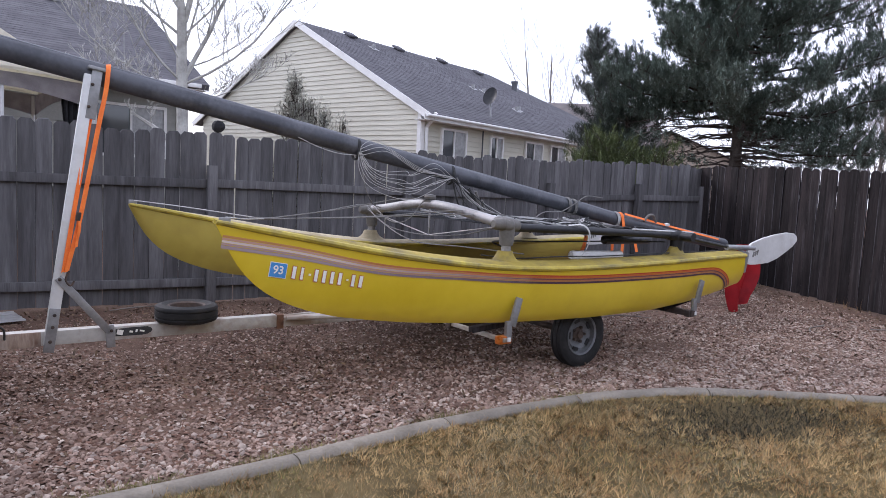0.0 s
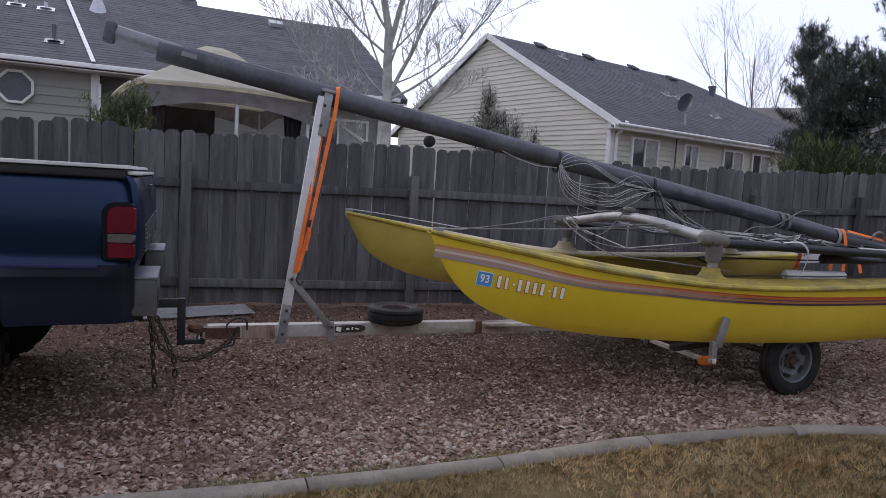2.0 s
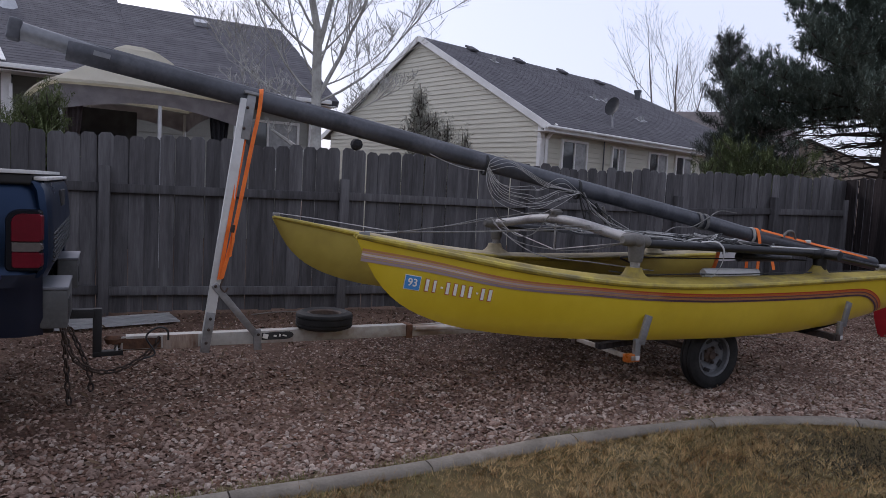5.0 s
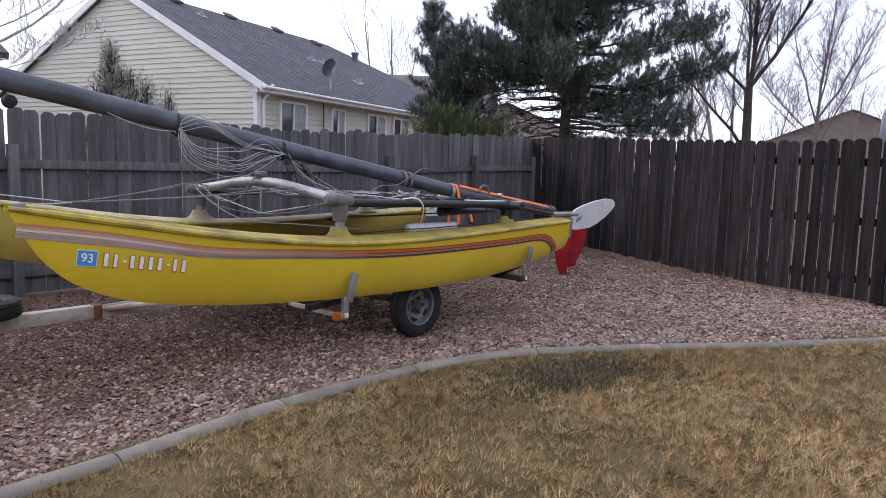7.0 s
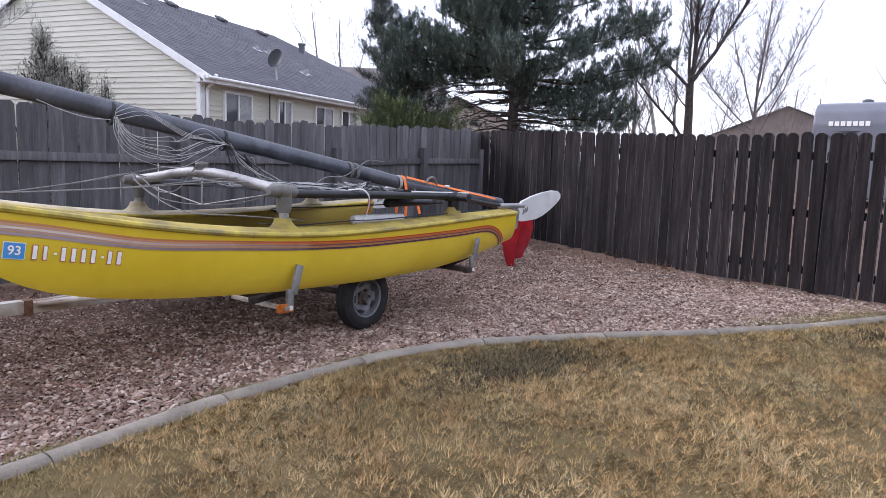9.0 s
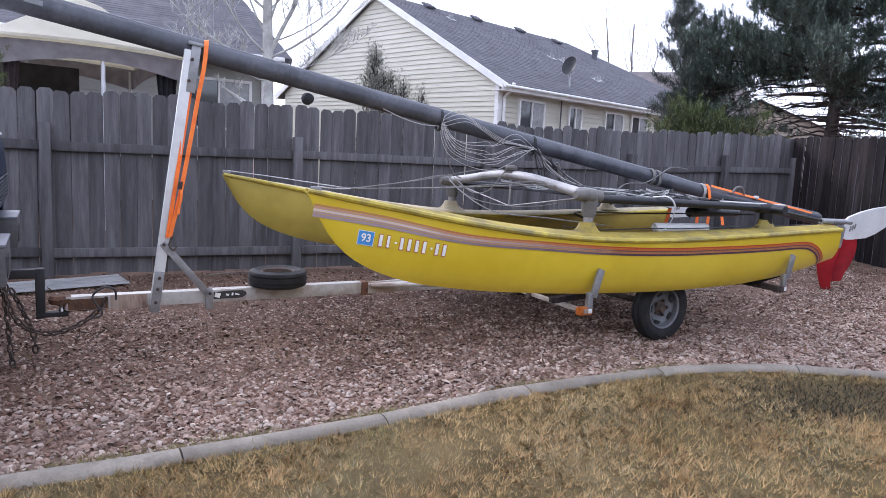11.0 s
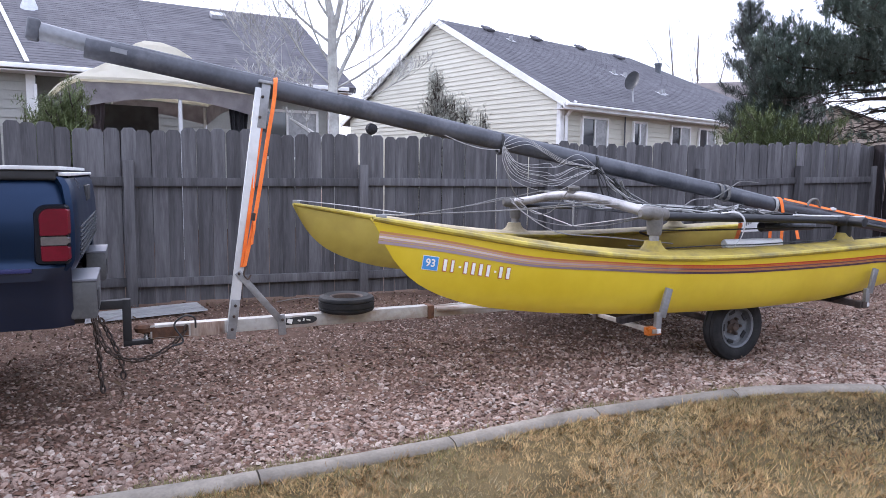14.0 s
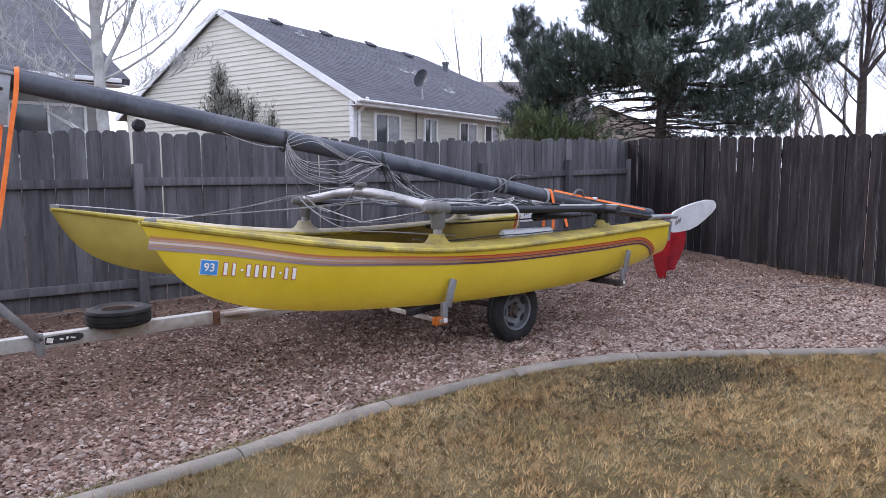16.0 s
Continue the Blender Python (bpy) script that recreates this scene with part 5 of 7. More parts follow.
shingle_roof("roof", olive, Vector((-10.5, 0, OE)), (1, 0, 0), oup, 12.2, oup.length, 0.15, "shingle", "dark asphalt shingle roof slope")
shingle_roof("roof", olive, Vector((1.704, 0, OE)), (1, 0, 0), oup, OEND - 1.704, oup.length * 0.82, 0.15, "shingle", "dark asphalt shingle roof slope")
back = Vector((0, -OW, OR - OE))
shingle_roof("roof", olive, Vector((-10.5, 2 * OW, OE)), (1, 0, 0), back, 12.2, back.length, 0.6, "shingle", "dark asphalt shingle roof slope")
bm = bmesh.new()
vs = [bm.verts.new(p) for p in ((OEND - 0.1, 1.2, OE - 0.1), (OEND - 0.1, 8.5, OE - 0.1), (OEND - 0.1, OW * 0.82, OE + (OR - OE) * 0.82 - 0.12))]
vs2 = [bm.verts.new(v.co - Vector((0.12, 0, 0))) for v in vs]
bm.faces.new(vs)
bm.faces.new(list(reversed(vs2)))
for k in range(3):
    bm.faces.new((vs[k], vs2[k], vs2[(k + 1) % 3], vs[(k + 1) % 3]))
part("gable_wall", bm, "siding_olive", olive, smooth=False)
bm = bmesh.new()
box(bm, (-2.4, -0.04, OE - 0.045), (16.2, 0.09, 0.09))
part("gutter", bm, "trim_white", olive, bevel=0.02)
bm = bmesh.new()
box(bm, (-2.3, 0.3, OE - 0.12), (16.3, 0.6, 0.02))
part("soffit", bm, "trim_white", olive, smooth=False)
# pale valley flashing, running diagonally up the slope in short lengths
va, vb = Vector((-0.55, 0.02, OE + 0.05)), Vector((-1.58, 5.3, OE + 0.05 + 5.3 * (OR - OE) / OW))
for k in range(26):
    p, q = va.lerp(vb, k / 26), va.lerp(vb, (k + 0.93) / 26)
    bm = bmesh.new()
    ribbon(bm, [p, q], (0.038, 0.0, 0.0), 0.02)
    part("valley_flashing", bm, "trim_white", olive, smooth=False)
bm = bmesh.new()
box(bm, (-0.45, 0.36, 1.55), (0.06, 0.06, 2.9))
part("downspout", bm, "trim_white", olive, bevel=0.01)
oc = Vector((-1.88, 0.44, 2.80))
turn = Matrix.Translation(oc) @ Matrix.Rotation(radians(90), 4, "X") @ Matrix.Rotation(radians(22.5), 4, "Z")
bm = bmesh.new()
lathe(bm, [(0.335, -0.03), (0.335, 0.04), (0.285, 0.04), (0.285, -0.03)], 8, turn, closed=True)
octo = part("octagon_window", bm, "trim_white", olive, "white framed octagonal window", smooth=False)
bm = bmesh.new()
lathe(bm, [(0.29, 0.0), (0.29, 0.01)], 8, turn)
part("pane", bm, "rv_dark", octo, smooth=False)
om = math.atan2(OR - OE, OW)


def on_olive(x, p):
    return Vector((x, p - 15, OE + (p - 15) * (OR - OE) / OW))


for x, p, h, r in ((-3.1, 19.6, 0.6, 0.085), (-0.6, 18.25, 0.62, 0.09)):
    q = on_olive(x, p)
    bm = bmesh.new()
    tube(bm, [q, q + Vector((0, 0, h + 0.1))], r, 12)
    tube(bm, [q + Vector((0, 0, h + 0.06)), q + Vector((0, 0, h + 0.2))], r * 1.25, 12)
    tube(bm, [q - Vector((0, 0, 0.1)), q + Vector((0, 0, 0.22))], [r * 2.4, r * 1.1], 12)
    part("flue", bm, "flue_metal", olive, "galvanised metal flue")
for x, p, kind in ((0.25, 20.4, 1), (1.45, 20.3, 1), (-2.16, 17.8, 0), (-1.6, 17.8, 0), (-1.28, 15.9, 2), (-0.95, 19.0, 2), (-3.3, 15.8, 0), (-1.9, 20.2, 1), (3.6, 19.0, 1)):
    q = on_olive(x, p)
    bm = bmesh.new()
    if kind == 1:
        box(bm, q + Vector((0, 0, 0.08)), (0.36, 0.3, 0.10), Matrix.Rotation(om, 4, "X"))
    else:
        tube(bm, [q - Vector((0, 0, 0.05)), q + Vector((0, 0, 0.34 if kind == 2 else 0.16))], 0.04, 8)
        tube(bm, [q + Vector((0, 0, 0.02)), q + Vector((0, 0, 0.06))], [0.12, 0.06], 8)
        box(bm, q + Vector((0, 0, 0.012)), (0.34, 0.26, 0.02), Matrix.Rotation(om, 4, "X"))
    part("roof_vent", bm, "flue_metal" if kind != 2 else "rv_dark", olive, "small grey roof vent", smooth=False)
window(olive, 4.6, 1.7, 1.5, 1.15, om2)

# ---- gazebo ----
gazebo = thing("gazebo", oriented(-2.35, 12.25, 61.5), "backyard gazebo with a beige two-tier canopy and dark netting", "gazebo")
S = 1.32


def canopy_ring(bm, s, z, sag):
    pts = []
    for k in range(4):
        a, b = [(-s, -s), (s, -s), (s, s), (-s, s)][k], [(s, -s), (s, s), (-s, s), (-s, -s)][k]
        for t in range(8):
            t /= 8
            pts.append(bm.verts.new((a[0] + (b[0] - a[0]) * t, a[1] + (b[1] - a[1]) * t, z + sag * math.sin(math.pi * t))))
    return pts


def canopy(name, rings, material, label=""):
    bm = bmesh.new()
    made = [canopy_ring(bm, *r) for r in rings]
    for a, b in zip(made, made[1:]):
        for k in range(32):
            bm.faces.new((a[k], a[(k + 1) % 32], b[(k + 1) % 32], b[k]))
    bmesh.ops.solidify(bm, geom=bm.faces[:], thickness=0.01)
    return part(name, bm, material, gazebo, label, smooth=False)


canopy("canopy", [(S + 0.05, 2.64, 0.05), (S + 0.04, 2.68, 0.05), (S * 0.8, 2.86, 0.0), (S * 0.55, 3.06, -0.02), (S * 0.33, 3.20, 0)], "canopy_beige")
canopy("top_canopy", [(S * 0.40, 3.17, 0.03), (S * 0.38, 3.24, 0.02), (S * 0.24, 3.40, 0), (S * 0.1, 3.49, 0), (0.02, 3.51, 0)], "canopy_beige")
canopy("valance", [(S - 0.02, 2.27, 0.20), (S - 0.02, 2.62, 0.04)], "valance_mesh", "grey-mauve mesh valance hanging in swags")
for x, y in ((-S + 0.06, -S + 0.06), (S - 0.06, -S + 0.06), (S - 0.06, S - 0.06), (-S + 0.06, S - 0.06), (-S * 0.3, S - 0.06), (S * 0.06, -S + 0.06)):
    bm = bmesh.new()
    tube(bm, [(x, y, 0), (x, y, 2.6)], 0.03, 8)
    part("post", bm, "post_white", gazebo, "pale metal post")
for x, w_, y in ((-S + 0.22, 0.26, -S + 0.12), (S - 0.30, 0.30, -S + 0.14), (-S + 0.2, 0.3, S - 0.2)):
    bm = bmesh.new()
    rows = []
    for i in range(13):
        xx = x - w_ / 2 + w_ * i / 12
        rows.append([bm.verts.new((x + (xx - x) * pinch, y + 0.035 * math.sin(i * 1.9), z)) for z, pinch in ((0.3, 0.7), (1.75, 0.5), (2.0, 0.8), (2.3, 1.0), (2.5, 1.1))])
    for a, b in zip(rows, rows[1:]):
        for k in range(4):
            bm.faces.new((a[k], b[k], b[k + 1], a[k + 1]))
    bmesh.ops.solidify(bm, geom=bm.faces[:], thickness=0.006)
    part("curtain", bm, "curtain" if x < 0 else "netting_dark", gazebo)
bm = bmesh.new()
box(bm, (-0.42, S - 0.1, 1.3), (1.62, 0.02, 2.5))
part("back_screen", bm, "netting_dark", gazebo)
bm = bmesh.new()
box(bm, (-S + 0.03, 0.1, 1.3), (0.02, 2 * S - 0.5, 2.5))
part("side_screen", bm, "netting_dark", gazebo)


# ---- straps, lines and small gear on the boat ----
strap = thing("ratchet_strap", RIG, "orange ratchet strap tying the mast to its stand", "strap")
bm = bmesh.new()
ribbon(bm, smooth_path([(-0.31, 1.15, 1.92), (-0.313, 1.105, 1.982), (-0.322, 1.045, 1.955), (-0.338, 1.028, 1.82), (-0.374, 1.02, 1.63), (-0.418, 1.015, 1.38), (-0.48, 1.012, 1.04), (-0.545, 1.012, 0.755)], 4), (0.0135, 0.002, 0.003))
part("strap_band", bm, "strap", strap)
bm = bmesh.new()
ribbon(bm, smooth_path([(-0.345, 1.16, 1.92), (-0.375, 1.12, 1.845), (-0.41, 1.06, 1.70), (-0.458, 1.034, 1.40), (-0.512, 1.024, 1.06), (-0.558, 1.018, 0.755)], 4), (0.013, 0.004, 0.004))
part("strap_band", bm, "strap", strap)
bm = bmesh.new()
ribbon(bm, smooth_path([(-0.478, 1.004, 1.06), (-0.480, 1.0, 1.0), (-0.492, 1.002, 0.94), (-0.496, 1.0, 0.90)], 4), (0.009, 0.006, 0.004))
part("strap_tail", bm, "strap", strap)
bm = bmesh.new()
box(bm, (-0.484, 1.004, 1.08), (0.026, 0.016, 0.05), Matrix.Rotation(radians(9), 4, "Y"))
part("buckle", bm, "rust_dark", strap, "dark metal buckle", bevel=0.005)
bm = bmesh.new()
tube(bm, smooth_path([(-0.53, 1.01, 0.76), (-0.55, 1.005, 0.71), (-0.525, 1.0, 0.675), (-0.505, 1.006, 0.70)], 5), 0.006, 8)
part("hook", bm, "rust_dark", strap)


def cord(name, points, radius, material, label, category="rope", group="", steps=7, sides=6):
    bm = bmesh.new()
    tube(bm, smooth_path(points, steps), radius, sides)
    ob = part(name, bm, material)
    ob.matrix_world = RIG
    return tagged(ob, label, category, group)


# loops of wire hanging from the mast
rng = random.Random(11)
coil = thing("wire_coil", RIG, "loose loops of pale rigging wire hanging from the mast", "rigging wire")
for k in range(9):
    dip = 1.24 + 0.022 * k + rng.uniform(-0.015, 0.015)
    y = 1.02 - 0.012 * (k % 4)
    xe = 2.22 + rng.uniform(-0.05, 0.04)
    bm = bmesh.new()
    tube(bm, smooth_path([(1.37, y + 0.02, 1.58), (1.36 + 0.012 * k, y, 1.48), (1.42 + 0.02 * k, y - 0.02, 0.5 * (1.47 + dip)), (1.60 + 0.02 * k, y - 0.02, dip + 0.035), (1.82, y - 0.02, dip + 0.01 + 0.03 * (k % 2)),
                          (2.03, y - 0.01, dip + 0.09 + 0.01 * (k % 3)), (xe, y + 0.02, 1.43)], 6), 0.0021, 5)
    part("wire", bm, "rope_white", coil)
for k in range(4):
    top = 1.66 - 0.025 * k
    bm = bmesh.new()
    tube(bm, smooth_path([(1.37, 1.03, 1.58), (1.39, 1.02, top - 0.02), (1.50 + 0.03 * k, 1.02, top + 0.02), (1.68 + 0.03 * k, 1.02, top - 0.06), (1.90, 1.02, 1.50 - 0.01 * k), (2.12, 1.02, 1.455), (2.24, 1.03, 1.44)], 6), 0.0021, 5)
    part("wire", bm, "rope_white", coil)
for x, z in ((1.37, 1.60), (2.25, 1.455)):
    bm = bmesh.new()
    for k in range(3):
        tube(bm, [(x + 0.008 * k + 0.07 * math.sin(a) * 0.1, 1.1 + 0.055 * math.cos(a), z + 0.005 + 0.076 * math.sin(a)) for a in (2 * math.pi * j / 16 for j in range(17))], 0.005, 5, caps=False)
    part("lashing", bm, "rope_dark", coil)
cord("loose_wire", [(1.35, 1.05, 1.56), (1.2, 1.05, 1.565), (1.05, 1.06, 1.60), (0.9, 1.07, 1.655)], 0.003, "rope_white", "thin pale wire hanging under the mast", "rigging wire")

# knotted stays between mast and deck
tangle = thing("rigging_bundle", RIG, "tangled stays, shackles and adjusters hanging below the mast", "rigging")
for k in range(10):
    x0 = 2.25 + rng.uniform(-0.03, 0.06)
    x1, z1 = 2.42 + rng.uniform(-0.1, 0.34), 1.14 + rng.uniform(0.0, 0.06)
    bm = bmesh.new()
    tube(bm, smooth_path([(x0, 1.05, 1.44), (0.5 * (x0 + x1) + rng.uniform(-0.04, 0.05), 1.02 + rng.uniform(-0.05, 0.05), 1.29 + rng.uniform(-0.03, 0.04)), (x1, 0.98 + rng.uniform(-0.2, 0.1), z1)], 5), rng.choice((0.003, 0.005, 0.008)), 5)
    part("stay", bm, rng.choice(("rope_dark", "rope_grey", "rope_white")), tangle)
for k in range(5):
    p = Vector((2.38 + 0.03 * k + rng.uniform(-0.03, 0.03), 1.0 + rng.uniform(-0.04, 0.02), 1.36 - 0.025 * k))
    bm = bmesh.new()
    tube(bm, [p, p + Vector((0.05, 0, -0.1 + rng.uniform(-0.03, 0.03)))], 0.012, 7)
    part("adjuster", bm, rng.choice(("cast_grey", "rope_dark")), tangle)
# heap of cord on the trampoline
heap = thing("rope_heap", RIG, "heap of pale and dark cord on the trampoline", "rope heap")
for k in range(34):
    x, y = 2.2 + 1.65 * rng.random(), 0.35 + 1.0 * rng.random()
    n = rng.randint(4, 7)
    pts = [(x, y, 1.13 - 0.033 * (x - XB))]
    for j in range(n):
        x = min(4.0, max(2.12, x + rng.uniform(-0.28, 0.32)))
        y = min(1.5, max(0.26, y + rng.uniform(-0.2, 0.2)))
        pts.append((x, y, 1.112 - 0.033 * (x - XB) + 0.055 * rng.random()))
    bm = bmesh.new()
    tube(bm, smooth_path(pts, 5), rng.choice((0.0035, 0.005, 0.006)), 5)
    part("cord", bm, rng.choice(("rope_white", "rope_white", "rope_grey", "rope_dark")), heap)
for k in range(3):
    cx, cy = 3.1 + 0.22 * k, 0.55 + 0.15 * k
    bm = bmesh.new()
    for j in range(4):
        tube(bm, [(cx + (0.09 + 0.008 * j) * math.cos(a), cy + 0.07 * math.sin(a), 1.10 + 0.012 * j + 0.012 * math.sin(2 * a + j)) for a in (2 * math.pi * q / 14 for q in range(15))], 0.005, 5)
    part("cord_ring", bm, ("rope_grey", "rope_white", "rope_dark")[k], heap)

# bridle and stays to the bows
J = (0.62, 0.95, 1.085)
for pts in ([(0.06, 2.17, 1.14), (0.3, 1.75, 1.12), J], [(0.06, 0.03, 1.145), (0.3, 0.4, 1.115), J]):
    cord("bridle_wire", pts, 0.0042, "rope_white", "thin steel bridle wire from bow to shackle", "rigging wire", "bridle wires")
for pts in ([J, (1.2, 1.3, 1.125), (1.75, 1.75, 1.17), (2.0, 1.95, 1.17)], [J, (1.3, 1.2, 1.15), (1.9, 1.15, 1.255), (2.3, 1.0, 1.2)], [J, (1.3, 0.8, 1.115), (1.9, 0.5, 1.165), (2.35, 0.5, 1.14)], [J, (1.4, 0.85, 1.12), (2.1, 0.6, 1.19), (2.7, 0.55, 1.12)],
            [(2.02, 2.05, 1.16), (1.9, 1.6, 1.05), (1.85, 1.0, 0.93), (2.0, 0.5, 0.925), (2.3, 0.2, 0.90)], [(1.95, 1.9, 1.13), (1.95, 1.5, 1.0), (2.05, 1.1, 0.965), (2.1, 0.7, 1.0), (2.08, 0.3, 1.08)],
            [(1.4, 1.03, 1.44), (1.45, 1.05, 1.3), (1.6, 1.2, 1.2), (1.9, 1.6, 1.16)], [(2.02, 1.12, 1.24), (1.96, 1.25, 1.08), (1.95, 1.5, 1.05), (2.0, 1.9, 1.16)]):
    cord("stay_line", pts, 0.0045, "rope_grey", "slack grey stay line over the front beam", "rope", "slack lines")
bm = bmesh.new()
tube(bm, [(J[0] - 0.09, J[1] + 0.02, J[2] + 0.003), J, (J[0] + 0.1, J[1] - 0.01, J[2] + 0.006)], 0.009, 7)
shackle = part("bridle_shackle", bm, "cast_grey")
shackle.matrix_world = RIG
tagged(shackle, "small grey shackle joining the bridle wires", "shackle")
for y, nm in ((0.02, 0), (2.18, 1)):
    bm = bmesh.new()
    box(bm, (0.05, y, 1.13), (0.06, 0.012, 0.03))
    part("bow_tang", bm, "galvanised", boat, bevel=0.003)
cord("mast_line", [(2.9, 0.8, 1.1), (3.2, 0.95, 1.18), (3.5, 1.03, 1.19), (3.69, 1.04, 1.27), (3.85, 1.05, 1.34), (4.1, 1.08, 1.33)], 0.005, "rope_grey", "grey line wound round the mast's lower part")
for x in (3.62, 3.70, 4.32):
    zc = float(np.interp(x, [p.x for p in line], [p.z for p in line]))
    bm = bmesh.new()
    for k in range(3):
        tube(bm, [(x + 0.012 * k, 1.1 + 0.056 * math.cos(a), zc + 0.073 * math.sin(a)) for a in (2 * math.pi * j / 16 for j in range(17))], 0.006, 5, caps=False)
    wrap = part("mast_lashing", bm, "rope_grey" if x < 4 else "rope_white")
    wrap.matrix_world = RIG
    tagged(wrap, "turns of cord lashed round the mast", "lashing", "mast lashings")
# orange straps aft
aft = thing("ratchet_strap", RIG, "orange strap holding the mast's foot to the rear beam", "strap")
zc = 1.105
bm = bmesh.new()
ribbon(bm, smooth_path([(4.40, 1.04, 0.78), (4.40, 1.035, 1.0), (4.39, 1.04, 1.10), (4.385, 1.07, 1.185), (4.385, 1.13, 1.185), (4.39, 1.16, 1.1), (4.39, 1.16, 0.8)], 4), (0.02, 0, 0))
part("strap_band", bm, "strap", aft)
bm = bmesh.new()
ribbon(bm, smooth_path([(4.58, 1.0, 0.80), (4.56, 1.02, 0.92), (4.54, 1.03, 1.02)], 4), (0.02, 0, 0))
part("strap_band", bm, "strap", aft)
bm = bmesh.new()
ribbon(bm, smooth_path([(4.42, 1.05, 1.18), (4.9, 1.06, 1.105), (5.5, 1.06, 1.01), (6.1, 1.07, 0.92), (6.3, 1.08, 0.88)], 4), (0.003, 0.008, 0.010))
part("strap_band", bm, "strap", aft)
bm = bmesh.new()
ribbon(bm, smooth_path([(3.88, 1.1, 0.80), (3.90, 1.09, 0.87), (3.93, 1.1, 0.96)], 4), (0.024, 0, 0))
part("strap_band", bm, "strap", aft)
# mast foot fittings
bm = bmesh.new()
tube(bm, smooth_path([(4.74, 1.06, 1.11), (4.79, 1.05, 1.17), (4.87, 1.05, 1.17), (4.93, 1.06, 1.10)], 5), 0.013, 8)
part("halyard_cleat", bm, "cast_grey", mast)
bm = bmesh.new()
lathe(bm, [(0.02, 0), (0.032, 0.01), (0.03, 0.03), (0, 0.035)], 10, Matrix.Translation((5.12, 1.06, 1.06)))
part("block", bm, "white_paint", mast)
# red warning cloth at the mast's foot
bm = bmesh.new()
rows = []
for i in range(15):
    t = i / 14
    row = []
    for j in range(11):
        s = j / 10
        w_ = 0.11 + 0.17 * math.sin(math.pi * min(1, t * 0.9 + 0.1)) * (1 - 0.35 * t)
        x = 6.62 + (s - 0.35) * w_ * 2.5 + 0.06 * (1 - t)
        z = 0.85 - 0.82 * t + 0.12 * s * t
        y = 1.1 + 0.05 * math.sin(9 * s + 3 * t) * (0.4 + t)
        row.append(bm.verts.new((x, y, z)))
    rows.append(row)
for a, b in zip(rows, rows[1:]):
    for k in range(10):
        bm.faces.new((a[k], b[k], b[k + 1], a[k + 1]))
bmesh.ops.solidify(bm, geom=bm.faces[:], thickness=0.004)
flag = part("warning_flag", bm, "red_cloth")
flag.matrix_world = RIG
tagged(flag, "limp red warning cloth tied to the mast's foot", "flag")
# white roll and pale strap on the deck
bm = bmesh.new()
tube(bm, smooth_path([(2.90, 0.31, 0.868), (2.98, 0.31, 0.868), (3.4, 0.31, 0.862), (3.48, 0.31, 0.862), (3.51, 0.31, 0.862)], 3), [0.03] + [0.038] * 9 + [0.036, 0.03, 0.014], 14)
roll = part("white_tube", bm, "trim_white")
roll.matrix_world = RIG
tagged(roll, "white plastic tube lying on the deck", "tube")
bm = bmesh.new()
ribbon(bm, smooth_path([(2.70, 0.16, 1.115), (2.80, 0.105, 1.12), (2.86, 0.09, 1.06), (2.84, 0.085, 0.96), (2.78, 0.085, 0.89), (2.74, 0.08, 0.865)], 5), (0.012, 0.006, 0.004))
band = part("lashing_strap", bm, "rope_white")
band.matrix_world = RIG
tagged(band, "pale webbing strap looped over the side tube", "strap")
cord("deck_line", [(1.9, 0.2, 0.90), (2.3, 0.28, 0.86), (2.7, 0.20, 0.875), (3.1, 0.2, 0.87), (3.6, 0.12, 0.89), (4.1, 0.15, 0.89), (4.7, 0.12, 0.905)], 0.005, "rope_dark", "dark line lying along the deck")
cord("deck_line", [(2.15, 0.3, 0.99), (2.8, 0.35, 0.975), (3.5, 0.3, 0.98), (4.0, 0.25, 0.975)], 0.006, "rope_dark", "dark line stretched under the trampoline")
cord("deck_line", [(2.1, 0.2, 1.0), (2.25, 0.5, 0.96), (2.5, 0.65, 0.90), (2.62, 0.7, 0.85)], 0.007, "rope_dark", "dark line hanging under the trampoline")
# a dark strap roll hanging below the mast
bm = bmesh.new()
lathe(bm, [(0.012, -0.05), (0.03, -0.045), (0.042, -0.01), (0.036, 0.03), (0.012, 0.05)], 12, Matrix.Translation((0.35, 1.1, 1.68)) @ Matrix.Rotation(radians(90), 4, "X"))
bundle = part("rope_roll", bm, "canvas_dark")
bundle.matrix_world = RIG
tagged(bundle, "dark bundle of line tied under the mast", "rope bundle")


# ---- safety chains and odds and ends on the ground ----
def chain(parent, points, size=0.042):
    path = smooth_path(points, 10)
    acc, last, turn = 0.0, path[0], 0
    for a, b in zip(path, path[1:]):
        acc += (b - a).length
        if acc >= size * 0.9:
            acc = 0.0
            d = (b - last).normalized()
            mid = (b + last) / 2
            last = b
            q = d.to_track_quat("X", "Z").to_matrix().to_4x4() @ Matrix.Rotation(radians(90 * (turn % 2) + 20), 4, "X")
            turn += 1
            bm = bmesh.new()
            h, w_ = size * 0.62, size * 0.32
            tube(bm, [Matrix.Translation(mid) @ q @ Vector((h * math.cos(t), w_ * math.sin(t), 0)) for t in (2 * math.pi * k / 10 for k in range(11))], size * 0.15, 5, caps=False)
            part("link", bm, "rust_dark", parent)


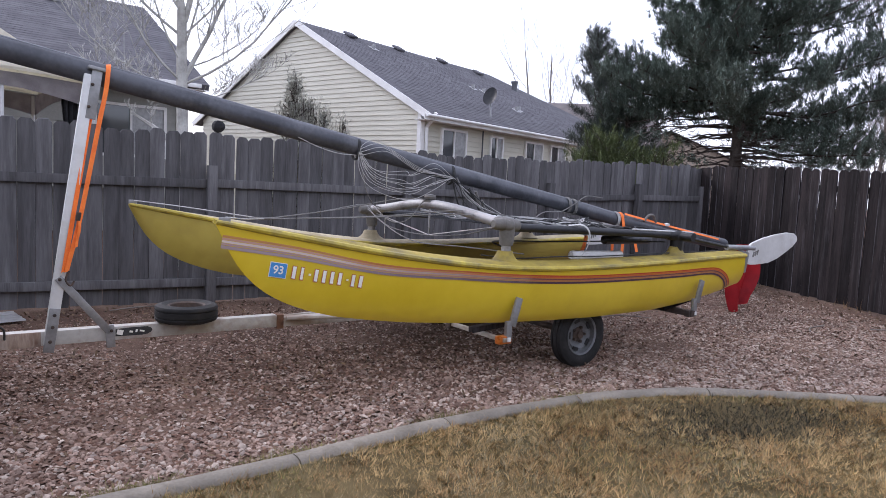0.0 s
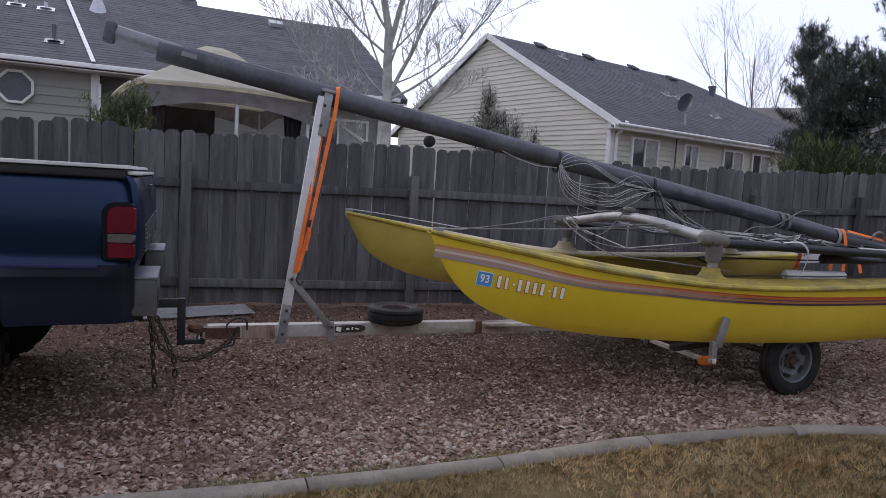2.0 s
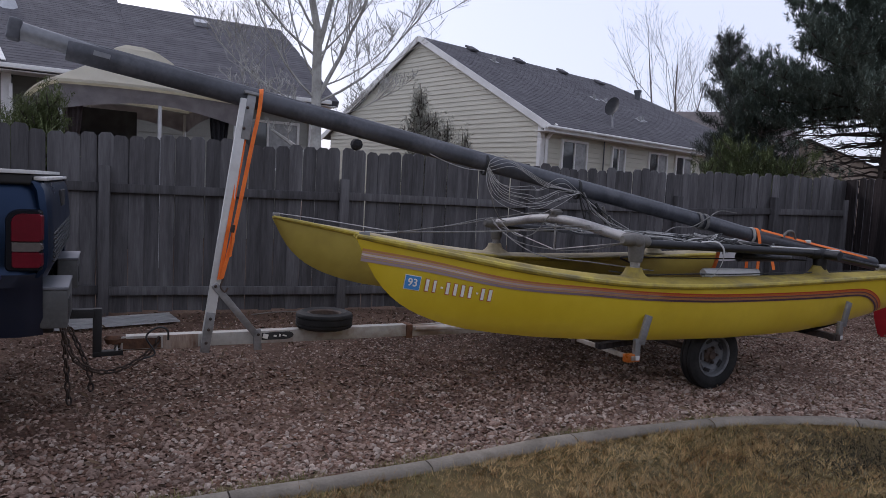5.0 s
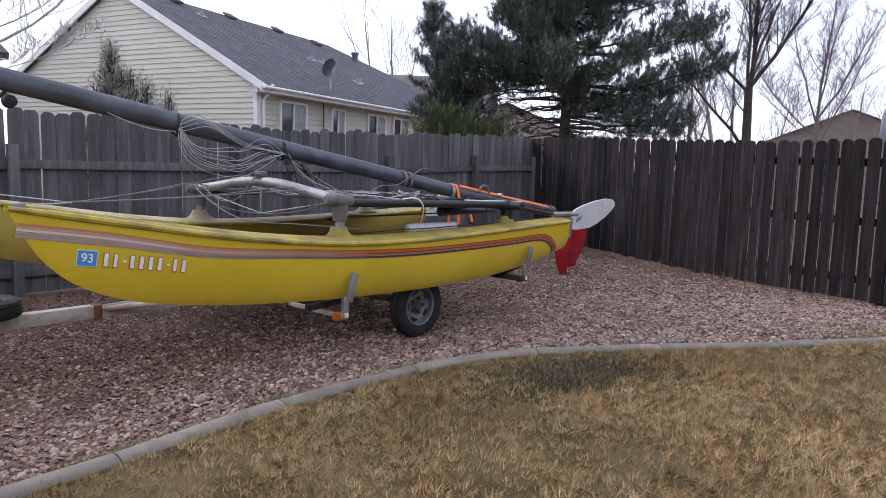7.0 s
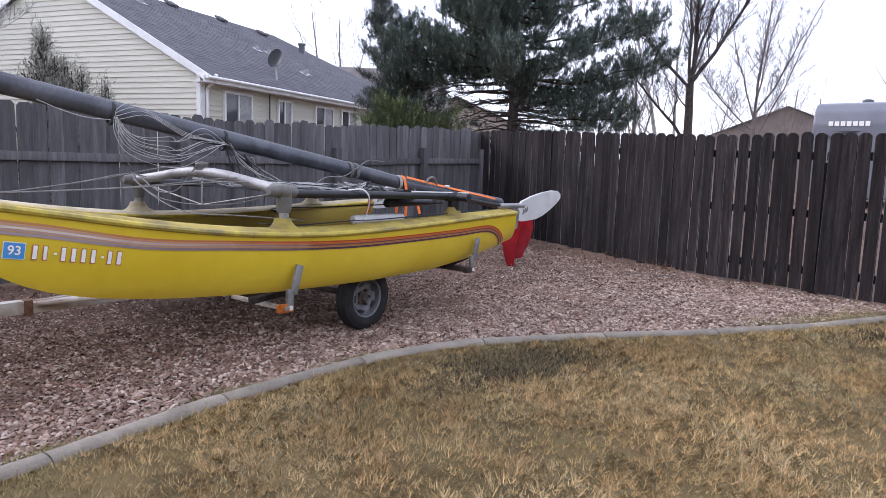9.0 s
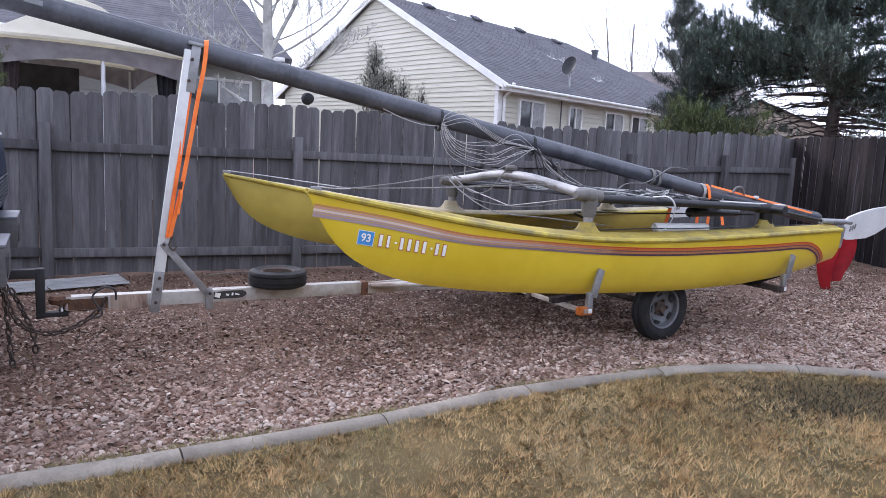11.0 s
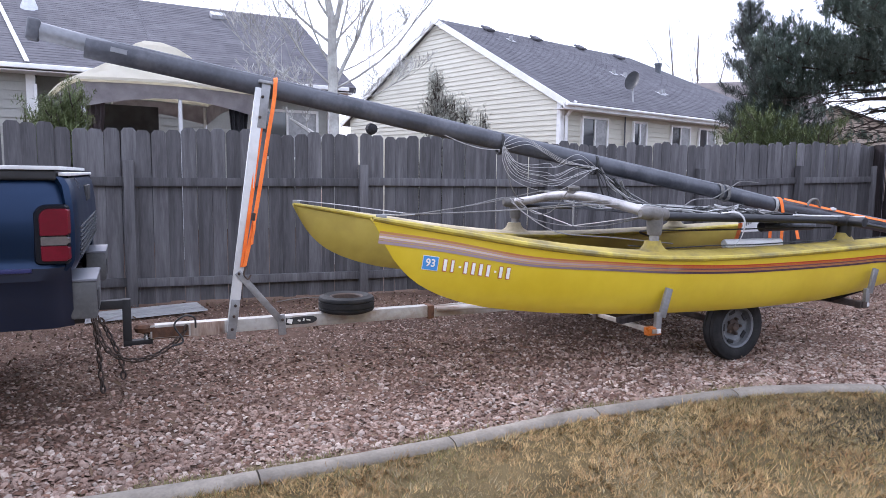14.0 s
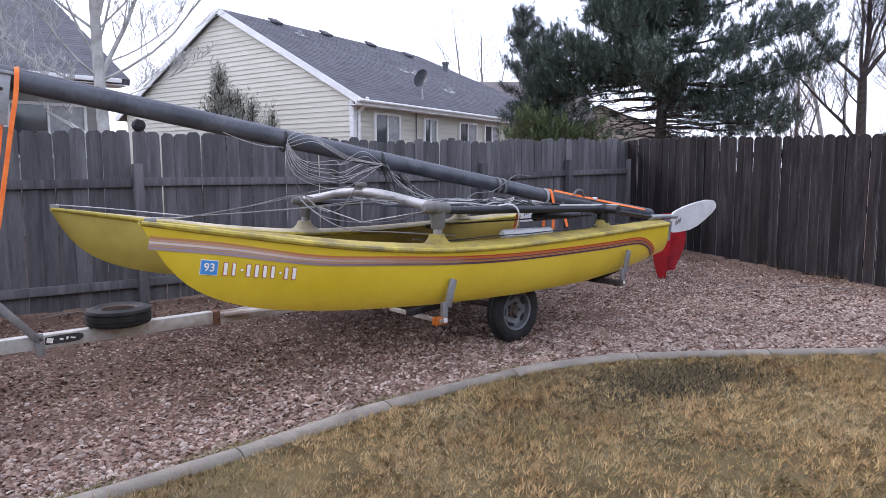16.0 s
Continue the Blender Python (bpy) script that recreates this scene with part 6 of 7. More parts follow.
for label_, pts in (("rusty safety chain hanging from the hitch", [(-1.42, 1.02, 0.50), (-1.40, 1.0, 0.36), (-1.33, 1.0, 0.25), (-1.2, 1.0, 0.20), (-1.05, 1.02, 0.24), (-0.93, 1.05, 0.33), (-0.90, 1.06, 0.40)]),
                    ("rusty safety chain trailing to the stones", [(-1.43, 0.98, 0.50), (-1.41, 0.96, 0.30), (-1.40, 0.95, 0.12), (-1.39, 0.94, 0.03)]),
                    ("rusty safety chain with a loose end", [(-1.40, 1.12, 0.46), (-1.33, 1.08, 0.30), (-1.29, 1.05, 0.20), (-1.28, 1.03, 0.10), (-1.28, 1.03, 0.06)])):
    ch = thing("safety_chain", RIG, label_, "chain", "safety chains")
    chain(ch, pts)
cord("wiring_cable", [(-0.85, 1.05, 0.37), (-0.86, 1.02, 0.44), (-0.92, 1.0, 0.46), (-0.98, 1.02, 0.40), (-0.93, 1.0, 0.30), (-1.0, 1.0, 0.27)], 0.006, "rope_dark", "black trailer wiring cable looped at the coupler", "cable")
sheet_m = Matrix.Translation((-1.02, 6.76, 0.025)) @ Matrix.Rotation(radians(29), 4, "Z") @ Matrix.Diagonal((0.95, 0.95, 0.35, 1))
bm = bmesh.new()
prof = [(-0.17, 0.0), (-0.16, 0.03), (-0.06, 0.032), (-0.055, 0.05), (0.06, 0.052), (0.065, 0.07), (0.16, 0.075), (0.17, 0.10)]
ra = [bm.verts.new((-0.62, y, z)) for y, z in prof]
rb = [bm.verts.new((0.52, y, z)) for y, z in prof]
for k in range(len(prof) - 1):
    bm.faces.new((ra[k], rb[k], rb[k + 1], ra[k + 1]))
bmesh.ops.solidify(bm, geom=bm.faces[:], thickness=0.004)
scrap = part("siding_offcut", bm, "siding_offwhite", smooth=False)
scrap.matrix_world = sheet_m
tagged(scrap, "bent white metal siding offcut lying by the fence", "metal sheet")
for x, y, yaw, ln in ((0.55, 7.35, 8, 0.9), (8.1, 5.2, -60, 0.8), (7.2, 5.6, 25, 0.5), (5.3, 6.4, -15, 0.6)):
    bm = bmesh.new()
    tube(bm, smooth_path([(-ln / 2, 0, 0.03), (-ln / 5, 0.04, 0.05), (ln / 5, -0.02, 0.06), (ln / 2, 0.05, 0.035)], 5), [0.007] * 6 + [0.006] * 6 + [0.004] * 4, 6)
    st = part("fallen_stick", bm, "bark_far")
    st.matrix_world = Matrix.Translation((x, y, ground_height(x, y))) @ Matrix.Rotation(radians(yaw), 4, "Z")
    tagged(st, "thin dry stick lying on the stones", "stick", "fallen sticks")
for x, y, yaw in ((7.4, 2.22, 5), (7.72, 2.1, 12), (7.95, 2.3, -4)):
    bm = bmesh.new()
    box(bm, (0, 0, 0.03), (0.3, 0.2, 0.05))
    pv = part("paving_stone", bm, "paver", bevel=0.012)
    pv.matrix_world = Matrix.Translation((x, y, 0.002)) @ Matrix.Rotation(radians(yaw), 4, "Z")
    tagged(pv, "reddish-brown paving stone set in the lawn's edge", "paving stone", "paving stones")


# ---- trees and shrubs ----
def grow(out, p, d, length, r, depth, rng, spread, up, kids):
    """Collects (path, radii, depth) of a branch and its children."""
    n = 5 if depth < 2 else 3
    pts, rad = [p.copy()], [r]
    d = d.normalized()
    for i in range(n):
        d = (d + Vector((rng.uniform(-1, 1), rng.uniform(-1, 1), rng.uniform(-0.6, 1))) * 0.13 + Vector((0, 0, up))).normalized()
        p = p + d * (length / n)
        pts.append(p.copy())
        rad.append(max(0.0035, r * (1 - 0.72 * (i + 1) / n)))
    out.append((pts, rad, depth))
    if depth >= len(kids):
        return
    for k in range(kids[depth]):
        t = 0.25 + 0.75 * (k + rng.random()) / kids[depth]
        i = min(n - 1, int(t * n))
        q = pts[i].lerp(pts[i + 1], t * n - i)
        side = Vector((rng.uniform(-1, 1), rng.uniform(-1, 1), rng.uniform(-0.15, 0.7))).normalized()
        dd = (pts[i + 1] - pts[i]).normalized() * (1 - spread) + side * spread
        grow(out, q, dd, length * rng.uniform(0.42, 0.66) * (1.15 - 0.45 * t), rad[i] * (rng.uniform(0.26, 0.44) if depth == 0 else rng.uniform(0.45, 0.62)), depth + 1, rng, spread, up, kids)


def branch_mesh(bm, segs, lo, hi):
    for pts, rad, depth in segs:
        if lo <= depth < hi:
            tube(bm, pts, rad, 8 if depth == 0 else (5 if depth == 1 else 3), caps=False)


def bare_tree(name, base, height, r, seed, bark, label, kids=(7, 6, 5), spread=0.55, stems=1, lean=(0, 0), up=0.05, group="", clear=0.3):
    rng = random.Random(seed)
    tree = thing(name, Matrix.Translation(base), label, "tree", group)
    segs = []
    for s in range(stems):
        d = Vector((lean[0] + (rng.uniform(-0.35, 0.35) if s else 0), lean[1] + (rng.uniform(-0.35, 0.35) if s else 0), 1))
        grow(segs, Vector((0.1 * s, 0.05 * s, -0.1)), d, height * (1 if s == 0 else rng.uniform(0.75, 0.95)), r * (1 if s == 0 else 0.7), 0, rng, spread, up, kids)
    bm = bmesh.new()
    branch_mesh(bm, segs, 0, 1)
    part("trunk", bm, bark, tree)
    bm = bmesh.new()
    branch_mesh(bm, segs, 1, 2)
    part("bough_frame", bm, bark, tree)
    bm = bmesh.new()
    branch_mesh(bm, segs, 2, 9)
    tw = part("twig_tangle", bm, bark, tree, smooth=False)
    tw["kind"] = "stuff"
    return tree


def bulk(name, base_v, base_f, place, turn, size, material, parent=None, kind="stuff", smooth=False):
    """Many small pieces in one mesh: base shape times (N) places, 3 x 3 turns and 3-vector sizes."""
    bv, bf = np.array(base_v, np.float32), np.array(base_f, np.int32)
    n, k = len(place), len(bv)
    v = (np.einsum("nij,nkj->nki", turn, bv[None] * size[:, None, :]) + place[:, None, :]).reshape(-1, 3)
    f = (bf[None] + (np.arange(n) * k)[:, None, None]).reshape(-1, bf.shape[1])
    me = bpy.data.meshes.new(name)
    me.vertices.add(len(v))
    me.vertices.foreach_set("co", v.astype(np.float32).ravel())
    me.loops.add(f.size)
    me.loops.foreach_set("vertex_index", f.astype(np.int32).ravel())
    me.polygons.add(len(f))
    me.polygons.foreach_set("loop_start", np.arange(0, f.size, bf.shape[1], dtype=np.int32))
    me.update(calc_edges=True)
    me.polygons.foreach_set("use_smooth", np.full(len(f), smooth, dtype=bool))
    me.materials.append(M[material])
    ob = new(name, me)
    if parent:
        ob.parent = parent
    ob["kind"] = kind
    return ob


def turns(ax, ay, az):
    """Rotation matrices Rz Ry Rx for arrays of angles."""
    cx, sx, cy, sy, cz, sz = np.cos(ax), np.sin(ax), np.cos(ay), np.sin(ay), np.cos(az), np.sin(az)
    m = np.empty((len(ax), 3, 3))
    m[:, 0] = np.stack([cz * cy, cz * sy * sx - sz * cx, cz * sy * cx + sz * sx], 1)
    m[:, 1] = np.stack([sz * cy, sz * sy * sx + cz * cx, sz * sy * cx - cz * sx], 1)
    m[:, 2] = np.stack([-sy, cy * sx, cy * cx], 1)
    return m


def aim(dirs):
    """Turns whose x axis points along each direction."""
    d = dirs / np.linalg.norm(dirs, axis=1, keepdims=True)
    u = np.cross(d, np.array([0.13, 0.21, 0.97]))
    u /= np.linalg.norm(u, axis=1, keepdims=True) + 1e-9
    w = np.cross(d, u)
    return np.stack([d, u, w], 2)


NEEDLE_V = [(0, -0.5, 0), (0, 0.5, 0), (1, 0, 0)]
NEEDLE_F = [(0, 1, 2)]


def needles(name, tips, dirs, per, length, width, fan, material, parent, seed):
    """Brushes of needles standing out from short shoots."""
    g = np.random.default_rng(seed)
    tips, dirs = np.array(tips), np.array(dirs)
    i = np.repeat(np.arange(len(tips)), per)
    d = dirs[i] * 0.7 + g.normal(0, fan, (len(i), 3))
    off = tips[i] + dirs[i] * g.uniform(-0.9, 0.5, (len(i), 1)) * length + g.normal(0, 0.02, (len(i), 3))
    ln = length * g.uniform(0.65, 1.15, len(i))
    size = np.stack([ln, np.full(len(i), width) * g.uniform(0.7, 1.3, len(i)), ln], 1)
    return bulk(name, NEEDLE_V, NEEDLE_F, off, aim(d), size, material, parent)


def pine(name, base, height, r, seed, radius, label, first=1.0, per=26, mat_="needle_hazed", density=1.0, length=0.17, step=0.26, width=0.016, shape=0.75, inner=0.3, dead=0.0):
    rng = random.Random(seed)
    tree = thing(name, Matrix.Translation(base), label, "tree")

    def stem(z):
        return Vector((0.12 * math.sin(z * 0.7), 0.08 * math.cos(z * 0.9), z))

    bm = bmesh.new()
    tube(bm, [stem(z) for z in np.linspace(-0.1, height, 14)], [r * (1 - 0.93 * k / 13) for k in range(14)], 10)
    part("trunk", bm, "bark_dark", tree)
    limbs, tips, dirs = bmesh.new(), [], []
    z = first - dead
    while z < height - 0.2:
        t = max(0.0, (z - first) / (height - first))
        reach = radius * (1 - t) ** shape * (0.7 + 0.3 * smoothstep(0, 0.25, t))
        for k in range(rng.randint(4, 6)):
            a = rng.uniform(0, 2 * math.pi)
            L = reach * rng.uniform(0.55, 1.12)
            rise = rng.uniform(-0.10, 0.12) + 0.45 * t
            p = stem(z + rng.uniform(-0.1, 0.1))
            pts = [p]
            for j in range(1, 7):
                s = j / 6
                pts.append(p + Vector((math.cos(a) * L * s, math.sin(a) * L * s, L * (rise * s - 0.14 * math.sin(math.pi * s) + 0.16 * s * s))) + Vector((rng.uniform(-1, 1), rng.uniform(-1, 1), rng.uniform(-1, 1))) * 0.03 * L)
            tube(limbs, pts, [max(0.008, r * 0.17 * (1 - t * 0.6) * (1 - 0.85 * j / 6)) for j in range(7)], 5, caps=False)
            n = max(3, int(L * 7 * density))
            for q in range(n):
                s = inner + (1 - inner) * (q + rng.random()) / n
                i = min(5, int(s * 6))
                c = pts[i].lerp(pts[i + 1], s * 6 - i)
                side = (1 if q % 2 else -1) * rng.uniform(0.15, 0.62) * min(1.0, L * 0.5) * (1.2 - 0.7 * s)
                e = c + Vector((-math.sin(a) * side + math.cos(a) * abs(side) * 0.6, math.cos(a) * side + math.sin(a) * abs(side) * 0.6, rng.uniform(-0.10, 0.26)))
                if rng.random() < 0.5:
                    tube(limbs, [c, c.lerp(e, 0.5) + Vector((0, 0, -0.02)), e], [0.012, 0.009, 0.005], 3, caps=False)
                if z < first and s < 0.8:
                    continue
                for w in (0.35, 0.7, 1.0):
                    tips.append(tuple(c.lerp(e, w) + Vector((rng.uniform(-1, 1), rng.uniform(-1, 1), rng.uniform(-0.7, 1))) * 0.09))
                    v = (e - c).normalized() * 0.6 + Vector((math.cos(a) * 0.3, math.sin(a) * 0.3, 0.6))
                    dirs.append(tuple(v.normalized()))
        z += step * rng.uniform(0.8, 1.2)
    tips.append((0, 0, height))
    dirs.append((0, 0, 1))
    part("bough_frame", limbs, "bark_dark", tree)["kind"] = "stuff"
    needles("crown", tips, dirs, per, length, width, 0.85, mat_, tree, seed)
    return tree


def bough(limbs, tips, dirs, rng, p, az, L, rise, r, start, thick=1.0):
    """One spreading limb with side shoots; the tip turns up. Gathers the tufts' places and directions."""
    out = Vector((math.cos(az), math.sin(az), 0))
    across = Vector((-out.y, out.x, 0))
    bend = rng.uniform(-0.12, 0.12)
    pts = []
    for j in range(8):
        t = j / 7
        pts.append(p + out * L * t + across * bend * L * t * t + Vector((0, 0, rise * t ** 2.2 - 0.10 * L * math.sin(math.pi * t) * 0.6)) + Vector((rng.uniform(-1, 1), rng.uniform(-1, 1), rng.uniform(-1, 1))) * 0.02 * L)
    tube(limbs, pts, [max(0.009, r * (1 - 0.85 * j / 7)) for j in range(8)], 5, caps=False)
    n = max(4, int(L * (15 if p.z < 7.2 else 7) * (1 - start)))
    for q in range(n):
        t = start + (1 - start) * (q + rng.random()) / n
        i = min(6, int(t * 7))
        c = pts[i].lerp(pts[i + 1], t * 7 - i)
        side = (1 if q % 2 else -1) * rng.uniform(0.12, 0.5) * (1.15 - 0.75 * t) * min(1.3, L * 0.42)
        e = c + across * side + out * abs(side) * 0.5 + Vector((0, 0, rng.uniform(-0.10, 0.38)))
        if rng.random() < 0.4:
            tube(limbs, [c, c.lerp(e, 0.5) + Vector((0, 0, -0.02)), e], [0.012, 0.009, 0.005], 3, caps=False)
        for w in (0.15, 0.4, 0.7, 1.0):
            tips.append(tuple(c.lerp(e, w) + Vector((rng.uniform(-0.12, 0.12), rng.uniform(-0.12, 0.12), rng.uniform(-0.14, 0.24))) * thick))
            dirs.append(tuple(((e - c).normalized() * 0.45 + out * 0.35 + Vector((0, 0, 0.8))).normalized()))


def spreading_pine(base, height, seed, label):
    """A tall pine with bare lower limbs, crowded boughs on one side and open, layered boughs on the other."""
    rng = random.Random(seed)
    tree = thing("pine_tree", Matrix.Translation(base), label, "tree")
    r = 0.165
    bm = bmesh.new()
    tube(bm, [(0.06 * math.sin(z * 0.7), 0.05 * math.cos(z * 0.9), z) for z in np.linspace(-0.1, height, 16)], [r * (1 - 0.9 * k / 15) for k in range(16)], 12)
    part("trunk", bm, "bark_dark", tree)
    limbs, tips, dirs = bmesh.new(), [], []
    open_side = radians(-42)
    crowded = ((2.6, 2.9), (3.2, 3.5), (3.8, 3.4), (4.6, 3.1), (5.6, 2.6), (6.6, 2.6), (8.0, 2.1), (height, 0.3))
    spare = ((2.6, 2.6), (3.4, 2.6), (5.0, 2.5), (6.2, 2.9), (8.0, 2.2), (height, 0.3))
    z = 3.25
    while z < height - 0.2:
        for k in range(6 if z < 6.8 else 4):
            az = rng.uniform(0, 2 * math.pi)
            toward = math.cos(az - open_side)
            if z < 6.2 and toward > 0.72:
                continue
            a, b = (float(np.interp(z, [q[0] for q in tab], [q[1] for q in tab])) for tab in (crowded, spare))
            L = (a * (1 - toward) / 2 + b * (1 + toward) / 2) * rng.uniform(0.6, 1.05)
            bough(limbs, tips, dirs, rng, Vector((0, 0, z + rng.uniform(-0.12, 0.12))), az, L, rng.uniform(0.0, 0.45) + 0.05 * (z - 3), r * 0.2, 0.22)
        z += 0.30 * rng.uniform(0.8, 1.2)
    for z, L, rise, turn_, start in ((3.5, 3.9, 0.45, 0, 0.45), (3.45, 3.6, 0.4, -15, 0.40), (3.4, 3.1, 0.3, 16, 0.35), (4.3, 3.6, 0.60, 5, 0.42), (4.25, 3.4, 0.55, -14, 0.40), (4.5, 2.9, 0.6, 20, 0.38), 
                                     (5.2, 3.4, 0.9, 0, 0.35), (5.4, 3.0, 0.8, -20, 0.35), (5.6, 2.7, 0.9, 20, 0.3), (6.0, 2.9, 0.9, 4, 0.3), (3.0, 2.0, 0.25, 8, 0.25), (3.9, 1.7, 0.3, -6, 0.25), (4.8, 1.5, 0.4, 12, 0.2),
                                     (2.75, 3.2, -0.15, 4, 0.45), (2.6, 2.8, -0.15, -20, 0.45), (2.95, 2.7, 0.05, 0, 0.32), (2.5, 3.0, -0.1, 10, 0.5), (2.75, 2.2, 0.0, -28, 0.35)):
        bough(limbs, tips, dirs, rng, Vector((0, 0, z)), open_side + radians(turn_), L, rise, r * 0.24, start, 1.5)
    # dead, bare limbs under the crown
    for k in range(60):
        az, z = rng.uniform(0, 2 * math.pi), rng.uniform(1.8, 3.5)
        L = rng.uniform(1.0, 2.9)
        out = Vector((math.cos(az), math.sin(az), 0))
        pts = [Vector((0, 0, z)) + out * L * t + Vector((0, 0, 0.25 * L * t * (0.4 - t) + rng.uniform(-0.04, 0.04))) for t in (0, 0.2, 0.4, 0.6, 0.8, 1)]
        tube(limbs, pts, [0.026, 0.021, 0.017, 0.012, 0.009, 0.005], 4, caps=False)
        for q in range(9):
            t = rng.uniform(0.25, 0.98)
            i = min(4, int(t * 5))
            c = pts[i].lerp(pts[i + 1], t * 5 - i)
            e = c + Vector((rng.uniform(-0.4, 0.4), rng.uniform(-0.4, 0.4), rng.uniform(-0.15, 0.22))) + out * 0.2
            tube(limbs, [c, c.lerp(e, 0.5) + Vector((0, 0, 0.02)), e], [0.009, 0.007, 0.004], 3, caps=False)
        if rng.random() < 0.5:
            for q in range(5):
                tips.append(tuple(pts[-1] + Vector((rng.uniform(-0.3, 0.3), rng.uniform(-0.3, 0.3), rng.uniform(-0.08, 0.15)))))
                dirs.append(tuple((out + Vector((0, 0, 0.7))).normalized()))
    part("bough_frame", limbs, "bark_dark", tree)["kind"] = "stuff"
    needles("crown", tips, dirs, 34, 0.122, 0.0195, 1.0, "needle_hazed", tree, seed)
    return tree


PX, PY = from_eye(42.2, 17.5)
spreading_pine((PX, PY, 0), 10.5, 5, "large dark green pine with open layered boughs above bare limbs")
QX, QY = from_eye(31.7, 18.5)
pine("pine_tree", (QX, QY, 0), 5.6, 0.10, 9, 1.15, "small dark green pine beside the larger one", 1.9, per=26, density=1.7, length=0.15, step=0.27, width=0.0145, shape=0.55, inner=0.1, mat_="needle_blue")
QX, QY = from_eye(33.8, 18.2)
pine("pine_tree", (QX, QY, 0), 5.0, 0.09, 19, 1.2, "short bushy pine crowding the larger one", 1.9, per=26, density=1.7, length=0.15, step=0.27, width=0.0145, shape=0.5, inner=0.1, mat_="needle_hazed")
RX, RY = from_eye(32.3, 16.0)
pine("juniper_bush", (RX, RY, 0), 2.75, 0.07, 21, 1.15, "low olive-green juniper bush behind the fence", 0.5, per=26, mat_="needle_olive", density=1.8, length=0.11, step=0.16, width=0.0125, shape=0.4, inner=0.1)
RX, RY = from_eye(36.0, 15.5)
pine("juniper_bush", (RX, RY, 0), 2.35, 0.07, 23, 1.2, "low olive-green juniper bush behind the fence", 0.5, per=26, mat_="needle_olive", density=1.6, length=0.11, step=0.18, width=0.0125, shape=0.4, inner=0.1)
SX, SY = from_eye(-21.2, 10.0)
pine("cedar_bush", (SX, SY, 0), 2.3, 0.06, 31, 0.55, "rounded dark green cedar bush behind the fence", 0.9, per=22, mat_="needle_olive", density=5.5, length=0.075, step=0.09, width=0.011, shape=0.35, inner=0.1)
for bearing, dd, h, rad, sd in ((7.0, 11.5, 3.15, 0.64, 41), (8.1, 11.6, 2.7, 0.52, 45), (9.3, 11.7, 2.55, 0.48, 43), (10.8, 11.9, 2.42, 0.38, 47)):
    SX, SY = from_eye(bearing, dd)
    pine("thin_juniper", (SX, SY, 0), h, 0.03, sd, rad, "sparse grey-green upright juniper behind the fence", 0.5, per=6, mat_="needle_grey_hazed", density=3.8, length=0.10, step=0.10, width=0.009, inner=0.05)

def limb(out, base, lean0, lean1, length, r, depth, rng, kids, turn_=0.0, twigs=6):
    """A limb that leaves at lean0 degrees from upright (plus to +x) and bends to lean1; twigs grow from it."""
    n = 8
    p, pts, rad = Vector(base), [Vector(base)], [r]
    for k in range(n):
        a = radians(lean0 + (lean1 - lean0) * (k + 0.5) / n + rng.uniform(-5, 5))
        p = p + Vector((math.sin(a) * math.cos(turn_), math.sin(a) * math.sin(turn_) + rng.uniform(-0.08, 0.08), math.cos(a))) * (length / n)
        pts.append(p.copy())
        rad.append(r * (1 - 0.72 * (k + 1) / n))
    out.append((pts, rad, depth))
    for k in range(kids):
        t = 0.18 + 0.82 * (k + rng.random()) / kids
        i = min(n - 1, int(t * n))
        q = pts[i].lerp(pts[i + 1], t * n - i)
        d = (pts[i + 1] - pts[i]).normalized() * 0.5 + Vector((rng.uniform(-1, 1), rng.uniform(-0.8, 0.8), rng.uniform(0.0, 0.9))).normalized() * 0.6
        grow(out, q, d, rng.uniform(0.45, 1.0) * (1.2 - 0.5 * t) * min(1.2, length * 0.45), max(0.004, rad[i] * 0.42), 2, rng, 0.62, 0.06, (0, 0, twigs, 4))
    return pts


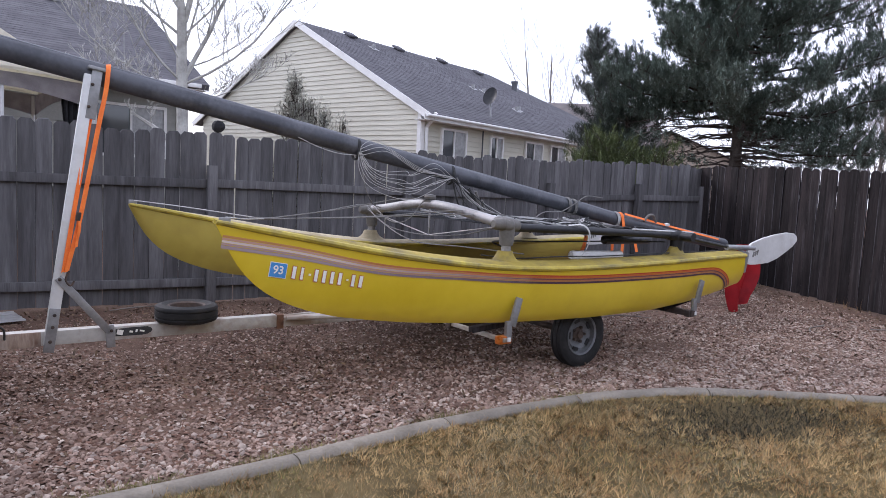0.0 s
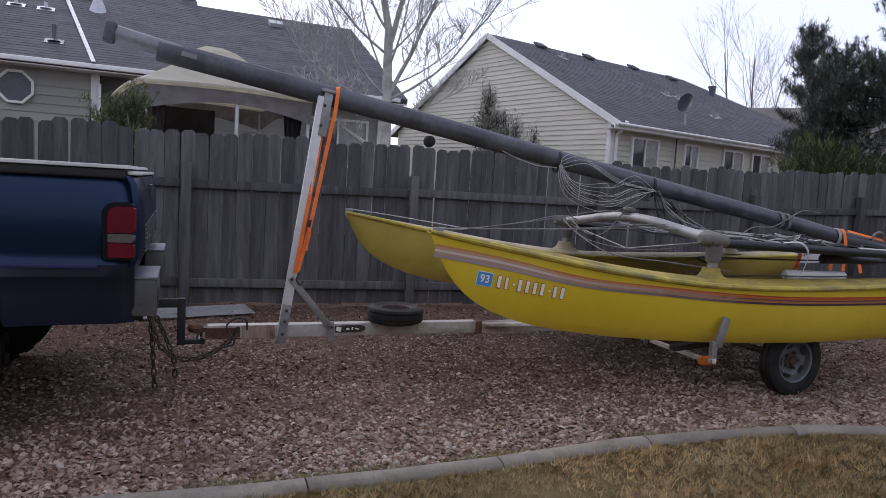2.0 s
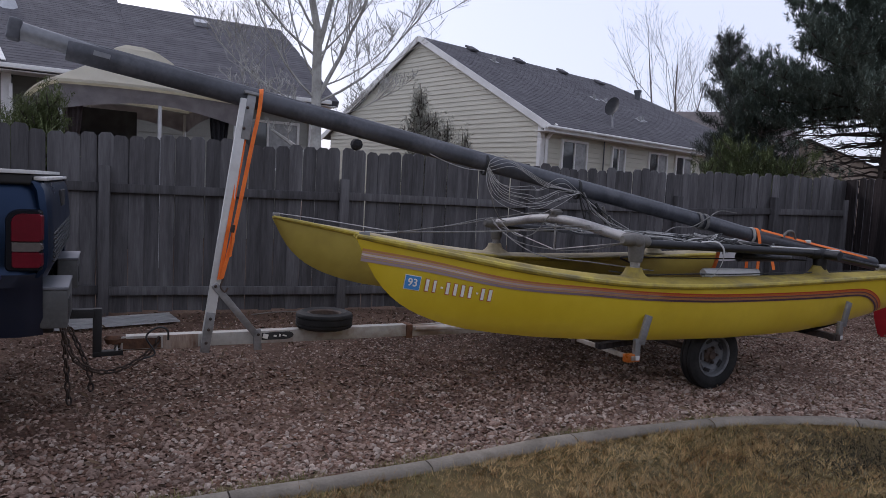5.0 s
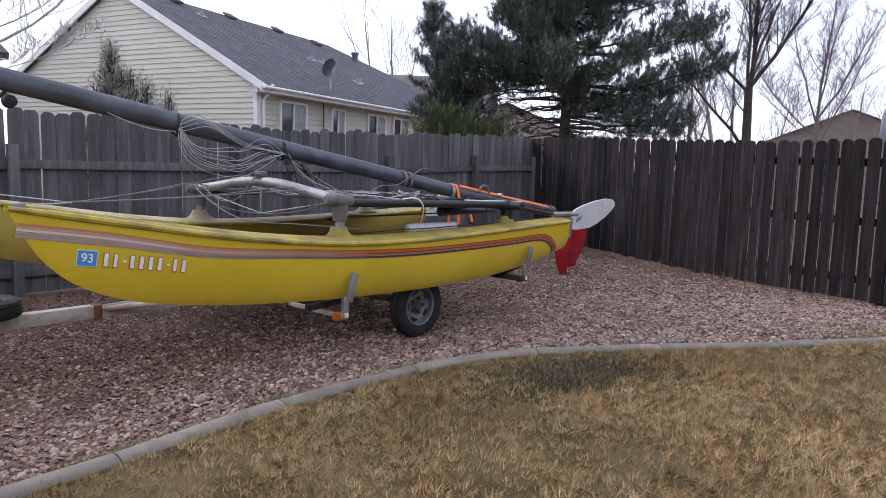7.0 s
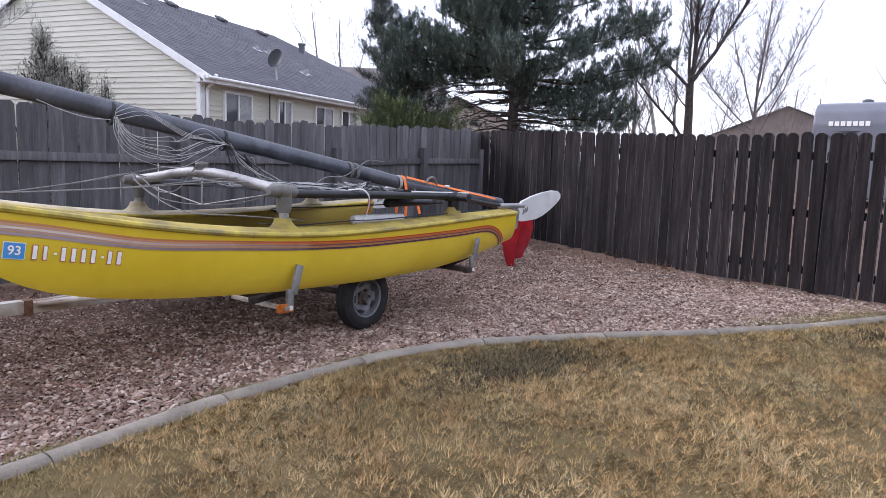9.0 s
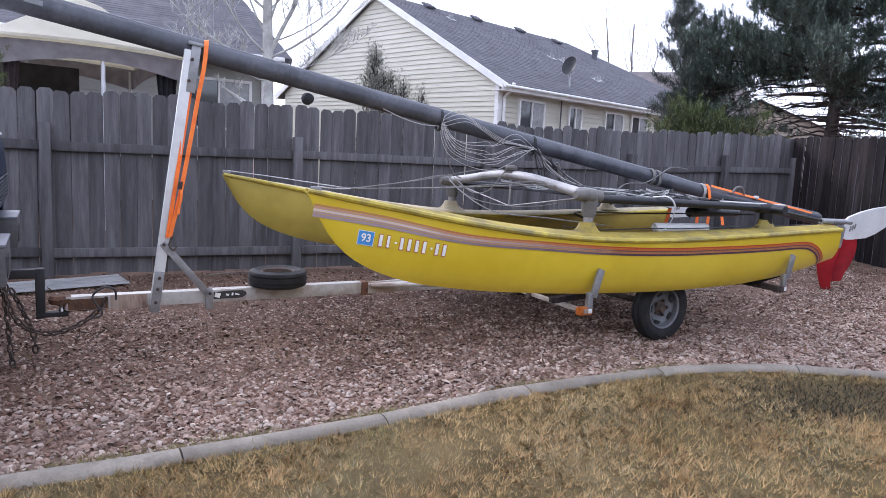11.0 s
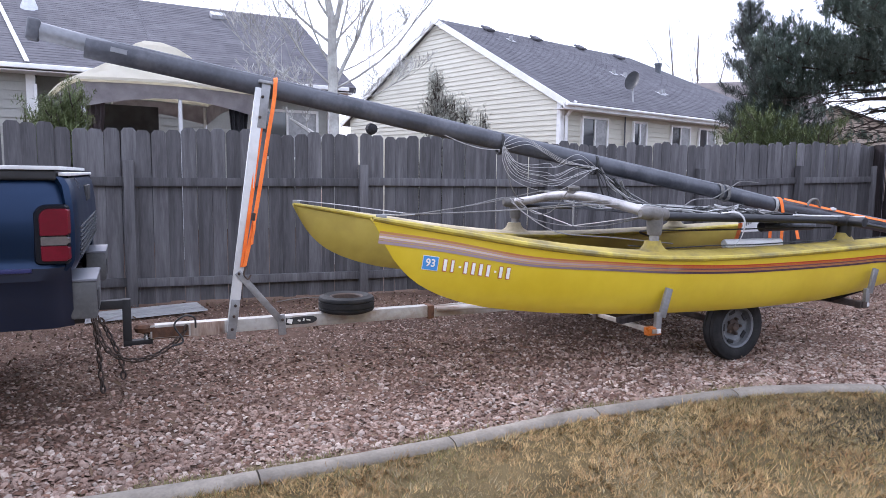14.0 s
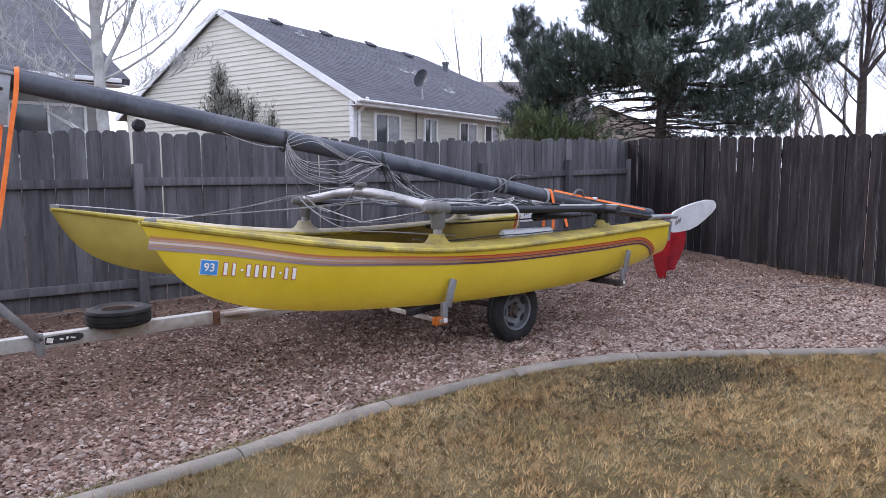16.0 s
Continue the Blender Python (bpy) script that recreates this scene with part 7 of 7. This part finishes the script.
def forked_aspen(base, seed):
    rng = random.Random(seed)
    tree = thing("aspen_tree", Matrix.Translation(base), "leafless pale-barked aspen, forked, with spreading limbs", "tree")
    segs = []
    stem = [Vector((0.02 * math.sin(z * 1.3), 0, z)) for z in (-0.1, 0.8, 1.6, 2.4, 3.1, 3.65)]
    segs.append((stem, [0.092, 0.084, 0.08, 0.077, 0.07, 0.064], 0))
    limb(segs, stem[-1], -10, 2, 4.0, 0.055, 0, rng, 16)
    limb(segs, (0.02, 0, 3.5), 12, 0, 3.6, 0.042, 0, rng, 14)
    for z, l0, l1, L, r, kids, tn in ((2.66, 30, 12, 3.1, 0.036, 16, 0.1), (2.62, 62, 16, 3.2, 0.021, 15, -0.2), (3.28, -58, -18, 2.5, 0.022, 13, 0.2), (3.58, -32, -14, 2.6, 0.022, 12, -0.2), (2.66, -50, -2, 2.7, 0.021, 13, 0.3), (2.5, -76, -18, 3.0, 0.016, 14, -0.3),
                                       (2.9, -38, 4, 2.6, 0.017, 10, 0.6), (3.1, 24, -4, 2.6, 0.018, 10, -0.7), (2.85, 66, 40, 1.5, 0.014, 8, 0.3), (3.3, 48, 12, 2.3, 0.017, 11, 0.5), (2.35, 78, 60, 1.3, 0.011, 8, -0.4), (2.3, -80, -65, 1.3, 0.010, 8, 0.4)):
        limb(segs, (0.0, 0, z), l0, l1, L, r, 1, rng, kids + 5, tn)
    limb(segs, (-0.04, 0, 1.75), -48, -58, 0.75, 0.055, 1, rng, 2)
    for name, lo, hi in (("trunk", 0, 1), ("bough_frame", 1, 2), ("twig_tangle", 2, 9)):
        bm = bmesh.new()
        branch_mesh(bm, segs, lo, hi)
        ob = part(name, bm, "bark_pale", tree, smooth=lo < 2)
        if lo == 2:
            ob["kind"] = "stuff"
    return tree


BX, BY = from_eye(-0.8, 10.6)
forked_aspen((BX, BY, 0), 3)
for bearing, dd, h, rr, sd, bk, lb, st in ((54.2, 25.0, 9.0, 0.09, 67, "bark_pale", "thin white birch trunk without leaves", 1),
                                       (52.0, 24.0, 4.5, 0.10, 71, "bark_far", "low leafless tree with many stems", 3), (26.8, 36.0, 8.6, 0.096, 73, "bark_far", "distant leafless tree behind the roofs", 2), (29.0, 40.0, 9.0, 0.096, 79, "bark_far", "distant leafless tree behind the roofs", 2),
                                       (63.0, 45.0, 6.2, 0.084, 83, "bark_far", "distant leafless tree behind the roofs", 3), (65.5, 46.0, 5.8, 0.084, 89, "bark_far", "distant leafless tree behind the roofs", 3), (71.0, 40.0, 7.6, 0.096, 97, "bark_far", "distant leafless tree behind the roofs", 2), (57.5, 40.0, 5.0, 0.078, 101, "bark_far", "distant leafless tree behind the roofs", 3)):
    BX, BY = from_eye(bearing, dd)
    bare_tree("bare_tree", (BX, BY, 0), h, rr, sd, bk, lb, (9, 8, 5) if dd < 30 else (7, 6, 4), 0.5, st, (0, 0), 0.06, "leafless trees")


def forked_tree(bearing, dd, fork, r, limbs, bark, label, seed):
    """A leafless tree that forks at one height into limbs given as (height, first lean, last lean, length, radius, twigs, swing)."""
    rng = random.Random(seed)
    x, y = from_eye(bearing, dd)
    tree = thing("bare_tree", Matrix.Translation((x, y, 0)), label, "tree", "leafless trees")
    segs = [([Vector((0.05 * math.sin(z * 1.1), 0.03 * math.cos(z), z)) for z in np.linspace(-0.1, fork, 6)], [r * (1 - 0.05 * k) for k in range(6)], 0)]
    for z, l0, l1, L, rr, kids, swing in limbs:
        limb(segs, (0.05 * math.sin(z * 1.1), 0.03 * math.cos(z), z), l0, l1, L, rr, 1, rng, int(kids * 1.3), radians(-bearing + swing), 7)
    for name, lo, hi in (("trunk", 0, 1), ("bough_frame", 1, 2), ("twig_tangle", 2, 9)):
        bm = bmesh.new()
        branch_mesh(bm, segs, lo, hi)
        ob = part(name, bm, bark, tree, smooth=lo < 2)
        if lo == 2:
            ob["kind"] = "stuff"
    return tree


forked_tree(55.8, 21.0, 3.75, 0.14, ((3.7, 34, 24, 4.2, 0.06, 20, 0), (3.7, 4, -3, 4.6, 0.075, 18, 40), (3.6, -8, 2, 4.2, 0.05, 16, -50), (3.6, -50, -30, 3.4, 0.05, 18, 10), (3.5, 28, 40, 2.8, 0.03, 12, 70), (2.0, -36, -42, 3.0, 0.055, 12, 0), (3.0, -60, -40, 2.4, 0.025, 12, -60), (4.0, 14, 30, 3.4, 0.04, 14, -20)),
            "bark_dark", "tall leafless tree with a dark forked trunk", 61)
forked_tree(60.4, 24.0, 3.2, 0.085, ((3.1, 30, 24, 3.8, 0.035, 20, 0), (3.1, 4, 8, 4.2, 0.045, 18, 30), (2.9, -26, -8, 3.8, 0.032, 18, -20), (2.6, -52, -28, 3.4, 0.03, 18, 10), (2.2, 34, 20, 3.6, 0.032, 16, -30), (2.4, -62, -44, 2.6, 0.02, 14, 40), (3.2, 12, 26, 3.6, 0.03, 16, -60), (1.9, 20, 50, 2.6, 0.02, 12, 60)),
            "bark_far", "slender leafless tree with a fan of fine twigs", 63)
forked_tree(54.75, 26.0, 5.4, 0.055, ((4.2, 40, 15, 1.8, 0.016, 8, 0), (4.6, -42, -12, 1.9, 0.016, 8, 20), (5.3, 5, -3, 3.6, 0.035, 12, 0), (5.2, 24, 12, 2.6, 0.02, 10, -40), (3.3, -50, -25, 1.5, 0.012, 6, 60)),
            "bark_pale", "straight slender pale-barked leafless tree", 67)


# ---- things farther off ----
def far_house(bearing, d, yaw, w, depth, eave, peak, wall, label):
    x, y = from_eye(bearing, d)
    h = thing("far_house", oriented(x, y, yaw), label, "house", "distant houses")
    bm = bmesh.new()
    vs = [bm.verts.new(p) for p in ((-w / 2, 0, 0), (w / 2, 0, 0), (w / 2, 0, eave), (0, 0, peak), (-w / 2, 0, eave))]
    vb = [bm.verts.new(v.co + Vector((0, depth, 0))) for v in vs]
    bm.faces.new(list(reversed(vs)))
    bm.faces.new(vb)
    for k in range(5):
        bm.faces.new((vs[k], vs[(k + 1) % 5], vb[(k + 1) % 5], vb[k]))
    bmesh.ops.recalc_face_normals(bm, faces=bm.faces[:])
    part("wall", bm, wall, h, smooth=False)
    for s in (-1, 1):
        a, b = Vector((s * (w / 2 + 0.4), -0.4, eave - 0.1)), Vector((0, -0.4, peak + 0.08))
        bm = bmesh.new()
        q = [bm.verts.new(p) for p in (a, b, b + Vector((0, depth + 0.8, 0)), a + Vector((0, depth + 0.8, 0)))]
        bm.faces.new(q)
        bmesh.ops.solidify(bm, geom=bm.faces[:], thickness=0.18)
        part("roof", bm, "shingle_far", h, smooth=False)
    return h


far_house(62.5, 50, 150, 14, 12, 2.6, 5.5, "brown_wall_hazed", "distant brown house with a low gabled roof")
far_house(74.0, 52, 160, 16, 12, 2.8, 5.6, "brown_wall_hazed", "distant brown house with a low gabled roof")
far_house(35.5, 34, 30, 10, 13, 3.0, 5.6, "siding_olive", "distant house with a tan shingle roof")
far_house(37.5, 40, 128, 10, 12, 2.8, 5.0, "tan_wall", "distant house with a pale tan wall")

VX, VY = from_eye(66.6, 30.0)
rv = thing("camper_trailer", oriented(VX, VY, 167), "silver-grey fifth-wheel camper with dark graphics", "camper trailer")
bm = bmesh.new()
prof = [(0.0, 0.45), (0.0, 3.2), (0.10, 3.68), (0.4, 3.98), (0.9, 4.06), (8.5, 4.06), (8.5, 0.45)]
fa = [bm.verts.new((-1.25, y, z)) for y, z in prof]
fb = [bm.verts.new((1.25, y, z)) for y, z in prof]
bm.faces.new(list(reversed(fa)))
bm.faces.new(fb)
for k in range(len(prof)):
    bm.faces.new((fa[k], fa[(k + 1) % 7], fb[(k + 1) % 7], fb[k]))
bmesh.ops.recalc_face_normals(bm, faces=bm.faces[:])
part("body", bm, "rv_silver", rv, bevel=0.09, segments=3)
for k in range(7):
    bm = bmesh.new()
    box(bm, (-0.62 + 0.2 * k, -0.012, 3.22), (0.15, 0.02, 0.17))
    part("mark", bm, "letter_white", rv, smooth=False)
for pts in ([(-0.75, 2.82), (-0.3, 2.66), (0.0, 2.60), (0.3, 2.66), (0.75, 2.82), (0.55, 2.56), (0.0, 2.42), (-0.55, 2.56)], [(-0.4, 2.95), (0.4, 2.95), (0.0, 2.80)]):
    bm = bmesh.new()
    q = [bm.verts.new((x, -0.012, z)) for x, z in pts]
    bm.faces.new(q)
    bmesh.ops.solidify(bm, geom=bm.faces[:], thickness=0.01)
    part("graphic", bm, "rv_dark", rv, smooth=False)
for x in (-1.05, 1.05):
    for y in (5.0, 5.9):
        bm = bmesh.new()
        lathe(bm, tyre_profile(0.36, 0.2, 0.2), 20, Matrix.Translation((x, y, 0.36)) @ Matrix.Rotation(radians(90), 4, "Y"), closed=True)
        part("wheel", bm, "rubber", rv)
    bm = bmesh.new()
    tube(bm, [(x, 0.9, 0.0), (x, 0.9, 0.5)], 0.05, 8)
    part("landing_leg", bm, "rv_dark", rv)
bm = bmesh.new()
lathe(bm, [(0.2, 0), (0.2, 0.12), (0.1, 0.18), (0, 0.18)], 14, Matrix.Translation((0.3, 1.3, 4.04)))
part("roof_vent", bm, "rv_dark", rv)
for y, z, w_, h_ in ((1.6, 2.7, 0.7, 0.6), (3.2, 2.7, 0.9, 0.6), (5.2, 2.6, 0.7, 1.2)):
    bm = bmesh.new()
    box(bm, (1.26, y, z), (0.02, w_, h_))
    part("side_window", bm, "glass", rv, smooth=False)
for k in range(4):
    bm = bmesh.new()
    box(bm, (1.262, 1.0 + 0.9 * k, 2.2 + 0.16 * k), (0.015, 1.1, 0.12), Matrix.Rotation(radians(30), 4, "X"))
    part("side_stripe", bm, "rv_dark", rv, smooth=False)

# ---- loose stones, grass and litter ----
g = np.random.default_rng(4)
CHIP_V = np.array([(math.cos(a) * r, math.sin(a) * r, -0.25) for a, r in ((0.1, 1.05), (1.2, 0.9), (2.15, 1.0), (3.2, 1.08), (4.1, 0.88), (5.3, 1.0))] + [(0.56, 0.2, 0.62), (-0.4, 0.5, 0.7), (-0.16, -0.6, 0.55)])
GRAIN_V = np.array([(math.cos(a) * r, math.sin(a) * r, -0.2) for a, r in ((0.2, 1.05), (1.4, 0.9), (2.7, 1.0), (4.0, 1.05), (5.1, 0.9))] + [(0.1, -0.08, 0.62)])
GRAIN_F = [(k, (k + 1) % 5, 5) for k in range(5)]
CHIP_F = [(0, 1, 6), (1, 2, 7), (1, 7, 6), (2, 3, 7), (3, 4, 8), (3, 8, 7), (4, 5, 8), (5, 0, 6), (5, 6, 8), (6, 7, 8)]


def kerb_line(x):
    return np.interp(x, KX, KY)


def rise(x, y):
    def st(a, b, v):
        t = np.clip((v - a) / (b - a), 0, 1)
        return t * t * (3 - 2 * t)
    return 0.12 * st(4.0, 9.0, x) * st(5.0, 9.0, y)


def stones(n, size, seed, material, lo, hi, far, base=CHIP_V, faces=CHIP_F):
    q = np.random.default_rng(seed)
    x = q.uniform(-4.2, 8.9, n * 3)
    y = kerb_line(x) + lo + (min(hi, 5.6) - lo) * q.random(n * 3) ** 1.1
    gap = y - kerb_line(x)
    back = 7.35 + 0.2347 * (x + 0.8)
    pale = np.clip((x - 1.5) / 4.5, 0, 1) + 0.45 * np.exp(-(gap / 0.7) ** 2)      # more of the pale stones towards the side fence and the kerb
    weight = np.ones_like(x) if material == "stone_red" else np.clip(0.75 + pale, 0, 1) if material == "stone" else np.clip(0.32 + pale, 0, 1)
    if material != "stone_red":       # fewer light stones under the boat, darkening for its shade; earth and leaves show through
        weight = weight * (1 - 0.4 * np.exp(-((y - 4.95 - 0.28 * (x - 2.5)) / 0.8) ** 2) * np.clip((6.5 - x) / 1.5, 0, 1))
    weight = weight * (1 - 0.8 * np.exp(-((8.95 - x) / 0.8) ** 2) * np.clip((y - 4.8) / 1.5, 0, 1))      # bare earth along the side fence
    keep = (gap > lo) & (gap < hi) & (y < back - 0.08) & (q.random(n * 3) < weight) & (q.random(n * 3) < np.clip(1.25 - gap * (1 - 0.5 * np.clip((x - 4) / 3, 0, 1)) / far, 0.12, 1) * np.clip(0.12 + (back - y) / 1.6, 0, 1) * np.clip(0.2 + (8.95 - x) / 0.9, 0, 1))
    x, y = x[keep][:n], y[keep][:n]
    n = len(x)
    sz = size * q.lognormal(0, 0.22, n) * np.clip(1.0 - 0.07 * (y - kerb_line(x)), 0.72, 1.0)
    s3 = np.stack([sz * q.uniform(0.8, 1.35, n), sz * q.uniform(0.65, 1.1, n), sz * q.uniform(0.45, 0.8, n)], 1)
    m = turns(q.normal(0, 0.4, n), q.normal(0, 0.4, n), q.uniform(0, 6.28, n))
    p = np.stack([x, y, rise(x, y) + sz * q.uniform(0.1, 0.5, n)], 1)
    shape = base * q.uniform(0.88, 1.1, (len(base), 1))
    return bulk("crushed_stones", shape, faces, p, m, s3, material)


for sd, n, size, mt, far in ((1, 15000, 0.0150, "stone", 5.0), (11, 14000, 0.0115, "stone", 5.0), (2, 9000, 0.0130, "stone_red", 7.0), (12, 7000, 0.0110, "stone_red", 7.0), (3, 8000, 0.0150, "stone_pale", 3.2)):
    tagged(stones(n, size, sd, mt, 0.06, 1.5, far), "loose pinkish-brown crushed stones by the kerb", "gravel", kind="stuff")
for sd, n, size, mt, far in ((21, 36000, 0.0152, "stone", 6.0), (22, 26000, 0.0145, "stone_red", 8.0), (23, 14000, 0.0155, "stone_pale", 4.5)):
    tagged(stones(n, size, sd, mt, 1.4, 7.0, far, GRAIN_V, GRAIN_F), "loose reddish crushed stones round the trailer", "gravel", kind="stuff")

# dry leaves and bark bits on the stones
n = 16000
x, y = g.uniform(-5, 8.9, n), g.uniform(3.0, 9.3, n)
gap, back = y - kerb_line(x), 7.35 + 0.2347 * (x + 0.8)
# the last term thickens brown litter under the boat to deepen its shade
w_ = np.clip(0.15 + 0.6 * np.exp(-(gap / 0.2) ** 2 - ((x - 5.0) / 1.2) ** 2) + 0.7 * np.exp(-((8.95 - x) / 0.8) ** 2) * np.clip((y - 4.8) / 1.5, 0, 1) + 0.9 * np.clip(1 - (back - y) / 2.2, 0, 1) + 0.5 * np.exp(-((x - 2.5) ** 2 / 6 + (y - 5) ** 2 / 1.2)), 0, 1)
keep = (gap > 0.08) & (y < back - 0.06) & (g.random(n) < w_)
x, y = x[keep], y[keep]
n = len(x)
LEAF_V = [(-1, 0, 0), (-0.4, -0.45, 0.15), (0.5, -0.4, 0.1), (1, 0, 0.05), (0.5, 0.42, 0.2), (-0.4, 0.4, 0.1)]
tagged(bulk("leaf_litter", LEAF_V, [(0, 1, 2, 3, 4, 5)], np.stack([x, y, rise(x, y) + g.uniform(0.012, 0.04, n)], 1), turns(g.normal(0, 0.5, n), g.normal(0, 0.5, n), g.uniform(0, 6.28, n)),
            np.stack([g.uniform(0.012, 0.034, n), g.uniform(0.010, 0.022, n), g.uniform(0.01, 0.02, n)], 1), "dry_leaf"), "brown dry leaves and bark scraps on the stones", "leaf litter", kind="stuff")

# lawn: straw-coloured blades with greener, shorter patches
BLADE_V = [(-0.5, 0, 0), (0.5, 0, 0), (0.1, 0.5, 0.95)]
BLADE_F = [(0, 1, 2)]


def cloud(x, y, size, seed):
    """Smooth random field of about -1 to 1 with patches of the given size."""
    q = np.random.default_rng(seed)
    v = np.zeros_like(x)
    for k in range(9):
        a, f = q.uniform(0, 6.28), q.uniform(0.6, 2.6) / size
        v += np.sin((x * np.cos(a) + y * np.sin(a)) * f * 2.2 + q.uniform(0, 6.28)) / (0.8 + 0.35 * k)
    return np.clip(v / 1.9, -1, 1)


def blades(n, seed, material, low, high, mask, width=0.0042):
    q = np.random.default_rng(seed)
    x = q.uniform(-2.4, 8.95, n)
    y = kerb_line(x) - 0.05 - 3.3 * q.random(n) ** 1.2
    keep = (y > 0.3) & (q.random(n) < mask(x, y))
    x, y = x[keep], y[keep]
    n = len(x)
    # blades gather in tufts
    tx, ty = np.round(x / 0.042 + 0.45 * np.sin(y * 43 + 2 * np.sin(x * 11))), np.round(y / 0.042 + 0.45 * np.sin(x * 39 + 2 * np.sin(y * 13)))
    h = np.abs(np.sin(tx * 12.9898 + ty * 78.233) * 43758.5453) % 1
    pull = 0.35 + 0.4 * h
    x, y = x + (tx * 0.042 - x) * pull * 0.6, y + (ty * 0.042 - y) * pull * 0.6
    ln = q.uniform(low, high, n) * (0.65 + 0.6 * h) * (1 + 0.2 * cloud(x, y, 0.5, 3))
    lean = np.abs(q.normal(0.72, 0.5, n))
    m = turns(-lean, q.normal(0, 0.25, n), h * 6.28 + q.normal(0, 1.1, n))
    s3 = np.stack([width * q.uniform(0.7, 1.4, n), ln, ln], 1)
    return bulk("grass_blades", BLADE_V, BLADE_F, np.stack([x, y, np.full(n, 0.028)], 1), m, s3, material)


def bare(x, y):
    """Thin, dark places in the lawn."""
    return np.clip(1.4 * np.exp(-(((x - 4.1) / 0.58) ** 2 + ((y - 3.27) / 0.3) ** 2)) + 0.8 * np.exp(-(((x - 7.3) / 0.8) ** 2 + ((y - 2.35) / 0.22) ** 2)) + 0.5 * np.clip(cloud(x, y, 0.22, 21) - 0.45, 0, 1), 0, 0.95)


def green(x, y):
    return np.clip(0.12 + 0.4 * np.clip(cloud(x, y, 0.55, 31), 0, 1) + 0.3 * np.exp(-((kerb_line(x) - y) / 0.35) ** 2) + 0.25 * np.clip((x - 5) / 3, 0, 1), 0.05, 0.95)


tagged(blades(860000, 8, "grass", 0.025, 0.052, lambda x, y: (1 - bare(x, y)) * (1 - 0.75 * green(x, y)) * 0.95), "straw-coloured dormant lawn grass", "grass", kind="stuff")
tagged(blades(560000, 9, "grass_green", 0.018, 0.045, lambda x, y: (1 - 0.8 * bare(x, y)) * green(x, y)), "short dull green and grey lawn grass", "grass", kind="stuff")
tagged(blades(420000, 10, "grass_tan", 0.026, 0.055, lambda x, y: np.clip(0.3 + 0.75 * cloud(x, y, 0.4, 41), 0.04, 1) * (1 - bare(x, y))), "reddish-tan dry lawn grass", "grass", kind="stuff")
tagged(blades(300000, 13, "grass_grey", 0.026, 0.058, lambda x, y: np.clip(0.3 + 0.75 * cloud(x, y, 0.45, 51), 0.04, 1) * (1 - bare(x, y))), "bleached grey lawn grass", "grass", kind="stuff")
q = np.random.default_rng(17)
n = 30000
cx = np.where(q.random(n) < 0.62, 0, 1)
x, y = np.where(cx == 0, 4.1, 7.3) + 0.48 * q.normal(0, 1, n), np.where(cx == 0, 3.25, 2.35) + 0.2 * q.normal(0, 1, n)
keep = y < kerb_line(x) - 0.06
x, y = x[keep], y[keep]
n = len(x)
ln = q.uniform(0.022, 0.052, n)
tagged(bulk("grass_blades", BLADE_V, BLADE_F, np.stack([x, y, np.full(n, 0.03)], 1), turns(-np.abs(q.normal(0.9, 0.4, n)), q.normal(0, 0.3, n), q.uniform(0, 6.28, n)), np.stack([np.full(n, 0.0055), ln, ln], 1), "grass_dark"), "short dark grey-brown grass in the thin places", "grass", kind="stuff")
q = np.random.default_rng(15)
n = 60000
x, y = q.uniform(-6.9, 8.9, n), q.uniform(-5.8, 0.4, n)
ln = q.uniform(0.03, 0.06, n)
tagged(bulk("grass_blades", BLADE_V, BLADE_F, np.stack([x, y, np.full(n, 0.028)], 1), turns(-np.abs(q.normal(0.6, 0.45, n)), q.normal(0, 0.2, n), q.uniform(0, 6.28, n)), np.stack([np.full(n, 0.006), ln, ln], 1), "grass"), "straw-coloured dormant lawn grass", "grass", kind="stuff")
# tufts along the kerb and the fence foot
q = np.random.default_rng(77)
n = 9000
s = q.choice(np.array([-3.4, -2.6, -1.0, 0.1, 0.6, 1.32, 2.24, 3.2, 6.9, 7.4, 7.9, 8.3]), n)
x = s + q.normal(0, 0.16, n)
y = kerb_line(x) + 0.07 + np.abs(q.normal(0, 0.05, n)) + np.where(s > 6.5, np.abs(q.normal(0, 0.18, n)), 0)
tagged(bulk("weed_tufts", BLADE_V, BLADE_F, np.stack([x, y, np.full(n, 0.01)], 1), turns(-np.abs(q.normal(0.5, 0.35, n)), q.normal(0, 0.2, n), q.uniform(0, 6.28, n)),
            np.stack([np.full(n, 0.0032), q.uniform(0.03, 0.07, n), q.uniform(0.03, 0.07, n)], 1), "grass_green"), "dull green and straw tufts growing at the kerb", "weeds", kind="stuff")
n = 260
s = q.choice(np.array([3.2, 4.3, 5.6, 5.7, 6.6]), n)
y = s + q.normal(0, 0.12, n)
x = 8.93 - np.abs(q.normal(0, 0.06, n))
tagged(bulk("dry_weeds", BLADE_V, BLADE_F, np.stack([x, y, rise(x, y)], 1), turns(-np.abs(q.normal(0.4, 0.35, n)), q.normal(0, 0.2, n), q.uniform(0, 6.28, n)),
            np.stack([np.full(n, 0.003), q.uniform(0.06, 0.2, n), q.uniform(0.06, 0.2, n)], 1), "grass_tan"), "dry straw weeds at the fence's foot", "weeds", kind="stuff")
